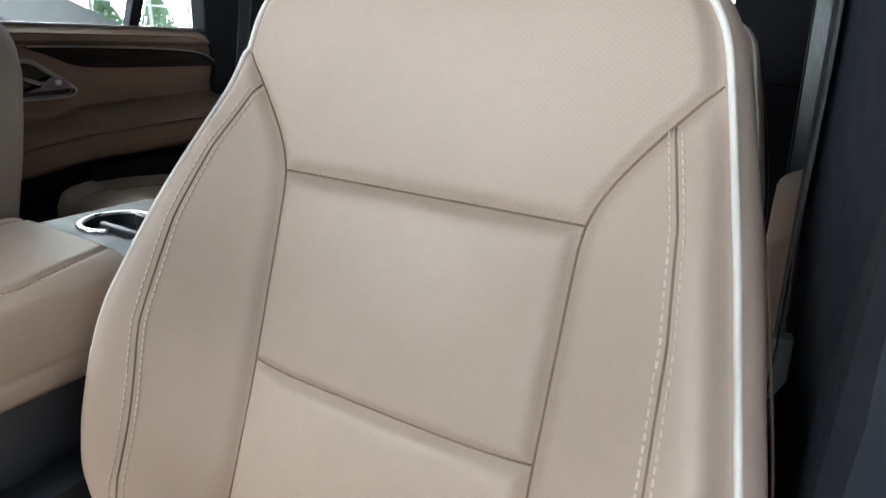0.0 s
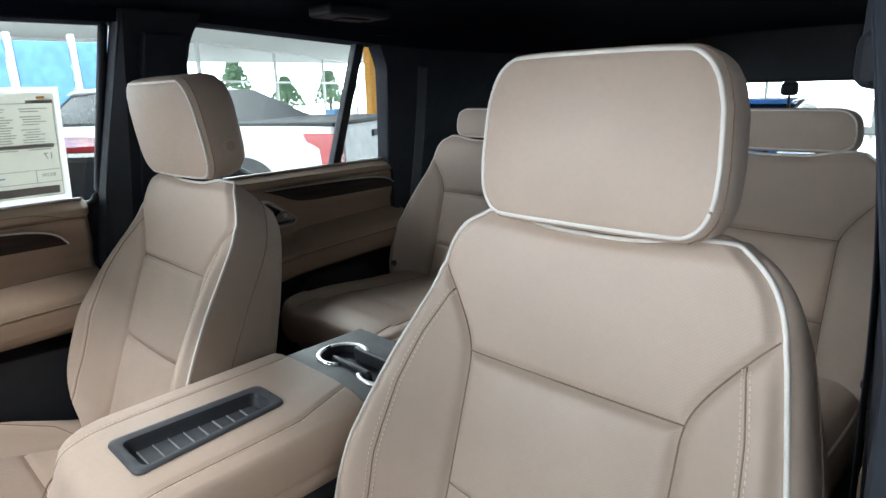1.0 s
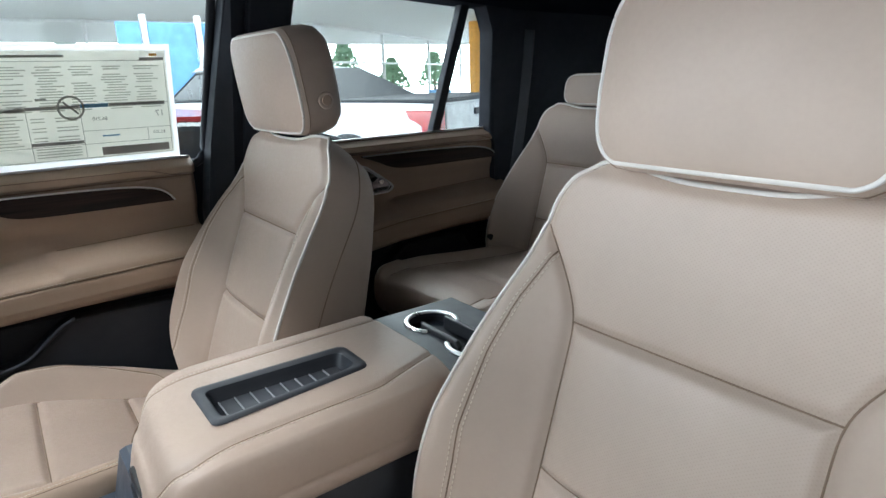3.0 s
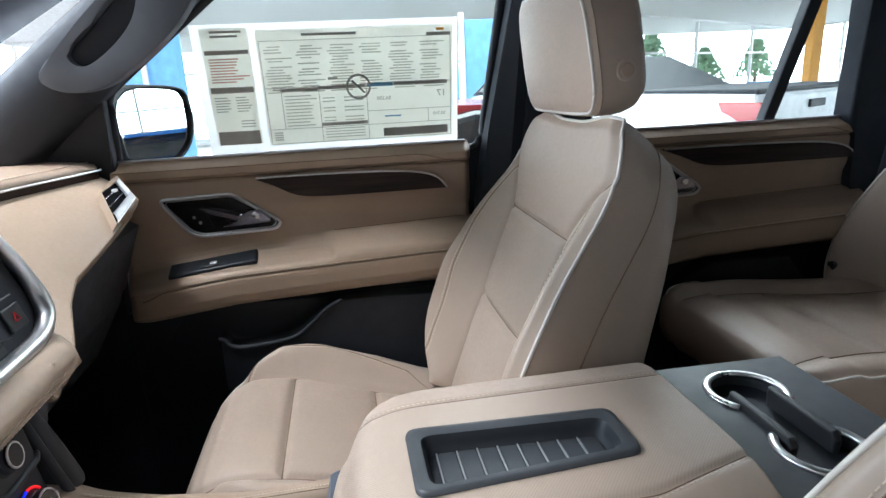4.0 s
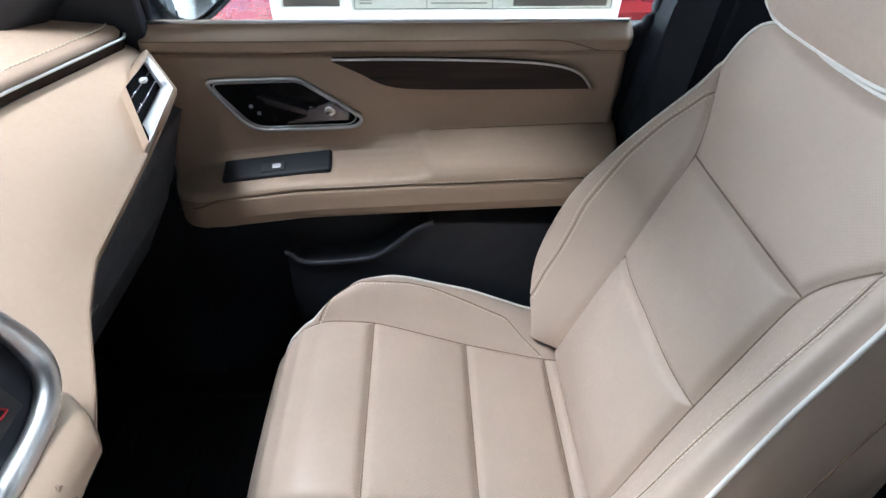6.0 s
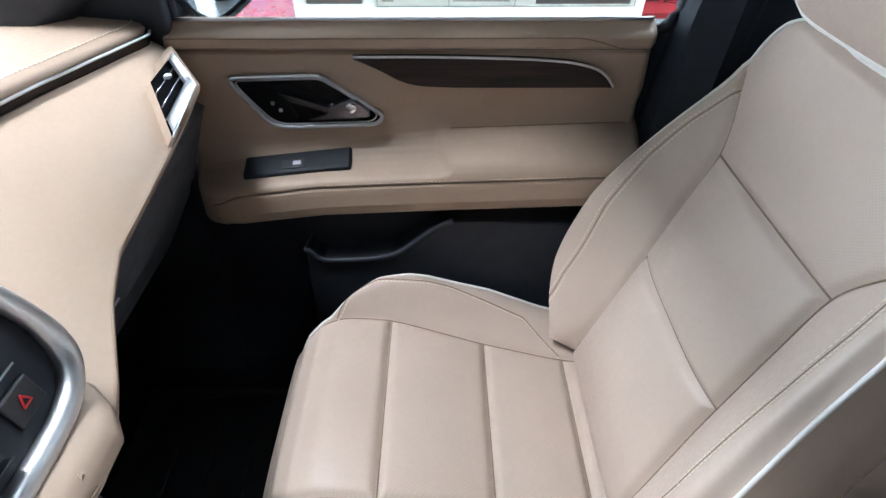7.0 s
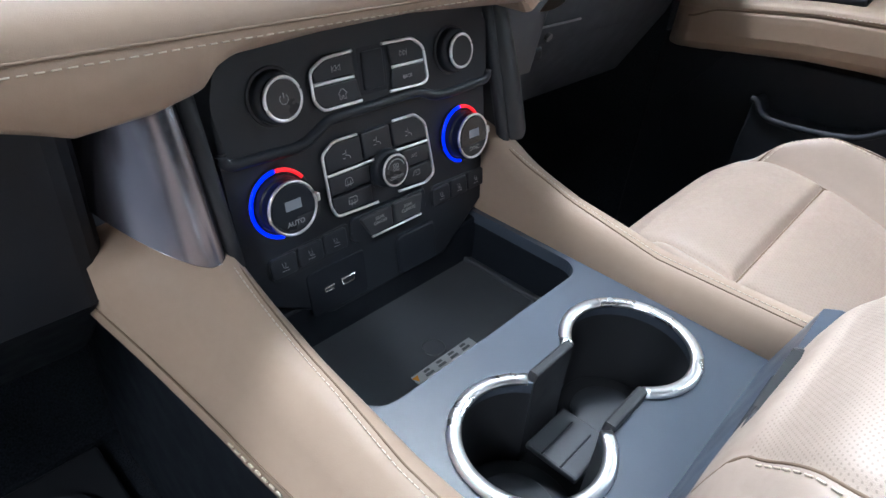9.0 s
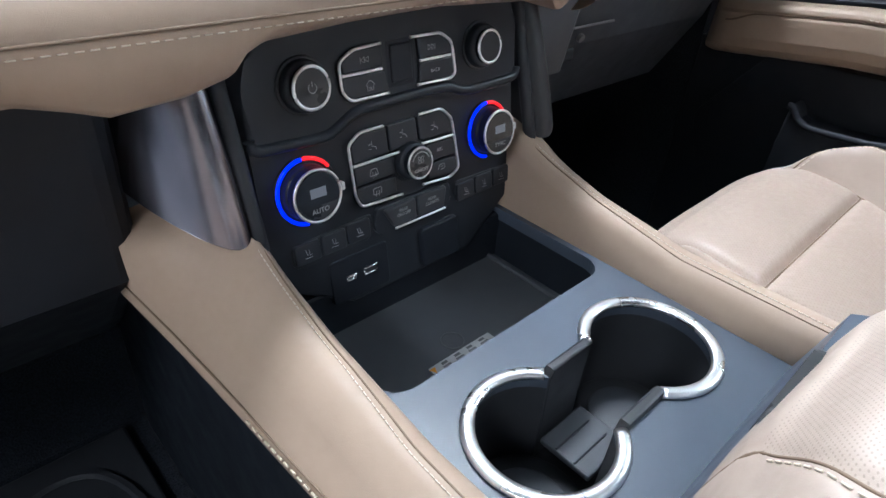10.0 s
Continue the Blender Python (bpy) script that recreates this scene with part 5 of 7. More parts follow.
def y_up(x):
    return np.interp(x, [-0.82, -0.77, -0.58, -0.30, 0.0, 0.4], [-0.152, -0.134, -0.198, -0.270, -0.300, -0.300])


def z_lo(x):
    return np.interp(x, [-0.80, -0.73, -0.60, -0.50, -0.40, -0.35, -0.30, -0.25, -0.20], [0.682, 0.668, 0.648, 0.634, 0.622, 0.612, 0.597, 0.582, 0.568])


def y_lo(x):
    return np.interp(x, [-0.80, -0.75, -0.70, -0.60, -0.40, -0.33, -0.25, -0.20], [-0.120, -0.082, -0.066, -0.063, -0.060, -0.043, -0.012, 0.004])


xs = np.linspace(-0.80, -0.205, 90)
rows = []
for x in xs:
    u, lo = np.array([y_up(x), 0.722]), np.array([y_lo(x), z_lo(x)])
    d = lo - u
    nrm = np.array([-d[1], d[0]])
    nrm = nrm / (np.linalg.norm(nrm) + 1e-9)
    prof = []
    for v in np.linspace(0, 1, 16):
        prof.append(u + d * v + nrm * 0.014 * 4 * v * (1 - v) * (0.4 + 0.6 * v))
    for g in np.linspace(0.2, 1.0, 8):
        ang = g * math.pi * 0.85
        prof.append(lo + np.array([0.010 * math.sin(ang) - 0.03 * g * g, -0.016 * (1 - math.cos(ang)) * 0.9]))
    rows.append([(x, p[0], p[1]) for p in prof])
n = len(rows[0])
verts = [p for r in rows for p in r]
faces = [(i * n + k, (i + 1) * n + k, (i + 1) * n + k + 1, i * n + k + 1) for i in range(len(rows) - 1) for k in range(n - 1)]
face_ob = mesh_ob("face_pad", verts, faces, M_DASH, dash, "tan padded passenger dash face")
lowline = np.array([r[16] for r in rows])
tube("face_edge_seam", lowline, 0.0010, M_SEAM, face_ob)
# dash top
tops = []
xs2 = np.linspace(-0.82, 0.42, 60)
for x in xs2:
    yu = float(y_up(x)) - 0.004
    tops.append([(x, yu, 0.736), (x, yu + 0.003, 0.742), (x, yu - 0.003, 0.749), (x, yu - 0.02, 0.753), (x, yu - 0.10, 0.760), (x, -0.60, 0.765), (x, -0.64, 0.72), (x, yu - 0.02, 0.72)])
n = len(tops[0])
verts = [p for r in tops for p in r]
faces = [(i * n + k, (i + 1) * n + k, (i + 1) * n + (k + 1) % n, i * n + (k + 1) % n) for i in range(len(tops) - 1) for k in range(n)]
faces += [tuple(range(n)), tuple((len(tops) - 1) * n + k for k in range(n))]
mesh_ob("top_pad", verts, faces, M_DASH, dash, "tan padded dash top")
line = np.array([(x, float(y_up(x)) - 0.018, 0.7535) for x in xs2])
stitches("top_stitching", [line], dash)
band = []
for x in np.linspace(-0.815, -0.18, 50):
    yu = float(y_up(x))
    band.append([(x, yu - 0.002, 0.7225), (x, yu + 0.002, 0.7355), (x, yu - 0.02, 0.7355), (x, yu - 0.02, 0.7225)])
n = 4
verts = [p for r in band for p in r]
faces = [(i * n + k, (i + 1) * n + k, (i + 1) * n + (k + 1) % n, i * n + (k + 1) % n) for i in range(len(band) - 1) for k in range(n)] + [(0, 1, 2, 3), tuple((len(band) - 1) * n + k for k in (3, 2, 1, 0))]
mesh_ob("wood_band", verts, faces, M_WOOD, dash, "dark wood trim band", smooth=False)
tube("band_edge", [(x, float(y_up(x)) + 0.004, 0.7375) for x in np.linspace(-0.815, -0.18, 60)], 0.0022, M_SATIN, dash, label="thin silver trim line")

# end vent
vent = empty("side_vent")
vent.parent = dash
vent["label"] = "black side air vent with satin silver surround"
VP = [Vector((-0.659, -0.0940, 0.7105)), Vector((-0.735, -0.0885, 0.7208)), Vector((-0.704, -0.0540, 0.6867)), Vector((-0.588, -0.0520, 0.6625))]
vn = Vector((0.149, 0.626, 0.766)).normalized()
vc = sum(VP, Vector()) / 4
v_out = (VP[2] - VP[0]).normalized()


def vent_at(u, v, up):
    """A place in the vent's mouth: u from its near end to its far end, v from the inner edge to the outer."""
    return VP[0].lerp(VP[1], u).lerp(VP[3].lerp(VP[2], u), v) + vn * up


cap_o = smooth_path(resample(np.array([tuple(p) for p in VP + VP[:1]]), 0.004)[:-1], 2, True)
rings = []
for g, up in ((0.985, -0.0010), (1.03, 0.0004), (1.18, -0.0005), (1.34, -0.0045), (1.44, -0.014), (1.47, -0.030), (1.42, -0.058)):
    row = []
    for p in cap_o:
        d = Vector(p) - vc
        w = float(sstep(-0.012, 0.010, d.dot(v_out)))
        row.append(tuple(vc + d * (1 + (g - 1) * (0.25 + 0.75 * w)) + vn * (up * w + (1 - w) * (-0.0012 - 0.12 * max(0.0, g - 1.0)))))
    rings.append(row)
n = len(rings[0])
verts = [p for r in rings for p in r]
faces = [(i * n + k, i * n + (k + 1) % n, (i + 1) * n + (k + 1) % n, (i + 1) * n + k) for i in range(len(rings) - 1) for k in range(n)]
mesh_ob("vent_cap", verts, faces, M_DASH, vent, "tan padded dash end round the vent")
me_v = [tuple(p - vn * 0.006) for p in VP] + [tuple(p - vn * 0.03) for p in VP]
# near-black shallow core stands in for the shade deep inside the vent
mesh_ob("vent_core", me_v, [(0, 1, 2, 3), (4, 7, 6, 5), (0, 4, 5, 1), (1, 5, 6, 2), (2, 6, 7, 3), (3, 7, 4, 0)], M_RECESS, vent, smooth=False)
# broad blade along the outer edge, narrower arm along the far end
for nm, strip in (("vent_blade", [[vent_at(u, v, up) for u in np.linspace(0.02, 0.995, 9)] for v, up in ((0.70, -0.003), (0.73, 0.0012), (0.82, 0.0022), (0.95, 0.0022), (0.995, 0.0))]),
                  ("vent_arm", [[vent_at(u, v, up) for v in np.linspace(0.01, 0.74, 7)] for u, up in ((0.84, -0.003), (0.86, 0.0008), (0.92, 0.0014), (0.98, 0.0014), (0.998, -0.0008))])):
    bm = bmesh.new()
    vs = [[bm.verts.new(p) for p in row] for row in strip]
    for i in range(len(vs) - 1):
        for k in range(len(vs[0]) - 1):
            bm.faces.new((vs[i][k], vs[i][k + 1], vs[i + 1][k + 1], vs[i + 1][k]))
    bmesh.ops.solidify(bm, geom=list(bm.faces), thickness=0.002)
    part(nm, bm, M_SATIN, vent, "satin silver vent trim", True)
tube("vent_edge", [tuple(vent_at(1.0, v, 0.0012)) for v in np.linspace(0, 1, 6)] + [tuple(vent_at(u, 1.0, 0.0012)) for u in np.linspace(0.95, 0.0, 10)], 0.0013, M_BRIGHT, vent)
for v in (0.24, 0.50):
    tube("vent_slat", [tuple(vent_at(u, v, -0.0012)) for u in (0.03, 0.45, 0.84)], 0.0011, M_PILLAR, vent)
part("vent_tab", box((0, 0, 0), (0.011, 0.009, 0.006), 0.002, 2, None, Matrix.Translation(vent_at(0.52, 0.24, 0.001))), M_BRIGHT, vent)

# dark lower dash, glove box
prof = [(-0.13, 0.640), (-0.085, 0.615), (-0.105, 0.570), (-0.150, 0.45), (-0.22, 0.33), (-0.40, 0.30), (-0.40, 0.66)]
bm = prism(prof, -0.80, -0.30, "x", 0.006)
part("lower_panel", bm, M_KNEE, dash, "black lower dash and glove box panel")
bm = prism([(-0.10, 0.555), (-0.070, 0.54), (-0.085, 0.45), (-0.15, 0.33), (-0.40, 0.30), (-0.40, 0.55)], -0.30, -0.160, "x", 0.006)
part("knee_panel", bm, M_KNEE, dash, "black knee panel")
part("glove_box_line", tube_bm([(-0.383, -0.1365, 0.478), (-0.43, -0.1365, 0.478), (-0.478, -0.1365, 0.478)], 0.0018), M_MARK, dash)
part("glove_box_latch", box((-0.375, -0.156, 0.436), (0.085, 0.012, 0.020), 0.005, 3), M_TRAY, dash, "glove box latch")
part("glove_box_lock", disc((-0.412, -0.142, 0.461), 0.006, 0.006, (0, 0.94, -0.35), 20, 0.001), M_MARK, dash)
part("left_lower_panel", prism([(-0.04, 0.555), (-0.05, 0.40), (-0.16, 0.28), (-0.40, 0.25), (-0.40, 0.56)], 0.207, 0.66, "x", 0.02, 4), M_BLACK, dash, "black driver knee panel")
part("column_shroud", box((0.40, -0.09, 0.55), (0.20, 0.16, 0.12), 0.03, 3), M_BLACK, dash, "black steering column shroud")


# centre bezel plane, from the chrome lower edge upwards
def bz(x, z, lift=0.0):
    return (x, -0.020 - (z - 0.61) * 0.35 + lift * 0.944, z + lift * 0.33)


# padded tan roll under the chrome
rows = []
for x in np.linspace(-0.235, 0.36, 140):
    e = float(np.clip((x + 0.235) / 0.05, 0, 1)) ** 0.5
    zb = float(np.interp(x, [-0.235, -0.205, -0.172, -0.150, -0.135, 0, 0.077, 0.135, 0.150, 0.159, 0.184, 0.223, 0.239, 0.261, 0.36], [0.600, 0.584, 0.570, 0.562, 0.565, 0.572, 0.570, 0.566, 0.559, 0.549, 0.543, 0.540, 0.546, 0.553, 0.556]))
    prof = [(-0.030, 0.612), (-0.012, 0.610), (0.010, 0.604), (0.022, 0.592), (0.025, 0.578), (0.020, zb + 0.006), (0.010, zb), (-0.030, zb - 0.002), (-0.06, 0.58)]
    rows.append([(x, -0.03 + (a + 0.03) * e, 0.59 + (b - 0.59) * (0.5 + 0.5 * e)) for a, b in prof])
n = len(rows[0])
verts = [p for r in rows for p in r]
faces = [(i * n + k, (i + 1) * n + k, (i + 1) * n + (k + 1) % n, i * n + (k + 1) % n) for i in range(len(rows) - 1) for k in range(n)]
faces += [tuple(range(n)), tuple((len(rows) - 1) * n + k for k in range(n))]
roll = mesh_ob("center_roll", verts, faces, M_DASH, dash, "tan padded roll below the chrome bezel")
tube("roll_seam", [(x, 0.0248, 0.583) for x in np.linspace(-0.14, 0.35, 30)], 0.0009, M_SEAM, roll)
stitches("roll_stitching", [np.array([(x, 0.0252, 0.578) for x in np.linspace(-0.14, 0.35, 60)])], roll, 0.0042, 0.0024, 0.0004)
# pad piece that hangs beside the stack on the passenger side
part("roll_end", prism(smooth_path([(-0.152, 0.600), (-0.118, 0.600), (-0.121, 0.568), (-0.131, 0.555), (-0.146, 0.560), (-0.154, 0.582)], 2, True).tolist(), -0.03, 0.018, "y", 0.008, 3), M_DASH, dash)

bez = empty("center_bezel")
bez.parent = dash
bez["label"] = "dark centre bezel with chrome surround, air vents and hazard switch"
outl = [(0.36, 0.610), (0.0, 0.609), (-0.15, 0.608), (-0.198, 0.612), (-0.226, 0.628), (-0.235, 0.655), (-0.231, 0.690), (-0.214, 0.738), (-0.204, 0.758), (0.0, 0.768), (0.36, 0.768)]
chrome_path = smooth_path([bz(a, b, 0.006) for a, b in outl[:9]], 3)
tube("chrome_surround", chrome_path, 0.0115, M_SATIN, bez, label="bright satin chrome surround", n=12, flat=0.8)
plate = smooth_path(outl, 2, True)
bm = bmesh.new()
f0 = [bm.verts.new(bz(a, b, 0.0)) for a, b in plate]
f1 = [bm.verts.new(bz(a, b, -0.05)) for a, b in plate]
bm.faces.new(f0)
bm.faces.new(f1[::-1])
for i in range(len(plate)):
    j = (i + 1) % len(plate)
    bm.faces.new((f0[i], f1[i], f1[j], f0[j]))
part("back_plate", bm, M_DKGREY, bez)


def bz_box(name, x0, x1, z0, z1, lift0, lift1, material, parent, bev=0.0015, label=""):
    cz = (z0 + z1) / 2
    m = Matrix.Translation(bz((x0 + x1) / 2, cz, (lift0 + lift1) / 2)) @ Matrix.Rotation(math.atan(0.35), 4, "X")
    bm = box((0, 0, 0), (abs(x1 - x0), lift1 - lift0, (z1 - z0) / math.cos(math.atan(0.35))), bev, 2, None, m)
    return part(name, bm, material, parent, label)


for x0, x1 in ((-0.135, -0.004), (0.032, 0.165)):
    v = bz_box("air_vent", x0, x1, 0.619, 0.672, 0.0008, 0.0018, M_BLACKSAT, bez, 0.0, "black centre air vent")
    for z in (0.6305, 0.6465, 0.661):
        m = Matrix.Translation(bz((x0 + x1) / 2, z, 0.007)) @ Matrix.Rotation(radians(25), 4, "X")
        part("slat", box((0, 0, 0), (x1 - x0 - 0.004, 0.013, 0.0028), 0.001, 2, None, m), M_DKGREY, v)
    m = Matrix.Translation(bz((x0 + x1) / 2 - 0.004, 0.648, 0.014)) @ Matrix.Rotation(radians(25), 4, "X")
    part("vent_tab", box((0, 0, 0), (0.026, 0.012, 0.007), 0.002, 2, None, m), M_SATIN, v)
bz_box("vent_divider", -0.004, 0.032, 0.612, 0.676, 0.001, 0.012, M_DKGREY, bez, 0.003)
bar = [bz(x, 0.692, 0.010) for x in np.linspace(-0.118, 0.36, 30)]
bar[0] = bz(-0.122, 0.690, 0.004)
tube("padded_bar", bar, 0.016, M_DASH, bez, label="tan stitched bar above the vents", n=16)
stitches("bar_stitching", [np.array([bz(x, 0.694, 0.0265) for x in np.linspace(-0.11, 0.35, 40)])], bez)
bz_box("display", -0.108, 0.30, 0.712, 0.80, -0.012, 0.006, M_SMOKE, bez, 0.003, "dark glossy touch display")
bz_box("slot_cover", -0.178, -0.150, 0.672, 0.745, 0.0005, 0.002, M_BLACKSAT, bez, 0.0008)
bz_box("slot_bar", -0.146, -0.136, 0.700, 0.724, 0.001, 0.004, M_SATIN, bez, 0.001)
bz_box("trim_line", -0.196, -0.156, 0.6655, 0.667, 0.0005, 0.0015, M_MARK, bez, 0.0)
hz = bz_box("hazard_switch", -0.194, -0.158, 0.630, 0.657, 0.0005, 0.004, M_BLACKSAT, bez, 0.002, "black hazard switch with red triangle")
tri = [bz(-0.176 + 0.0060 * math.cos(g), 0.643 + 0.0060 * math.sin(g), 0.0050) for g in (radians(90), radians(210), radians(330))]
tube("red_triangle", resample(np.array(tri + tri[:1]), 0.001)[:-1], 0.0009, M_HAZRED, hz, True)


# ---- control stack ----
stack = tagged(empty("control_stack"), "satin black climate and audio control stack with chrome-ringed knobs", "control panel")
SU, SN = Vector((0, -0.177, 0.984)), Vector((0, 0.984, 0.177))


def sp(x, z, lift=0.0):
    """A place on the stack's face: x across the car, z the height, lift off the face."""
    h = (z - 0.45) / 0.984
    return Vector((x, 0, 0.45)) + SU * h + SN * (lift - 0.012)


def stack_prism(name, outline, l0, l1, material, parent, bev=0.0, label="", seg=2):
    bm = bmesh.new()
    a = [bm.verts.new(sp(x, z, l1)) for x, z in outline]
    b = [bm.verts.new(sp(x, z, l0)) for x, z in outline]
    top = bm.faces.new(a)
    bm.faces.new(b[::-1])
    for i in range(len(a)):
        j = (i + 1) % len(a)
        bm.faces.new((a[i], b[i], b[j], a[j]))
    if bev:
        bmesh.ops.bevel(bm, geom=list(top.edges), offset=bev, segments=seg, affect="EDGES", profile=0.5)
    bmesh.ops.recalc_face_normals(bm, faces=bm.faces)
    return part(name, bm, material, parent, label)


def stack_text(body, x, z, size, parent, lift=0.0042, material=None):
    cu = bpy.data.curves.new("legend", "FONT")
    cu.body, cu.size, cu.align_x, cu.align_y = body, size, "CENTER", "CENTER"
    cu.extrude = 0.0001
    cu.materials.append(material or M_LEGEND)
    ob = new("legend", cu)
    ob.matrix_world = basis(sp(x, z, lift), (-1, 0, 0), SU, SN)
    ob.parent = parent
    return ob


plate = smooth_path([(0.139, 0.345), (0.139, 0.50), (0.138, 0.53), (0.130, 0.552), (0.113, 0.564), (0.068, 0.568), (0.008, 0.570), (-0.052, 0.568), (-0.110, 0.562), (-0.122, 0.552), (-0.125, 0.52), (-0.125, 0.345)], 1, True).tolist()
stack_prism("face_plate", plate, -0.06, 0.0, M_STACK, stack, 0.002)
# upper shelf stands proud of the lower half, with a rolled lower lip
SHELF = [(0.1395, 0.486), (0.0795, 0.484), (0.066, 0.4905), (0.054, 0.497), (-0.0266, 0.499), (-0.041, 0.498), (-0.055, 0.4914), (-0.074, 0.4905), (-0.1255, 0.4925)]
up_o = SHELF + [(-0.1245, 0.552), (-0.112, 0.563), (0.008, 0.571), (0.113, 0.565), (0.130, 0.552), (0.1385, 0.53)]
stack_prism("upper_fascia", rounded(up_o, 0.006, 3), -0.01, 0.0055, M_STACK, stack, 0.0038, "", 4)
lip = rounded(SHELF + [(-0.1255, 0.60), (0.1395, 0.60)], 0.008, 4)
lip = [q for q in lip if q[1] < 0.55]
lip = sorted(lip, key=lambda q: -q[0])
tube("shelf_lip", resample(np.array([tuple(sp(a, b + 0.0035, 0.0050)) for a, b in lip]), 0.003), 0.0042, M_STACK, stack, n=12)


def circle(x, z, r, lift, n=48):
    return [sp(x + r * math.cos(g), z + r * math.sin(g), lift) for g in np.linspace(0, 2 * math.pi, n + 1)[:-1]]


def knob(x, z, r, depth, skirt, lift, label, ring=0.0013):
    """A stepped turning knob: dished collar, skirt, barrel, chrome ring and face."""
    k = empty("knob")
    k.parent = stack
    k["label"] = label
    part("collar", disc(sp(x, z, lift + 0.0005), skirt * 1.10, 0.002, SN, 48, 0.0008), M_RUBBER, k, "", True)
    part("skirt", disc(sp(x, z, lift + 0.0045), skirt, 0.009, SN, 48, 0.0025, skirt * 0.95), M_STACK, k, "", True)
    part("barrel", disc(sp(x, z, lift + 0.009 + (depth - 0.009) / 2), r * 1.07, depth - 0.009, SN, 48, 0.0010, r * 1.03), M_BLACK, k, "", True)
    part("cap", disc(sp(x, z, lift + depth + 0.0002), r * 0.93, 0.0012, SN, 48, 0.0), M_KNOBFACE, k, "", True)
    tube("ring", circle(x, z, r, lift + depth), ring, M_BRIGHT, k, True, label="chrome ring")
    return k


VX, VZ, TX, TZ = 0.095, 0.5252, -0.0773, 0.5284
KU, KL = 0.0130, 0.0055
k1 = knob(VX, VZ, 0.0137, KU, 0.0182, KL, "black volume knob with chrome ring")
pw = [sp(VX + 0.0032 * math.sin(radians(g)), VZ + 0.0032 * math.cos(radians(g)), KL + KU + 0.0011) for g in range(40, 321, 20)]
tube("power_mark", pw, 0.0003, M_LEGEND, k1)
tube("power_mark", [sp(VX, VZ + q, KL + KU + 0.0011) for q in (0.001, 0.0025, 0.0042)], 0.0003, M_LEGEND, k1)
k2 = knob(TX, TZ, 0.0128, KU, 0.0182, KL, "black tuning knob with chrome ring")
for cx, cz, word in ((0.1019, 0.4516, "AUTO"), (-0.0896, 0.4540, "SYNC")):
    k = knob(cx, cz, 0.0190, 0.0165, 0.0215, 0.0005, "climate knob with display, chrome ring and lit arc", 0.0012)
    scr = [(cx + 0.0172 * math.cos(g), cz + 0.0172 * math.sin(g)) for g in np.linspace(radians(-22), radians(202), 30)]
    stack_prism("screen", scr, 0.0172, 0.0182, M_SMOKE, k)
    stack_prism("screen_glow", [(cx + 0.0065, cz - 0.0005), (cx + 0.0065, cz + 0.0065), (cx - 0.0065, cz + 0.0065), (cx - 0.0065, cz - 0.0005)], 0.0180, 0.01835, M_DISPLAY, k)
    stack_text(word, cx, cz - 0.0105, 0.0052, k, 0.0181)
    part("pointer", box((0, 0, 0), (0.0035, 0.0062, 0.006), 0.0008, 2, None, basis(sp(cx - 0.0222, cz + 0.0008, 0.0135), (-1, 0, 0), SU, SN)), M_WHITE, k, "white pointer tab")
    tube("arc_channel", circle(cx, cz, 0.0243, 0.0012), 0.0019, M_RUBBER, k, True)
    for nm, g0, g1, mt in (("blue_arc", 93, 262, M_BLUELED), ("red_arc", 36, 91, M_REDLED)):
        # angles from the right-hand side as the driver sees it
        arc = [sp(cx - 0.0243 * math.cos(radians(g)), cz + 0.0243 * math.sin(radians(g)), 0.0030) for g in np.linspace(g0, g1, 34)]
        tube(nm, arc, 0.0015, mt, k, n=6)


def key(outline, l0, parent=None, label="", material=None, bev=0.0012, r=0.0015):
    return stack_prism("key", rounded(outline, r, 2), l0 - 0.004, l0 + 0.0028, material or M_KEY, parent or stack, bev, label)


def rect(x0, x1, z0, z1):
    return [(x1, z0), (x0, z0), (x0, z1), (x1, z1)]


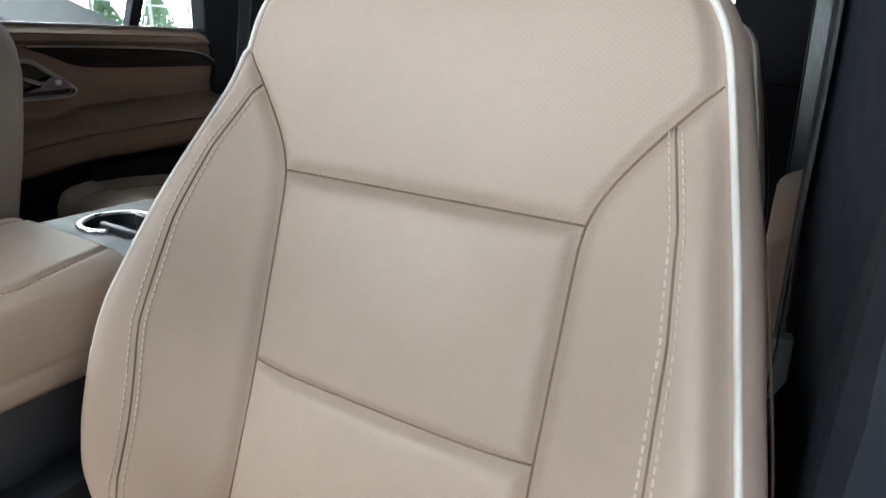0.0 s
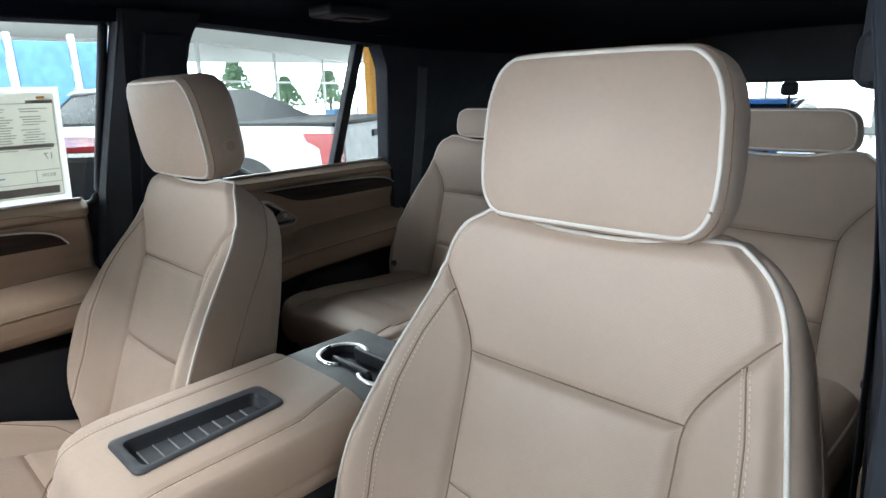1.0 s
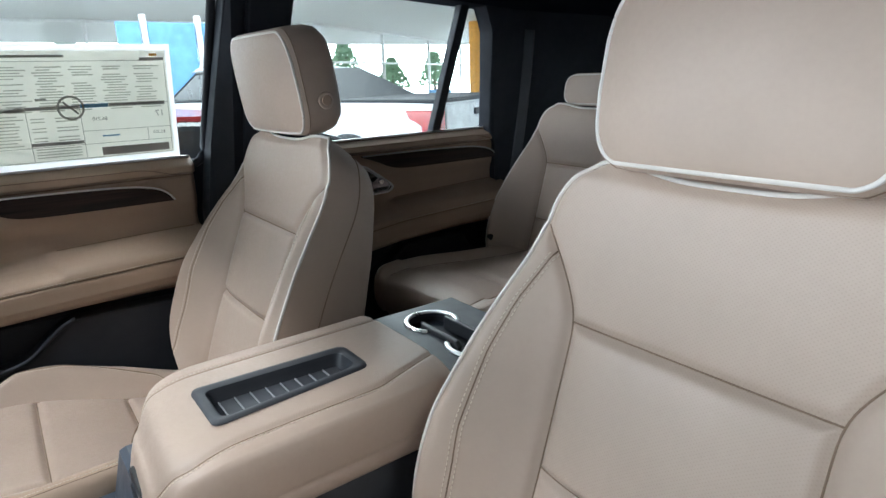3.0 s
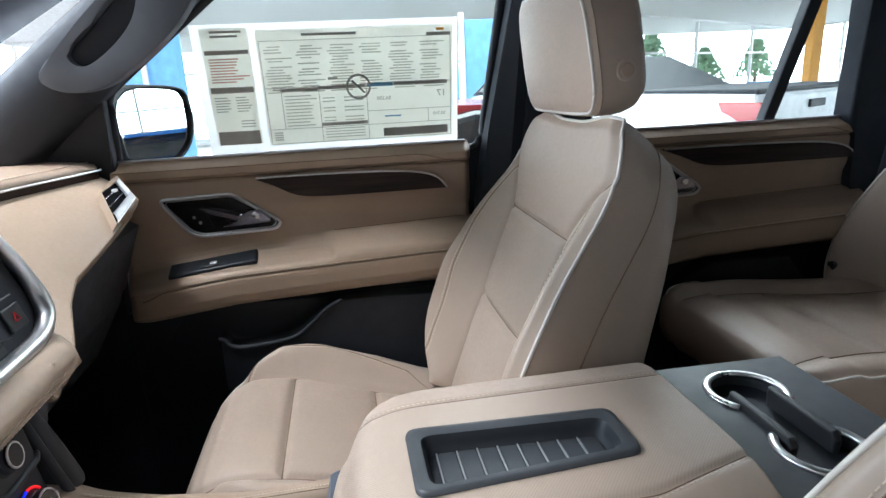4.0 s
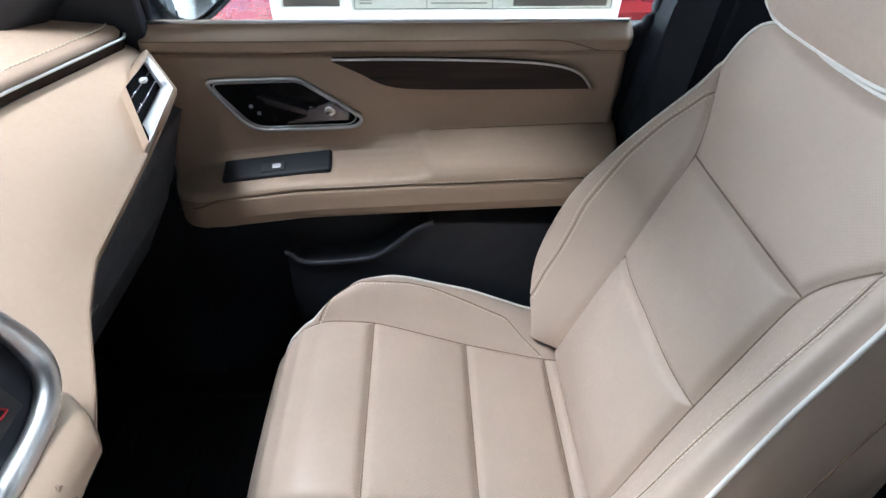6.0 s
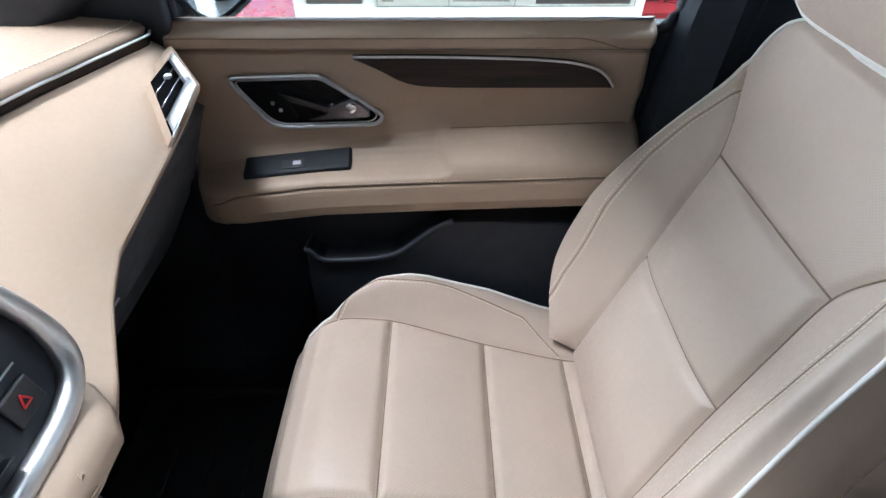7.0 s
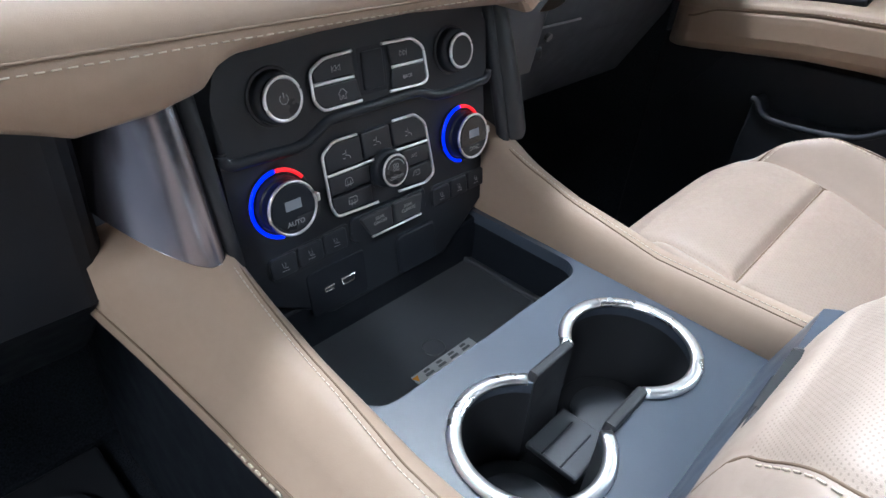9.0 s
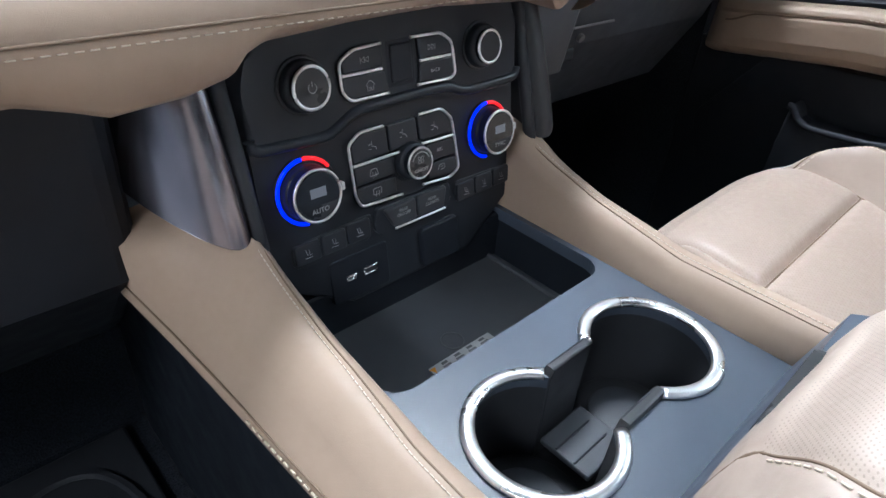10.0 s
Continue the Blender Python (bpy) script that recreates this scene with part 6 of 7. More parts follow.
def glyph(kind, x, z, lift, parent, s=0.0045):
    """Small line symbols."""
    sets = {
        "home": [[(-1, 0), (0, 1), (1, 0)], [(-0.7, 0), (-0.7, -1), (-0.2, -1), (-0.2, -0.3), (0.2, -0.3), (0.2, -1), (0.7, -1), (0.7, 0)]],
        "prev": [[(-1, 0.6), (-1, -0.6)], [(0, 0.6), (-0.9, 0), (0, -0.6), (0, 0.6)], [(1, 0.6), (0.1, 0), (1, -0.6), (1, 0.6)]],
        "next": [[(1, 0.6), (1, -0.6)], [(0, 0.6), (0.9, 0), (0, -0.6), (0, 0.6)], [(-1, 0.6), (-0.1, 0), (-1, -0.6), (-1, 0.6)]],
        "seat": [[(-0.6, 1), (-0.3, -0.3), (0.8, -0.3)], [(-0.9, -0.9), (0.9, -0.9)], [(0.1, 0.9), (0.3, 0.3), (0.1, 0)]],
        "air": [[(-0.2, 0.9), (-0.2, -0.2), (0.6, -0.2), (0.8, -0.9)], [(-1, 0.3), (-0.4, 0.3)], [(-1, -0.6), (-0.4, -0.6)]],
        "screen": [[(-1, -0.6), (-0.7, 0.7), (0.7, 0.7), (1, -0.6), (-1, -0.6)], [(-0.4, -1), (-0.3, 0.1)], [(0.3, -1), (0.4, 0.1)]],
        "rear": [[(-1, -0.6), (-1, 0.7), (1, 0.7), (1, -0.6), (-1, -0.6)], [(-0.4, -1), (-0.3, 0.1)], [(0.3, -1), (0.4, 0.1)]],
        "recirc": [[(-1, -0.5), (-0.6, 0.6), (0.9, 0.6), (1, -0.5), (-0.2, -0.5)], [(-0.2, 0.1), (0.4, 0.1)]],
    }
    verts, faces = [], []
    for line in sets[kind]:
        pts = resample(np.array([tuple(sp(x - a * s, z + b * s, lift)) for a, b in line]), s * 0.5)
        v, f = tube_data(pts, 0.00028, 4)
        o = len(verts)
        verts += v
        faces += [tuple(q + o for q in g) for g in f]
    mesh_ob("symbol", verts, faces, M_LEGEND, parent, smooth=False)


def chrome_line(pts, lift, parent, r=0.0009, round_r=0.004):
    """A chrome bead along an open run of points, its corners rounded."""
    p = [Vector(q) for q in pts]
    line = [p[0]]
    for i in range(1, len(p) - 1):
        d = min(round_r, (p[i] - p[i - 1]).length * 0.45, (p[i + 1] - p[i]).length * 0.45)
        a, b = p[i] + (p[i - 1] - p[i]).normalized() * d, p[i] + (p[i + 1] - p[i]).normalized() * d
        for f in (0, 0.33, 0.67, 1):
            line.append(a * (1 - f) ** 2 + p[i] * 2 * f * (1 - f) + b * f ** 2)
    line.append(p[-1])
    line = resample(np.array([tuple(sp(q[0], q[1], lift)) for q in line]), 0.0012)
    return tube("chrome_line", line, r, M_BRIGHT, parent, n=8)


L_UP = 0.0052
bank = empty("audio_keys")
bank.parent = stack
a = key([(0.026, 0.5275), (0.0615, 0.5275), (0.0635, 0.535), (0.0520, 0.5410), (0.0265, 0.5425)], L_UP, bank)
glyph("prev", 0.043, 0.5345, L_UP + 0.0030, a, 0.0036)
a = key([(0.0225, 0.5095), (0.057, 0.5090), (0.0637, 0.5155), (0.0632, 0.5248), (0.0255, 0.5248)], L_UP, bank)
glyph("home", 0.040, 0.5165, L_UP + 0.0030, a, 0.0040)
well = key(rect(0.0215, -0.0055, 0.5105, 0.5445), L_UP - 0.0022, bank, "recessed glossy blank key", M_BLACK, 0.001)
key(rect(0.0185, -0.0028, 0.5135, 0.5415), L_UP - 0.0010, well, "", M_BLACK, 0.0014, 0.002)
a = key([(-0.0095, 0.5275), (-0.0435, 0.5275), (-0.0425, 0.5355), (-0.0320, 0.5428), (-0.0075, 0.5430)], L_UP, bank)
glyph("next", -0.022, 0.5348, L_UP + 0.0030, a, 0.0036)
a = key([(-0.0075, 0.5100), (-0.0410, 0.5095), (-0.0455, 0.5125), (-0.0440, 0.5248), (-0.0095, 0.5248)], L_UP, bank)
stack_text("BACK", -0.025, 0.5170, 0.0040, a, L_UP + 0.0030)
chrome_line([(0.0272, 0.5438), (0.0524, 0.5425), (0.0650, 0.5358), (0.0650, 0.5154), (0.0580, 0.5078), (0.0230, 0.5080)], L_UP + 0.0026, bank, 0.0012)
chrome_line([(-0.0013, 0.5442), (-0.0320, 0.5442), (-0.0440, 0.5362), (-0.0470, 0.5110), (-0.0413, 0.5080), (-0.0054, 0.5088)], L_UP + 0.0026, bank, 0.0012)
chrome_line([(0.0632, 0.5262), (0.0440, 0.5262), (0.0278, 0.5262)], L_UP + 0.0026, bank, 0.0013)
chrome_line([(-0.0095, 0.5262), (-0.025, 0.5262), (-0.0425, 0.5262)], L_UP + 0.0026, bank, 0.0012)
L_LO = 0.0012
bank = empty("climate_keys")
bank.parent = stack
for outline, g, gx_, gz in (
        ([(0.0255, 0.4615), (0.0600, 0.4608), (0.0612, 0.4755), (0.0512, 0.4818), (0.0265, 0.4820)], "air", 0.041, 0.4710),
        ([(-0.0055, 0.4635), (0.0240, 0.4620), (0.0250, 0.4828), (-0.0040, 0.4835)], "air", 0.010, 0.4735),
        ([(-0.0072, 0.4635), (-0.0432, 0.4625), (-0.0418, 0.4750), (-0.0318, 0.4832), (-0.0055, 0.4832)], "air", -0.0240, 0.4720),
        ([(0.0210, 0.4430), (0.0600, 0.4425), (0.0602, 0.4575), (0.0210, 0.4575)], "screen", 0.0425, 0.4500),
        ([(0.0210, 0.4268), (0.0565, 0.4270), (0.0602, 0.4355), (0.0600, 0.4408), (0.0210, 0.4410)], "rear", 0.0410, 0.4342),
        ([(-0.0140, 0.4430), (-0.0470, 0.4430), (-0.0455, 0.4578), (-0.0140, 0.4580)], "", 0, 0),
        ([(-0.0140, 0.4280), (-0.0390, 0.4265), (-0.0478, 0.4305), (-0.0472, 0.4412), (-0.0140, 0.4412)], "recirc", -0.0290, 0.4355)):
    a = key(outline, L_LO, bank)
    if g:
        glyph(g, gx_, gz, L_LO + 0.0030, a, 0.0040)
    else:
        stack_text("A/C", -0.0280, 0.4510, 0.0042, a, L_LO + 0.0030)
chrome_line([(0.0293, 0.4835), (0.0518, 0.4835), (0.0632, 0.4760), (0.0620, 0.4350), (0.0575, 0.4255), (0.0157, 0.4240)], L_LO + 0.0026, bank, 0.0012)
chrome_line([(-0.0080, 0.4848), (-0.0324, 0.4848), (-0.0436, 0.4750), (-0.0500, 0.4290), (-0.0387, 0.4236), (-0.0072, 0.4256)], L_LO + 0.0026, bank, 0.0012)
chrome_line([(0.0608, 0.4590), (0.036, 0.4592), (0.0134, 0.4596)], L_LO + 0.0026, bank, 0.0012)
chrome_line([(-0.0085, 0.4605), (-0.025, 0.4600), (-0.0445, 0.4598)], L_LO + 0.0026, bank, 0.0012)
FX, FZ = 0.0035, 0.4495
fan = knob(FX, FZ, 0.0125, 0.0142, 0.0165, 0.0008, "small black fan knob with chrome ring", 0.0010)
stack_text("ON/OFF", FX, FZ - 0.0055, 0.0040, fan, 0.0161)
for k in range(4):
    g = radians(90 * k + 45)
    tube("fan_mark", [sp(FX + 0.0022 * math.cos(g) + 0.0013 * math.cos(q), FZ + 0.0028 + 0.0022 * math.sin(g) + 0.0013 * math.sin(q), 0.0160) for q in np.linspace(0, 2 * math.pi, 11)[:-1]], 0.00025, M_LEGEND, fan, True, n=4)
arcp = [sp(FX - 0.0092 * math.cos(radians(g)), FZ + 0.0092 * math.sin(radians(g)), 0.0160) for g in np.linspace(20, 160, 20)]
tube("speed_arc", arcp, 0.0005, M_LEGEND, fan, n=4)
# seat keys in two rounded pods, rear climate keys between them
for pod, g0 in (([(0.0465, 0.4010), (0.0520, 0.3950), (0.1175, 0.3930), (0.1235, 0.3985), (0.1215, 0.4130), (0.0475, 0.4165)], 0.121), ([(-0.1185, 0.4025), (-0.1120, 0.3965), (-0.0530, 0.3960), (-0.0455, 0.4015), (-0.0470, 0.4160), (-0.1175, 0.4150)], -0.0475)):
    low = empty("seat_keys")
    low.parent = stack
    stack_prism("pod", rounded(pod, 0.004, 3), -0.004, 0.0012, M_RUBBER, low, 0.001)
    for i in range(3):
        x0 = g0 - 0.0238 * i
        x1 = x0 - 0.0228
        a = stack_prism("key", rounded(rect(x0, x1, 0.3965 + 0.0005 * i, 0.4130 + 0.0008 * i), 0.003, 3), 0.0, 0.0030, M_KEY, low, 0.0012)
        glyph("seat", (x0 + x1) / 2, 0.4045 + 0.0006 * i, 0.0033, a, 0.0036)
rk = empty("rear_keys")
rk.parent = stack
for o, w, tx in (([(0.0045, 0.3995), (0.0290, 0.3990), (0.0390, 0.4170), (0.0045, 0.4185)], "REAR\nON/OFF", 0.0190), ([(0.0030, 0.3995), (0.0030, 0.4185), (-0.0315, 0.4185), (-0.0275, 0.4000)], "REAR\nCLIMATE", -0.0130)):
    a = stack_prism("key", rounded(o, 0.003, 3), -0.006, 0.0072, M_GREYKEY, rk, 0.0018)
    stack_text(w, tx, 0.4105, 0.0040, a, 0.0075)
stack_prism("key_base", rounded([(0.0480, 0.4035), (0.0440, 0.3970), (0.032, 0.3945), (-0.032, 0.3955), (-0.0385, 0.4030), (-0.0375, 0.4200), (0.0440, 0.4195)], 0.004, 3), -0.004, 0.0040, M_STACK, rk, 0.0015)
chrome_line([(0.0290, 0.3985), (0.004, 0.3985), (-0.0275, 0.3990)], 0.0072, rk, 0.0010)
usb = stack_prism("usb_panel", rrect(0.058, 0.039, 0.004, 4, 0.064, 0.3685), -0.004, 0.001, M_BLACK, stack, 0.001, "black charging socket panel")
for x, w, h in ((0.0743, 0.0085, 0.0032), (0.0549, 0.0130, 0.0055)):
    o = [(x + w / 2, 0.369 - h / 2), (x + w / 2, 0.369 + h / 2), (x - w / 2, 0.369 + h / 2), (x - w / 2, 0.369 - h / 2)]
    tube("socket_frame", [sp(a, b, 0.0018) for a, b in o], 0.0008, M_CHROME, usb, True, n=6)
    stack_prism("socket", o, 0.0008, 0.0016, M_RUBBER, usb)
stack_prism("socket_cover", rrect(0.046, 0.038, 0.005, 4, -0.0235, 0.3665), -0.004, 0.004, M_BLACK, stack, 0.002, "black power socket flap")
part("lower_face", box((0.007, -0.012, 0.325), (0.25, 0.03, 0.075), 0.004), M_BLACK, stack)
# metal pillars either side; the passenger one is coloured black for its dark reflection
for sd in (-1, 1):
    off = 0.009 if sd > 0 else 0.0
    rowsp = []
    for f in np.concatenate([[0, 0.004], np.linspace(0.03, 0.97, 14), [0.996, 1]]):
        arc = smooth_path([(0.1440, -0.012), (0.1440, 0.001), (0.1490, 0.009), (0.157, 0.011), (0.167, 0.008), (0.178, -0.002), (0.190, -0.020), (0.199, -0.042), (0.203, -0.065)], 3)
        prof = [tuple(q) for q in arc] + [(0.202, -0.10), (0.1440, -0.09)]
        row = []
        for a, b in prof:
            zb = 0.436 + 0.030 * max(0.0, (a - 0.158) / 0.045) ** 1.3 if b > -0.08 else 0.45
            zt = 0.558
            row.append((sd * (a + off), b - 0.046 * f + 0.010 * f * (1 - f), zb + (zt - zb) * f))
        rowsp.append(row)
    n = len(rowsp[0])
    verts = [p for r in rowsp for p in r]
    faces = [(i * n + k, i * n + (k + 1) % n, (i + 1) * n + (k + 1) % n, (i + 1) * n + k) for i in range(len(rowsp) - 1) for k in range(n)] + [tuple(range(n)), tuple((len(rowsp) - 1) * n + k for k in range(n))]
    mesh_ob("side_pillar", verts, faces, M_PILLAR if sd > 0 else M_BLACKSAT, stack, "dark satin support pillar")
    tube("pillar_gasket", [(sd * (0.1400 + off), 0.005 - 0.046 * f, 0.425 + 0.140 * f) for f in np.linspace(0, 1, 8)], 0.0060, M_RUBBER, stack)

# ---- footwells ----
for sx, lab in ((-0.47, "black ribbed rubber floor mat on the passenger side"), (0.47, "black ribbed rubber floor mat on the driver side")):
    fm = tagged(empty("floor_mat"), lab, "floor mat", "floor mats")
    part("mat", box((sx, -0.06, -0.012), (0.50, 0.52, 0.012), 0.004), M_RUBBER, fm)
    for k in range(6):
        part("rib", box((sx, -0.22 + 0.075 * k, -0.004), (0.40, 0.006, 0.006), 0.002), M_RUBBER, fm)
    part("heel_pad", box((sx + 0.02, 0.08, -0.003), (0.24, 0.10, 0.005), 0.002), M_RUBBER, fm)
    part("raised_edge", tube_bm(smooth_path([(sx - 0.10, -0.27, -0.004), (sx - 0.17, -0.285, -0.004), (sx - 0.215, -0.25, -0.004), (sx - 0.235, -0.16, -0.004), (sx - 0.235, 0.15, -0.004)], 2), 0.006), M_RUBBER, fm)
ped = tagged(empty("brake_pedal"), "black ribbed brake pedal", "pedal")
m = Matrix.Translation((0.285, -0.31, 0.215)) @ Matrix.Rotation(radians(-35), 4, "X")
part("pad", box((0, 0, 0), (0.085, 0.018, 0.065), 0.006, 2, None, m), M_RUBBER, ped)
for k in range(6):
    part("ridge", box((-0.032 + 0.0128 * k, 0.010, 0), (0.005, 0.004, 0.056), 0.001, 1, None, m), M_DKGREY, ped)
tube("arm", [(0.30, -0.33, 0.22), (0.31, -0.41, 0.30), (0.32, -0.43, 0.42)], 0.010, M_BLACK, ped)

# ---- seat belts ----
def strap(name, pts, w, parent, material=None):
    p = smooth_path(pts, 2)
    v, f = tube_data(p, w / 2, 8, False, 0.06, (1, 0, 0.01))
    return mesh_ob(name, v, f, material or M_RUBBER, parent)


M_STRAP = plastic("grey_black_webbing", (0.045, 0.05, 0.06), 0.6, 800, 0.3)
sb = tagged(empty("seat_belt"), "dark grey woven seat belt hanging from the door pillar", "seat belt", "seat belts")
strap("webbing", [(0.705, 0.845, 0.985), (0.716, 0.85, 0.90), (0.728, 0.853, 0.78), (0.735, 0.85, 0.60), (0.740, 0.84, 0.52), (0.742, 0.83, 0.30), (0.742, 0.80, 0.08)], 0.046, sb, M_STRAP)
part("guide", box((0.706, 0.85, 0.990), (0.035, 0.075, 0.050), 0.014, 3), M_DKGREY, sb, "grey plastic belt guide")
part("guide_cover", box((0.705, 0.855, 1.035), (0.03, 0.06, 0.08), 0.012, 3), M_DKGREY, sb)
part("latch_tongue", prism(rounded([(-0.030, 0.548), (0.030, 0.560), (0.030, 0.545), (0.012, 0.500), (-0.008, 0.500), (-0.030, 0.530)], 0.006), 0.826, 0.838, "y", 0.002), M_MARK, sb, "grey plastic belt tongue").location = (0.730, 0, 0)
sb2 = tagged(empty("seat_belt"), "black woven seat belt on the passenger door pillar", "seat belt", "seat belts")
strap("webbing", [(-0.690, 0.80, 1.02), (-0.705, 0.80, 0.90), (-0.728, 0.79, 0.75), (-0.738, 0.78, 0.55), (-0.735, 0.76, 0.20)], 0.046, sb2, M_STRAP)
part("guide", box((-0.700, 0.80, 1.03), (0.03, 0.07, 0.07), 0.012, 3), M_DKGREY, sb2)
sb3 = tagged(empty("seat_belt"), "black woven seat belt beside the second-row seat", "seat belt", "seat belts")
strap("webbing", [(-0.71, 1.70, 1.05), (-0.72, 1.69, 0.85), (-0.735, 1.66, 0.60), (-0.74, 1.62, 0.38)], 0.046, sb3, M_STRAP)

# overhead console and lamps on the headliner
oh = tagged(empty("dome_lamp"), "dark overhead lamp panel on the headliner", "lamp panel")
part("housing", box((-0.52, 1.25, 1.175), (0.10, 0.20, 0.03), 0.010, 3), M_BLACK, oh)
part("lens", box((-0.52, 1.25, 1.158), (0.05, 0.09, 0.006), 0.002), M_DKGREY, oh)


# ---- price sticker on the front side window ----
stk = tagged(empty("window_sticker"), "printed price sticker in white film on the side window", "sticker")


def gx(z, lift=0.0):
    return -(x_side(z) + 0.030 - lift)


def on_glass(name, rects, material, lift, parent, label="", thick=0.0006):
    """Flat rectangles (y0, y1, z0, z1) laid on the inside of the pane, in one mesh."""
    verts, faces = [], []
    for y0, y1, z0, z1 in rects:
        o = len(verts)
        for dx in (0, thick):
            verts += [(gx(z0, lift - dx), y0, z0), (gx(z0, lift - dx), y1, z0), (gx(z1, lift - dx), y1, z1), (gx(z1, lift - dx), y0, z1)]
        faces += [(o, o + 1, o + 2, o + 3), (o + 7, o + 6, o + 5, o + 4)] + [(o + k, o + 4 + k, o + 4 + (k + 1) % 4, o + (k + 1) % 4) for k in range(4)]
    return mesh_ob(name, verts, faces, material, parent, label, smooth=False)


SY0, SY1, SZ0, SZ1 = 0.077, 0.611, 0.743, 1.005
on_glass("film", [(SY0, SY1, SZ0, SZ1)], M_FILM, 0.0, stk, "white adhesive film border")
PA = (0.094, 0.186, 0.765, 0.998)
PB = (0.200, 0.600, 0.760, 0.992)
on_glass("side_sheet", [PA], M_PAPER, 0.0012, stk, "cream sheet with grey and red print")
on_glass("main_sheet", [PB], M_PAPER, 0.0012, stk, "cream sheet with grey print")
rnd = random.Random(5)
grey, red = [], []
a0, a1, b0, b1 = PA
ha = b1 - b0
grey += [(a0 + 0.02, a1 - 0.012, b1 - 0.010, b1 - 0.006), (a0 + 0.02, a1 - 0.02, b1 - 0.018, b1 - 0.014), (a0 + 0.004, a1 - 0.004, b1 - 0.050, b1 - 0.042), (a0 + 0.004, a1 - 0.004, b0 + 0.108, b0 + 0.120), (a0 + 0.004, a1 - 0.004, b0 + 0.002, b0 + 0.030)]
for k in range(9):
    red.append((a0 + 0.010, a1 - 0.006 - 0.03 * rnd.random(), b1 - 0.060 - 0.0055 * k, b1 - 0.0575 - 0.0055 * k))
for k in range(6):
    grey.append((a0 + 0.008, a0 + 0.040 - 0.01 * rnd.random(), b0 + 0.098 - 0.0055 * k, b0 + 0.1 - 0.0055 * k))
    grey.append((a0 + 0.050, a1 - 0.012 - 0.01 * rnd.random(), b0 + 0.098 - 0.0055 * k, b0 + 0.1 - 0.0055 * k))
for k in range(3):
    grey.append((a0 + 0.054, a1 - 0.01, b0 + 0.050 - 0.006 * k, b0 + 0.052 - 0.006 * k))
a0, a1, b0, b1 = PB
wB = a1 - a0
fine = []
for c in range(6):
    x0 = a0 + 0.010 + c * (wB - 0.02) / 6
    for k in range(17):
        if rnd.random() < 0.9:
            fine.append((x0 + 0.012 * rnd.random(), x0 + (wB - 0.02) / 6 * (0.5 + 0.4 * rnd.random()), b1 - 0.034 - 0.0056 * k, b1 - 0.0320 - 0.0056 * k))
grey += [(a0 + 0.09, a0 + 0.20, b1 - 0.014, b1 - 0.009), (a1 - 0.055, a1 - 0.004, b1 - 0.021, b1 - 0.015)]
grey += [(a0 + 0.038, a0 + 0.112, b0 + 0.110, b0 + 0.117), (a0 + 0.114, a0 + 0.212, b0 + 0.112, b0 + 0.119), (a0 + 0.272, a1 - 0.012, b0 + 0.113, b0 + 0.121), (a0 + 0.114, a0 + 0.212, b0 + 0.036, b0 + 0.043), (a0 + 0.245, a1 - 0.012, b0 + 0.006, b0 + 0.024), (a0 + 0.135, a0 + 0.155, b0 + 0.131, b0 + 0.136)]
for k in range(10):
    fine.append((a0 + 0.042, a0 + 0.108 - 0.02 * rnd.random(), b0 + 0.100 - 0.0068 * k, b0 + 0.102 - 0.0068 * k))
    if k % 3:
        fine.append((a0 + 0.120, a0 + 0.145, b0 + 0.100 - 0.0068 * k, b0 + 0.102 - 0.0068 * k))
        fine.append((a0 + 0.165, a0 + 0.205, b0 + 0.100 - 0.0068 * k, b0 + 0.102 - 0.0068 * k))
for k in range(4):
    fine.append((a0 + 0.120, a0 + 0.205, b0 + 0.028 - 0.006 * k, b0 + 0.030 - 0.006 * k))
    fine.append((a0 + 0.012, a0 + 0.030, b0 + 0.025 - 0.005 * k, b0 + 0.0275 - 0.005 * k))
lines = []
for z in (b1 - 0.022, b0 + 0.118, b0 + 0.033, b0 + 0.002):
    lines.append((a0 + 0.004, a1 - 0.004, z, z + 0.0010))
for y, z0, z1 in ((a0 + 0.036, b0 + 0.033, b0 + 0.118), (a0 + 0.113, b0 + 0.002, b0 + 0.118), (a0 + 0.213, b0 + 0.002, b0 + 0.118), (a1 - 0.055, b0 + 0.033, b0 + 0.062), (a0 + 0.004, b0 + 0.002, b1 - 0.022), (a1 - 0.005, b0 + 0.002, b1 - 0.022)):
    lines.append((y, y + 0.0010, z0, z1))
lines.append((a0 + 0.213, a1 - 0.004, b0 + 0.062, b0 + 0.063))
ink_soft = plastic("faded_print", (0.52, 0.52, 0.46), 0.8, 100, 0.0)
for r_ in grey:
    on_glass("print_bar", [r_], M_INK, 0.0022, stk)
tagged(on_glass("red_print", red, M_INKRED, 0.0022, stk), kind="stuff")
tagged(on_glass("fine_print", fine, ink_soft, 0.0022, stk), kind="stuff")
tagged(on_glass("ruling", lines, M_INK, 0.0020, stk), kind="stuff")
for r_ in ((a0 + 0.215, a0 + 0.270, b0 + 0.113, b0 + 0.121), (a0 + 0.250, a0 + 0.285, b0 + 0.048, b0 + 0.051)):
    on_glass("blue_bar", [r_], M_INKBLUE, 0.0024, stk)
on_glass("gold_mark", [(a1 - 0.034, a1 - 0.018, b1 - 0.012, b1 - 0.007)], M_ORANGE, 0.0024, stk)
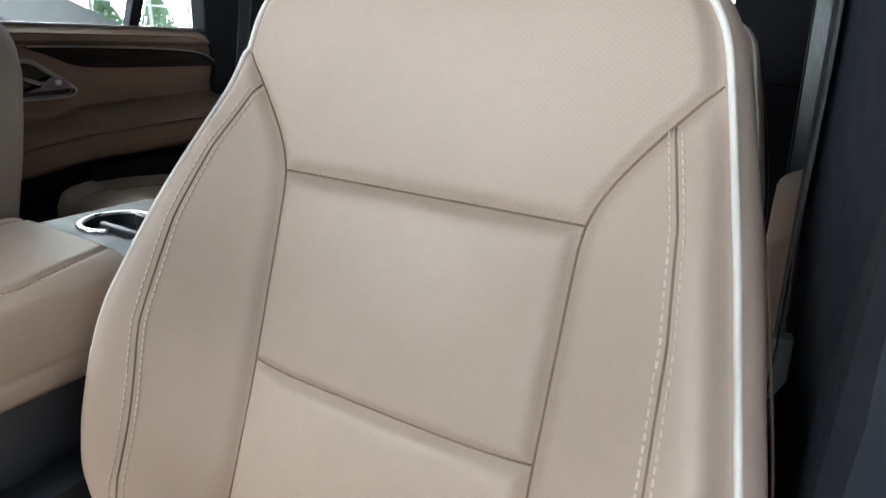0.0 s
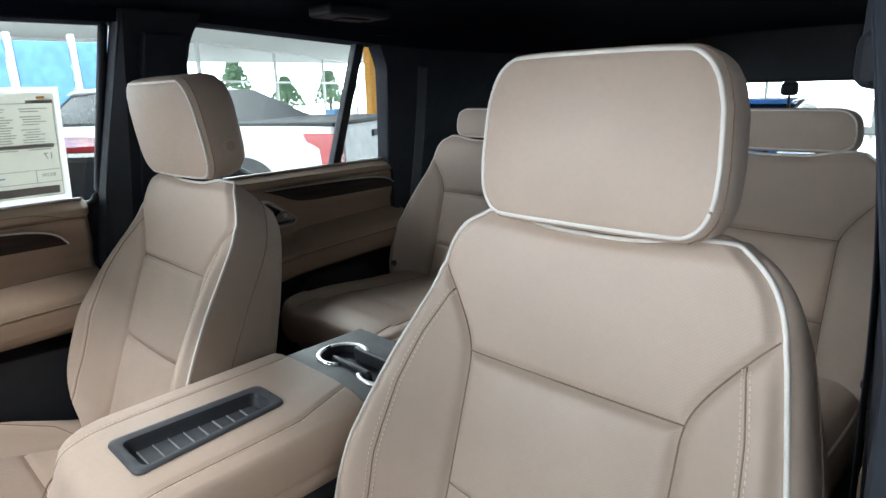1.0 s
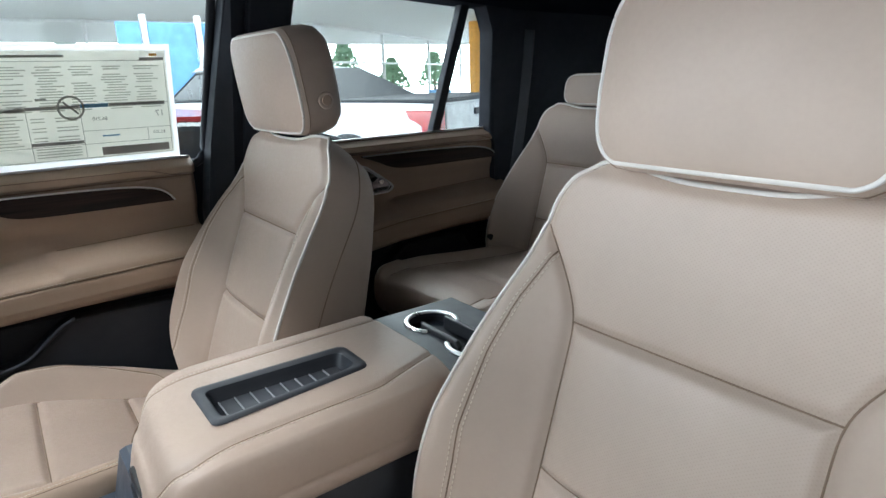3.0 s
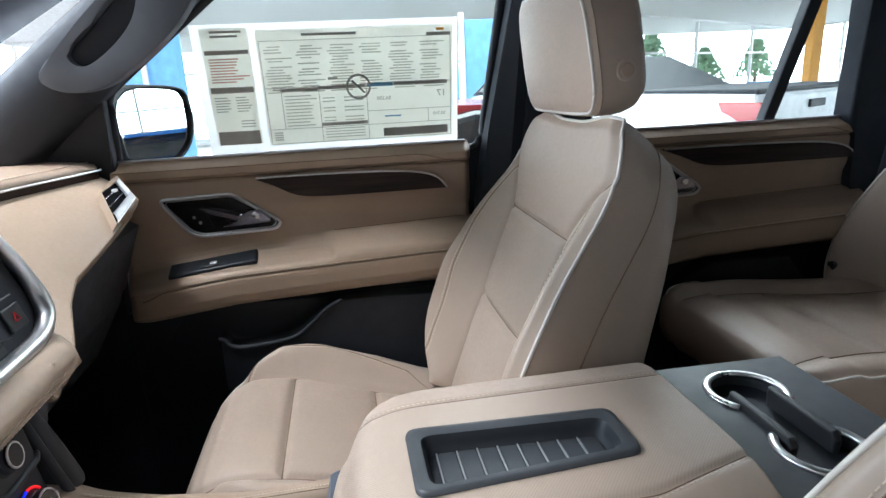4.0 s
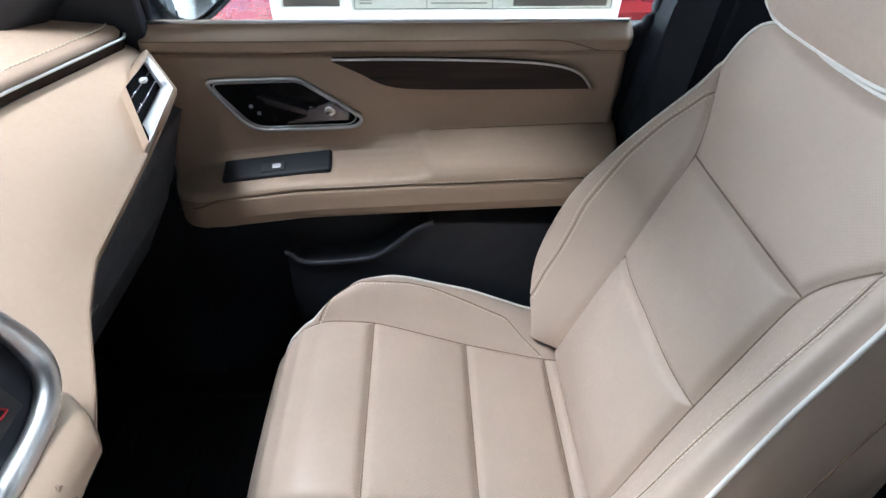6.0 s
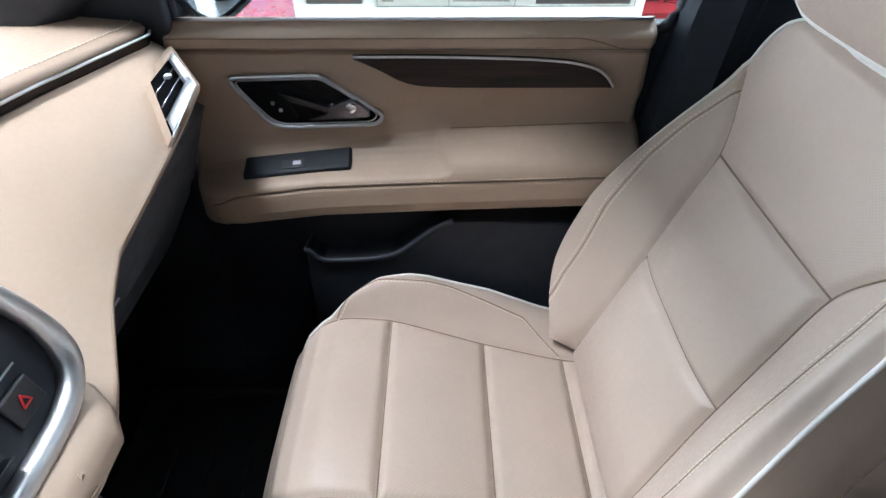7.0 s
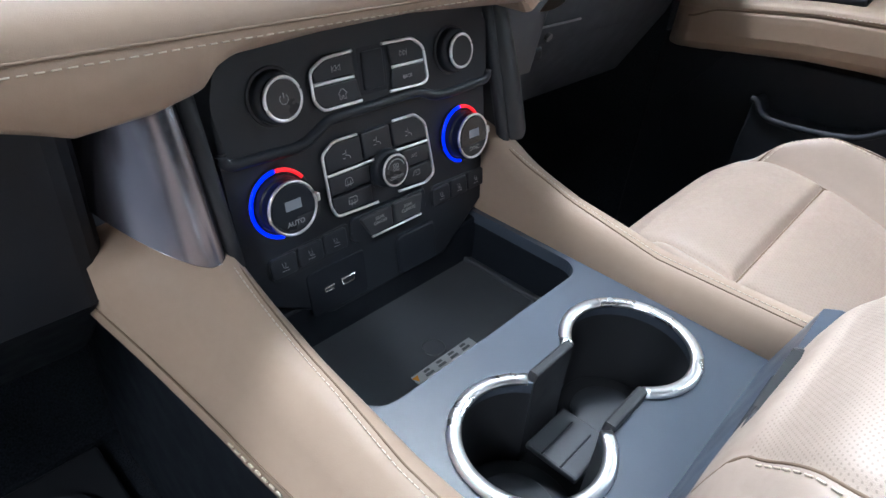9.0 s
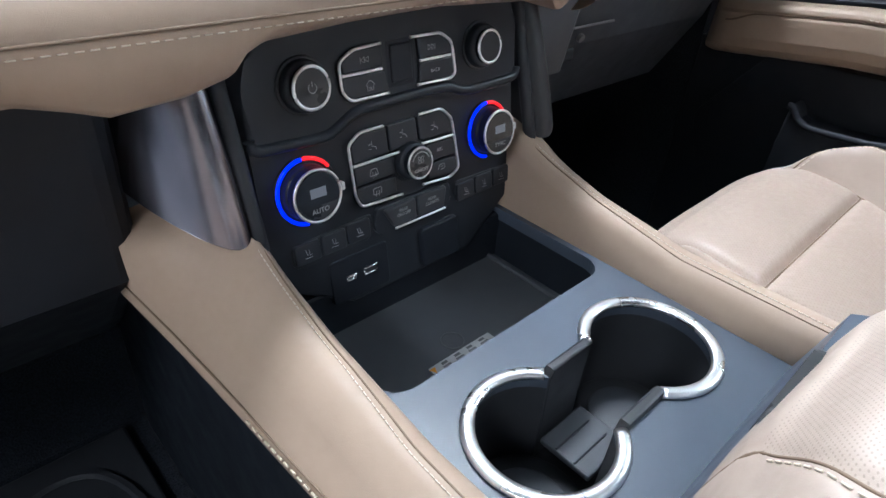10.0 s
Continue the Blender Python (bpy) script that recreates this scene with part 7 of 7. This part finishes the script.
for body, y, z, size in (("17", a1 - 0.025, b0 + 0.093, 0.020), ("$6,250", a0 + 0.250, b0 + 0.088, 0.011), ("$3,200", a1 - 0.030, b0 + 0.050, 0.010)):
    cu = bpy.data.curves.new("figure", "FONT")
    cu.body, cu.size, cu.align_x, cu.align_y, cu.extrude = body, size, "CENTER", "CENTER", 0.0002
    cu.materials.append(M_INK)
    ob = new("figure", cu)
    ob.matrix_world = basis((gx(z, 0.0026), y, z), (0, -1, 0), (0.187, 0, 0.982), (-0.982, 0, 0.187))
    ob.parent = stk
# round no-sign stamped on the sheet
cy, cz_ = a0 + 0.197, b0 + 0.114
ringp = [(gx(cz_ + 0.024 * math.sin(g), 0.0028), cy + 0.024 * math.cos(g), cz_ + 0.024 * math.sin(g)) for g in np.linspace(0, 2 * math.pi, 49)[:-1]]
tube("stamp_ring", ringp, 0.0022, M_INK, stk, True, flat=0.2, up=(1, 0, 0))
tube("stamp_bar", [(gx(cz_ - 0.013, 0.0028), cy + 0.013, cz_ - 0.013), (gx(cz_, 0.0028), cy, cz_), (gx(cz_ + 0.013, 0.0028), cy - 0.013, cz_ + 0.013)], 0.002, M_INK, stk)

# ---- outside mirror ----
mir = tagged(empty("side_mirror"), "chrome-edged outside mirror on the passenger door", "wing mirror")
mc, mn = Vector((-0.985, -0.075, 0.805)), Vector((0.57, 0.82, 0.03)).normalized()
mr = Vector((-0.82, 0.57, 0)).normalized()
mu = mn.cross(mr).normalized()
if mu.z < 0:
    mu = -mu
mo = smooth_path([(-0.095, 0.088), (0.075, 0.085), (0.100, 0.060), (0.100, -0.010), (0.075, -0.060), (-0.010, -0.100), (-0.055, -0.095), (-0.095, -0.050)], 2, True)
gl = [tuple(mc + mr * a + mu * b) for a, b in mo]
gl2 = [tuple(Vector(p) - mn * 0.004) for p in gl]
k = len(gl)
mesh_ob("mirror_glass", gl + gl2, [tuple(range(k)), tuple(range(2 * k - 1, k - 1, -1))] + [(i, k + i, k + (i + 1) % k, (i + 1) % k) for i in range(k)], M_MIRROR, mir, "mirror glass", smooth=False)
rings = [[tuple(mc + mr * a * f + mu * b * f - mn * d) for a, b in mo] for f, d in ((1.03, -0.008), (1.09, -0.008), (1.13, 0.02), (1.10, 0.07), (0.9, 0.12), (0.5, 0.14))]
verts = [p for r in rings for p in r]
faces = [(i * k + j, i * k + (j + 1) % k, (i + 1) * k + (j + 1) % k, (i + 1) * k + j) for i in range(len(rings) - 1) for j in range(k)] + [tuple((len(rings) - 1) * k + j for j in range(k))]
mesh_ob("housing", verts, faces, M_BLACK, mir)
tube("housing_edge", [tuple(mc + mr * a * 1.06 + mu * b * 1.06 + mn * 0.008) for a, b in mo], 0.0035, M_BLACK, mir, True)
part("stalk", box((-0.89, -0.16, 0.725), (0.12, 0.06, 0.04), 0.012, 3), M_BLACK, mir)

# ---- showroom round the car ----
GZ = -0.72
tagged(part("showroom_floor", box((0, 0, GZ - 0.05), (60, 60, 0.1), 0), M_FLOORTILE), "pale polished showroom floor", "floor", kind="structure")
tagged(part("ground", box((0, 0, GZ - 0.16), (600, 600, 0.1), 0), plastic("pale_paving", (0.42, 0.42, 0.40), 0.8, 3, 0.2)), "pale paved ground outside", "ground", kind="structure")
CEIL = 2.55
bm = box((-9, 6.8, CEIL + 0.15), (39, 33, 0.3), 0)
tagged(part("showroom_ceiling", bm, M_WHITE), "white showroom ceiling with light panels", "ceiling", kind="structure")


def facade(name, p0, p1, n, label):
    """A glazed wall of slim white mullions and transoms between two corners."""
    f = tagged(empty(name), label, "glass facade", kind="structure")
    p0, p1 = Vector(p0), Vector(p1)
    d = (p1 - p0)
    ang = math.atan2(d.y, d.x)
    for i in range(n + 1):
        c = p0 + d * i / n
        m = Matrix.Translation((c.x, c.y, (GZ + CEIL) / 2)) @ Matrix.Rotation(ang, 4, "Z")
        part("mullion", box((0, 0, 0), (0.09, 0.12, CEIL - GZ), 0.008, 1, None, m), M_WHITE, f)
    for z, h in ((GZ + 0.10, 0.2), (1.40, 0.07), (CEIL - 0.04, 0.08)):
        c = (p0 + p1) / 2
        m = Matrix.Translation((c.x, c.y, z)) @ Matrix.Rotation(ang, 4, "Z")
        part("transom", box((0, 0, 0), (d.length, 0.10, h), 0.008, 1, None, m), M_WHITE, f)
    return f


facade("wall_glass_west", (-20, -9, 0), (-17.1, 8.7, 0), 9, "far glazed showroom wall with white mullions")
facade("wall_glass_north", (-20, -9, 0), (10, -9, 0), 16, "glazed showroom wall in front of the car")
facade("wall_glass_corner", (-17.1, 8.7, 0), (-27.1, 22.6, 0), 3, "slanting glazed showroom wall with white mullions")
facade("wall_glass_south", (-27.1, 22.6, 0), (10, 22.6, 0), 12, "glazed showroom wall behind the car")
# added wall out of view, grey to hold down bounce through the driver's door
tagged(part("wall_east_unseen", box((10, 6.8, (GZ + CEIL) / 2), (0.2, 31.6, CEIL - GZ), 0.01), M_GREYWALL), "plain grey unseen wall added to limit bounced light", "wall", kind="structure")
oc = tagged(part("orange_column", box((-15.2, 13.7, (GZ + CEIL) / 2), (0.32, 0.32, CEIL - GZ), 0.02), M_ORANGE), "orange-painted square showroom column", "column")
bp = tagged(empty("blue_panel_wall"), "bright blue glass wall panels in white frames", "wall panel")
for y0, y1 in ((1.95, 2.25), (2.35, 3.0), (3.1, 3.6), (-2.9, -2.35), (-2.3, -1.8)):
    part("panel", box((-9, (y0 + y1) / 2, 0.7), (0.08, y1 - y0, 2.1), 0.01), M_BLUEWALL, bp)
for y in (2.3, 3.05, 3.65, -2.33):
    part("frame", box((-8.97, y, 0.7), (0.12, 0.07, 2.3), 0.01), M_WHITE, bp)
bb = tagged(empty("blue_bin"), "bright blue bin standing by the glass wall", "bin")
part("body", prism([(-0.32, 0.0), (0.32, 0.0), (0.36, 0.98), (-0.36, 0.98)], -0.3, 0.3, "x", 0.02), M_BLUEWALL, bb)
part("lid", box((0, 0, 1.0), (0.64, 0.76, 0.06), 0.02), M_BLUEWALL, bb)
bb.matrix_world = Matrix.Translation((-19.6, 15.5, GZ))


def wheel(parent, c, axis, r=0.40, w=0.25):
    wh = empty("wheel")
    wh.parent = parent
    part("tyre", disc(c, r, w, axis, 40, 0.04), M_RUBBER, wh, "", True)
    c2 = Vector(c) + Vector(axis) * 0.02
    part("rim", disc(c2, r * 0.62, w, axis, 32, 0.01), M_SATIN, wh, "", True)
    for i in range(6):
        g = radians(60 * i)
        side = Vector((0, 0, 1)).cross(Vector(axis)).normalized()
        p = c2 + Vector(axis) * (w / 2) + (side * math.cos(g) + Vector((0, 0, 1)) * math.sin(g)) * r * 0.3
        part("spoke_gap", disc(p, r * 0.11, 0.02, axis, 12), M_BLACK, wh)


def make_pickup(pos, heading):
    """Pickup truck: length along its local x, nose at +x."""
    tr = tagged(empty("pickup_truck"), "white pickup truck with red tail lights parked in the showroom", "pickup truck")
    side = [(-2.9, 0.55), (-2.9, 1.22), (-2.86, 1.30), (-1.05, 1.30), (-0.75, 1.30), (-0.55, 1.33), (1.05, 1.30), (1.5, 1.22), (2.6, 1.12), (2.85, 0.98), (2.9, 0.5), (2.35, 0.42), (-2.3, 0.45)]
    bm = prism(side, -0.98, 0.98, "y", 0.06, 3)
    part("body", bm, M_CARWHITE, tr)
    cab = [(-0.95, 1.31), (-0.60, 1.66), (-0.1, 1.72), (0.75, 1.70), (1.45, 1.31)]
    part("cab_glass", prism([(a, b - 0.02) for a, b in cab], -0.84, 0.84, "y", 0.05, 3), M_SMOKE, tr, "dark tinted cab glass")
    part("roof", prism([(-0.62, 1.67), (-0.1, 1.74), (0.75, 1.72), (0.92, 1.66)], -0.80, 0.80, "y", 0.04, 3), M_CARWHITE, tr)
    part("sail_panel", prism([(-1.62, 1.30), (-0.66, 1.68), (-0.46, 1.68), (-0.80, 1.30)], -0.90, 0.90, "y", 0.03), M_BLACK, tr, "black sloping bed cover")
    part("bed_rail", box((-1.95, 0, 1.305), (1.85, 1.92, 0.05), 0.02), M_BLACK, tr)
    for sd in (-1, 1):
        part("tail_light", prism([(-2.93, 0.78), (-2.93, 1.22), (-2.52, 1.22), (-2.56, 1.14), (-2.72, 1.08), (-2.74, 0.78)], sd * 0.86, sd * 0.995, "y", 0.01), M_REDLENS, tr, "red tail light")
        part("wheel_arch", disc((-1.75, sd * 0.93, 0.48), 0.50, 0.12, (0, 1, 0), 40), M_RUBBER, tr)
        part("wheel_arch", disc((1.85, sd * 0.93, 0.48), 0.50, 0.12, (0, 1, 0), 40), M_RUBBER, tr)
        for x in (-1.75, 1.85):
            wheel(tr, (x, sd * 0.90, 0.40), (0, sd, 0))
    part("tailgate", box((-2.90, 0, 1.02), (0.05, 1.66, 0.50), 0.02), M_CARWHITE, tr)
    part("gate_handle", box((-2.935, 0, 1.17), (0.03, 0.30, 0.07), 0.01), M_BLACK, tr)
    part("bumper", box((-2.95, 0, 0.62), (0.18, 1.9, 0.20), 0.04), M_SATIN, tr)
    tr.matrix_world = Matrix.Translation(pos) @ Matrix.Rotation(heading, 4, "Z") @ Matrix.Diagonal((1, 1, 1.05, 1))
    return tr


def make_car(name, pos, heading, paint, label):
    c = tagged(empty(name), label, "car")
    side = [(-2.25, 0.45), (-2.28, 0.85), (-2.1, 0.98), (-1.2, 1.02), (0.7, 1.00), (1.5, 0.92), (2.15, 0.78), (2.25, 0.45), (1.8, 0.25), (-1.8, 0.25)]
    part("body", prism(smooth_path(side, 1, True).tolist(), -0.90, 0.90, "y", 0.08, 3), paint, c)
    part("cabin_glass", prism(smooth_path([(-1.85, 0.98), (-1.2, 1.40), (-0.2, 1.46), (0.85, 0.98)], 1, True).tolist(), -0.72, 0.72, "y", 0.05, 3), M_SMOKE, c, "dark cabin glass")
    part("roof", prism(smooth_path([(-1.25, 1.38), (-0.9, 1.455), (-0.1, 1.475), (0.15, 1.38)], 1, True).tolist(), -0.68, 0.68, "y", 0.04, 3), paint, c)
    part("grille", box((2.22, 0, 0.62), (0.06, 1.0, 0.22), 0.02), M_CHROME, c, "chrome grille")
    for sd in (-1, 1):
        part("headlight", box((2.12, sd * 0.70, 0.74), (0.16, 0.30, 0.10), 0.03), M_WHITE, c)
        for x in (-1.4, 1.4):
            wheel(c, (x, sd * 0.82, 0.33), (0, sd, 0), 0.33, 0.22)
    c.matrix_world = Matrix.Translation(pos) @ Matrix.Rotation(heading, 4, "Z")
    return c


make_pickup((-7.33, 3.63, GZ), radians(205))
make_car("red_car", (-3.3, 0.6, GZ), radians(-90), M_CARRED, "dark red car parked beside the passenger door")
make_car("blue_car", (-1.9, 8.5, GZ), radians(-90), M_CARBLUE, "bright blue car parked behind")

# emissive ring standing in for the blown-out bright distance beyond the glass
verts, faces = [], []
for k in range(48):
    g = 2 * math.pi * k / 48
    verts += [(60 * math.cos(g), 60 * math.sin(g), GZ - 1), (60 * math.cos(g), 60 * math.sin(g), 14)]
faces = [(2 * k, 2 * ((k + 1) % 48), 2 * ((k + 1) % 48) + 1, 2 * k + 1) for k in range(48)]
bd = mesh_ob("backdrop", verts, faces, glow("outdoor_daylight_glow", (0.90, 0.96, 1.0), 9.0))
tagged(bd, "glowing ring standing in for the bright distance outside", "backdrop", kind="structure")

# trees beyond the glass
M_BARK = plastic("tree_bark", (0.10, 0.07, 0.05), 0.9, 30, 0.5)
for (tx, ty, th, sd) in ((-34.6, 19.2, 3.9, 1), (-36.6, 27.7, 3.2, 2), (-33, 4, 4.2, 3), (-36.6, 24.0, 2.8, 4)):
    tr = tagged(empty("tree"), "green leafy tree outside the showroom", "tree", "trees outside")
    v, f = tube_data([(tx, ty, GZ - 0.1), (tx + 0.05, ty, GZ + th * 0.3), (tx, ty + 0.06, GZ + th * 0.8)], 0.12, 7)
    mesh_ob("trunk", v, f, M_BARK, tr)
    rr = random.Random(sd)
    verts, faces = [], []
    for _ in range(700):
        hz = rr.random()
        rad = (0.25 + 1.15 * (1 - hz)) * math.sqrt(rr.random())
        g = rr.random() * 2 * math.pi
        c = Vector((tx + rad * math.cos(g), ty + rad * math.sin(g), GZ + th * (0.28 + 0.72 * hz)))
        u = Vector((rr.gauss(0, 1), rr.gauss(0, 1), rr.gauss(0, 1))).normalized() * 0.16
        w = u.orthogonal().normalized() * 0.10
        o = len(verts)
        verts += [tuple(c - u), tuple(c + w), tuple(c + u), tuple(c - w)]
        faces.append((o, o + 1, o + 2, o + 3))
    mesh_ob("crown", verts, faces, M_GREEN, tr, smooth=False)
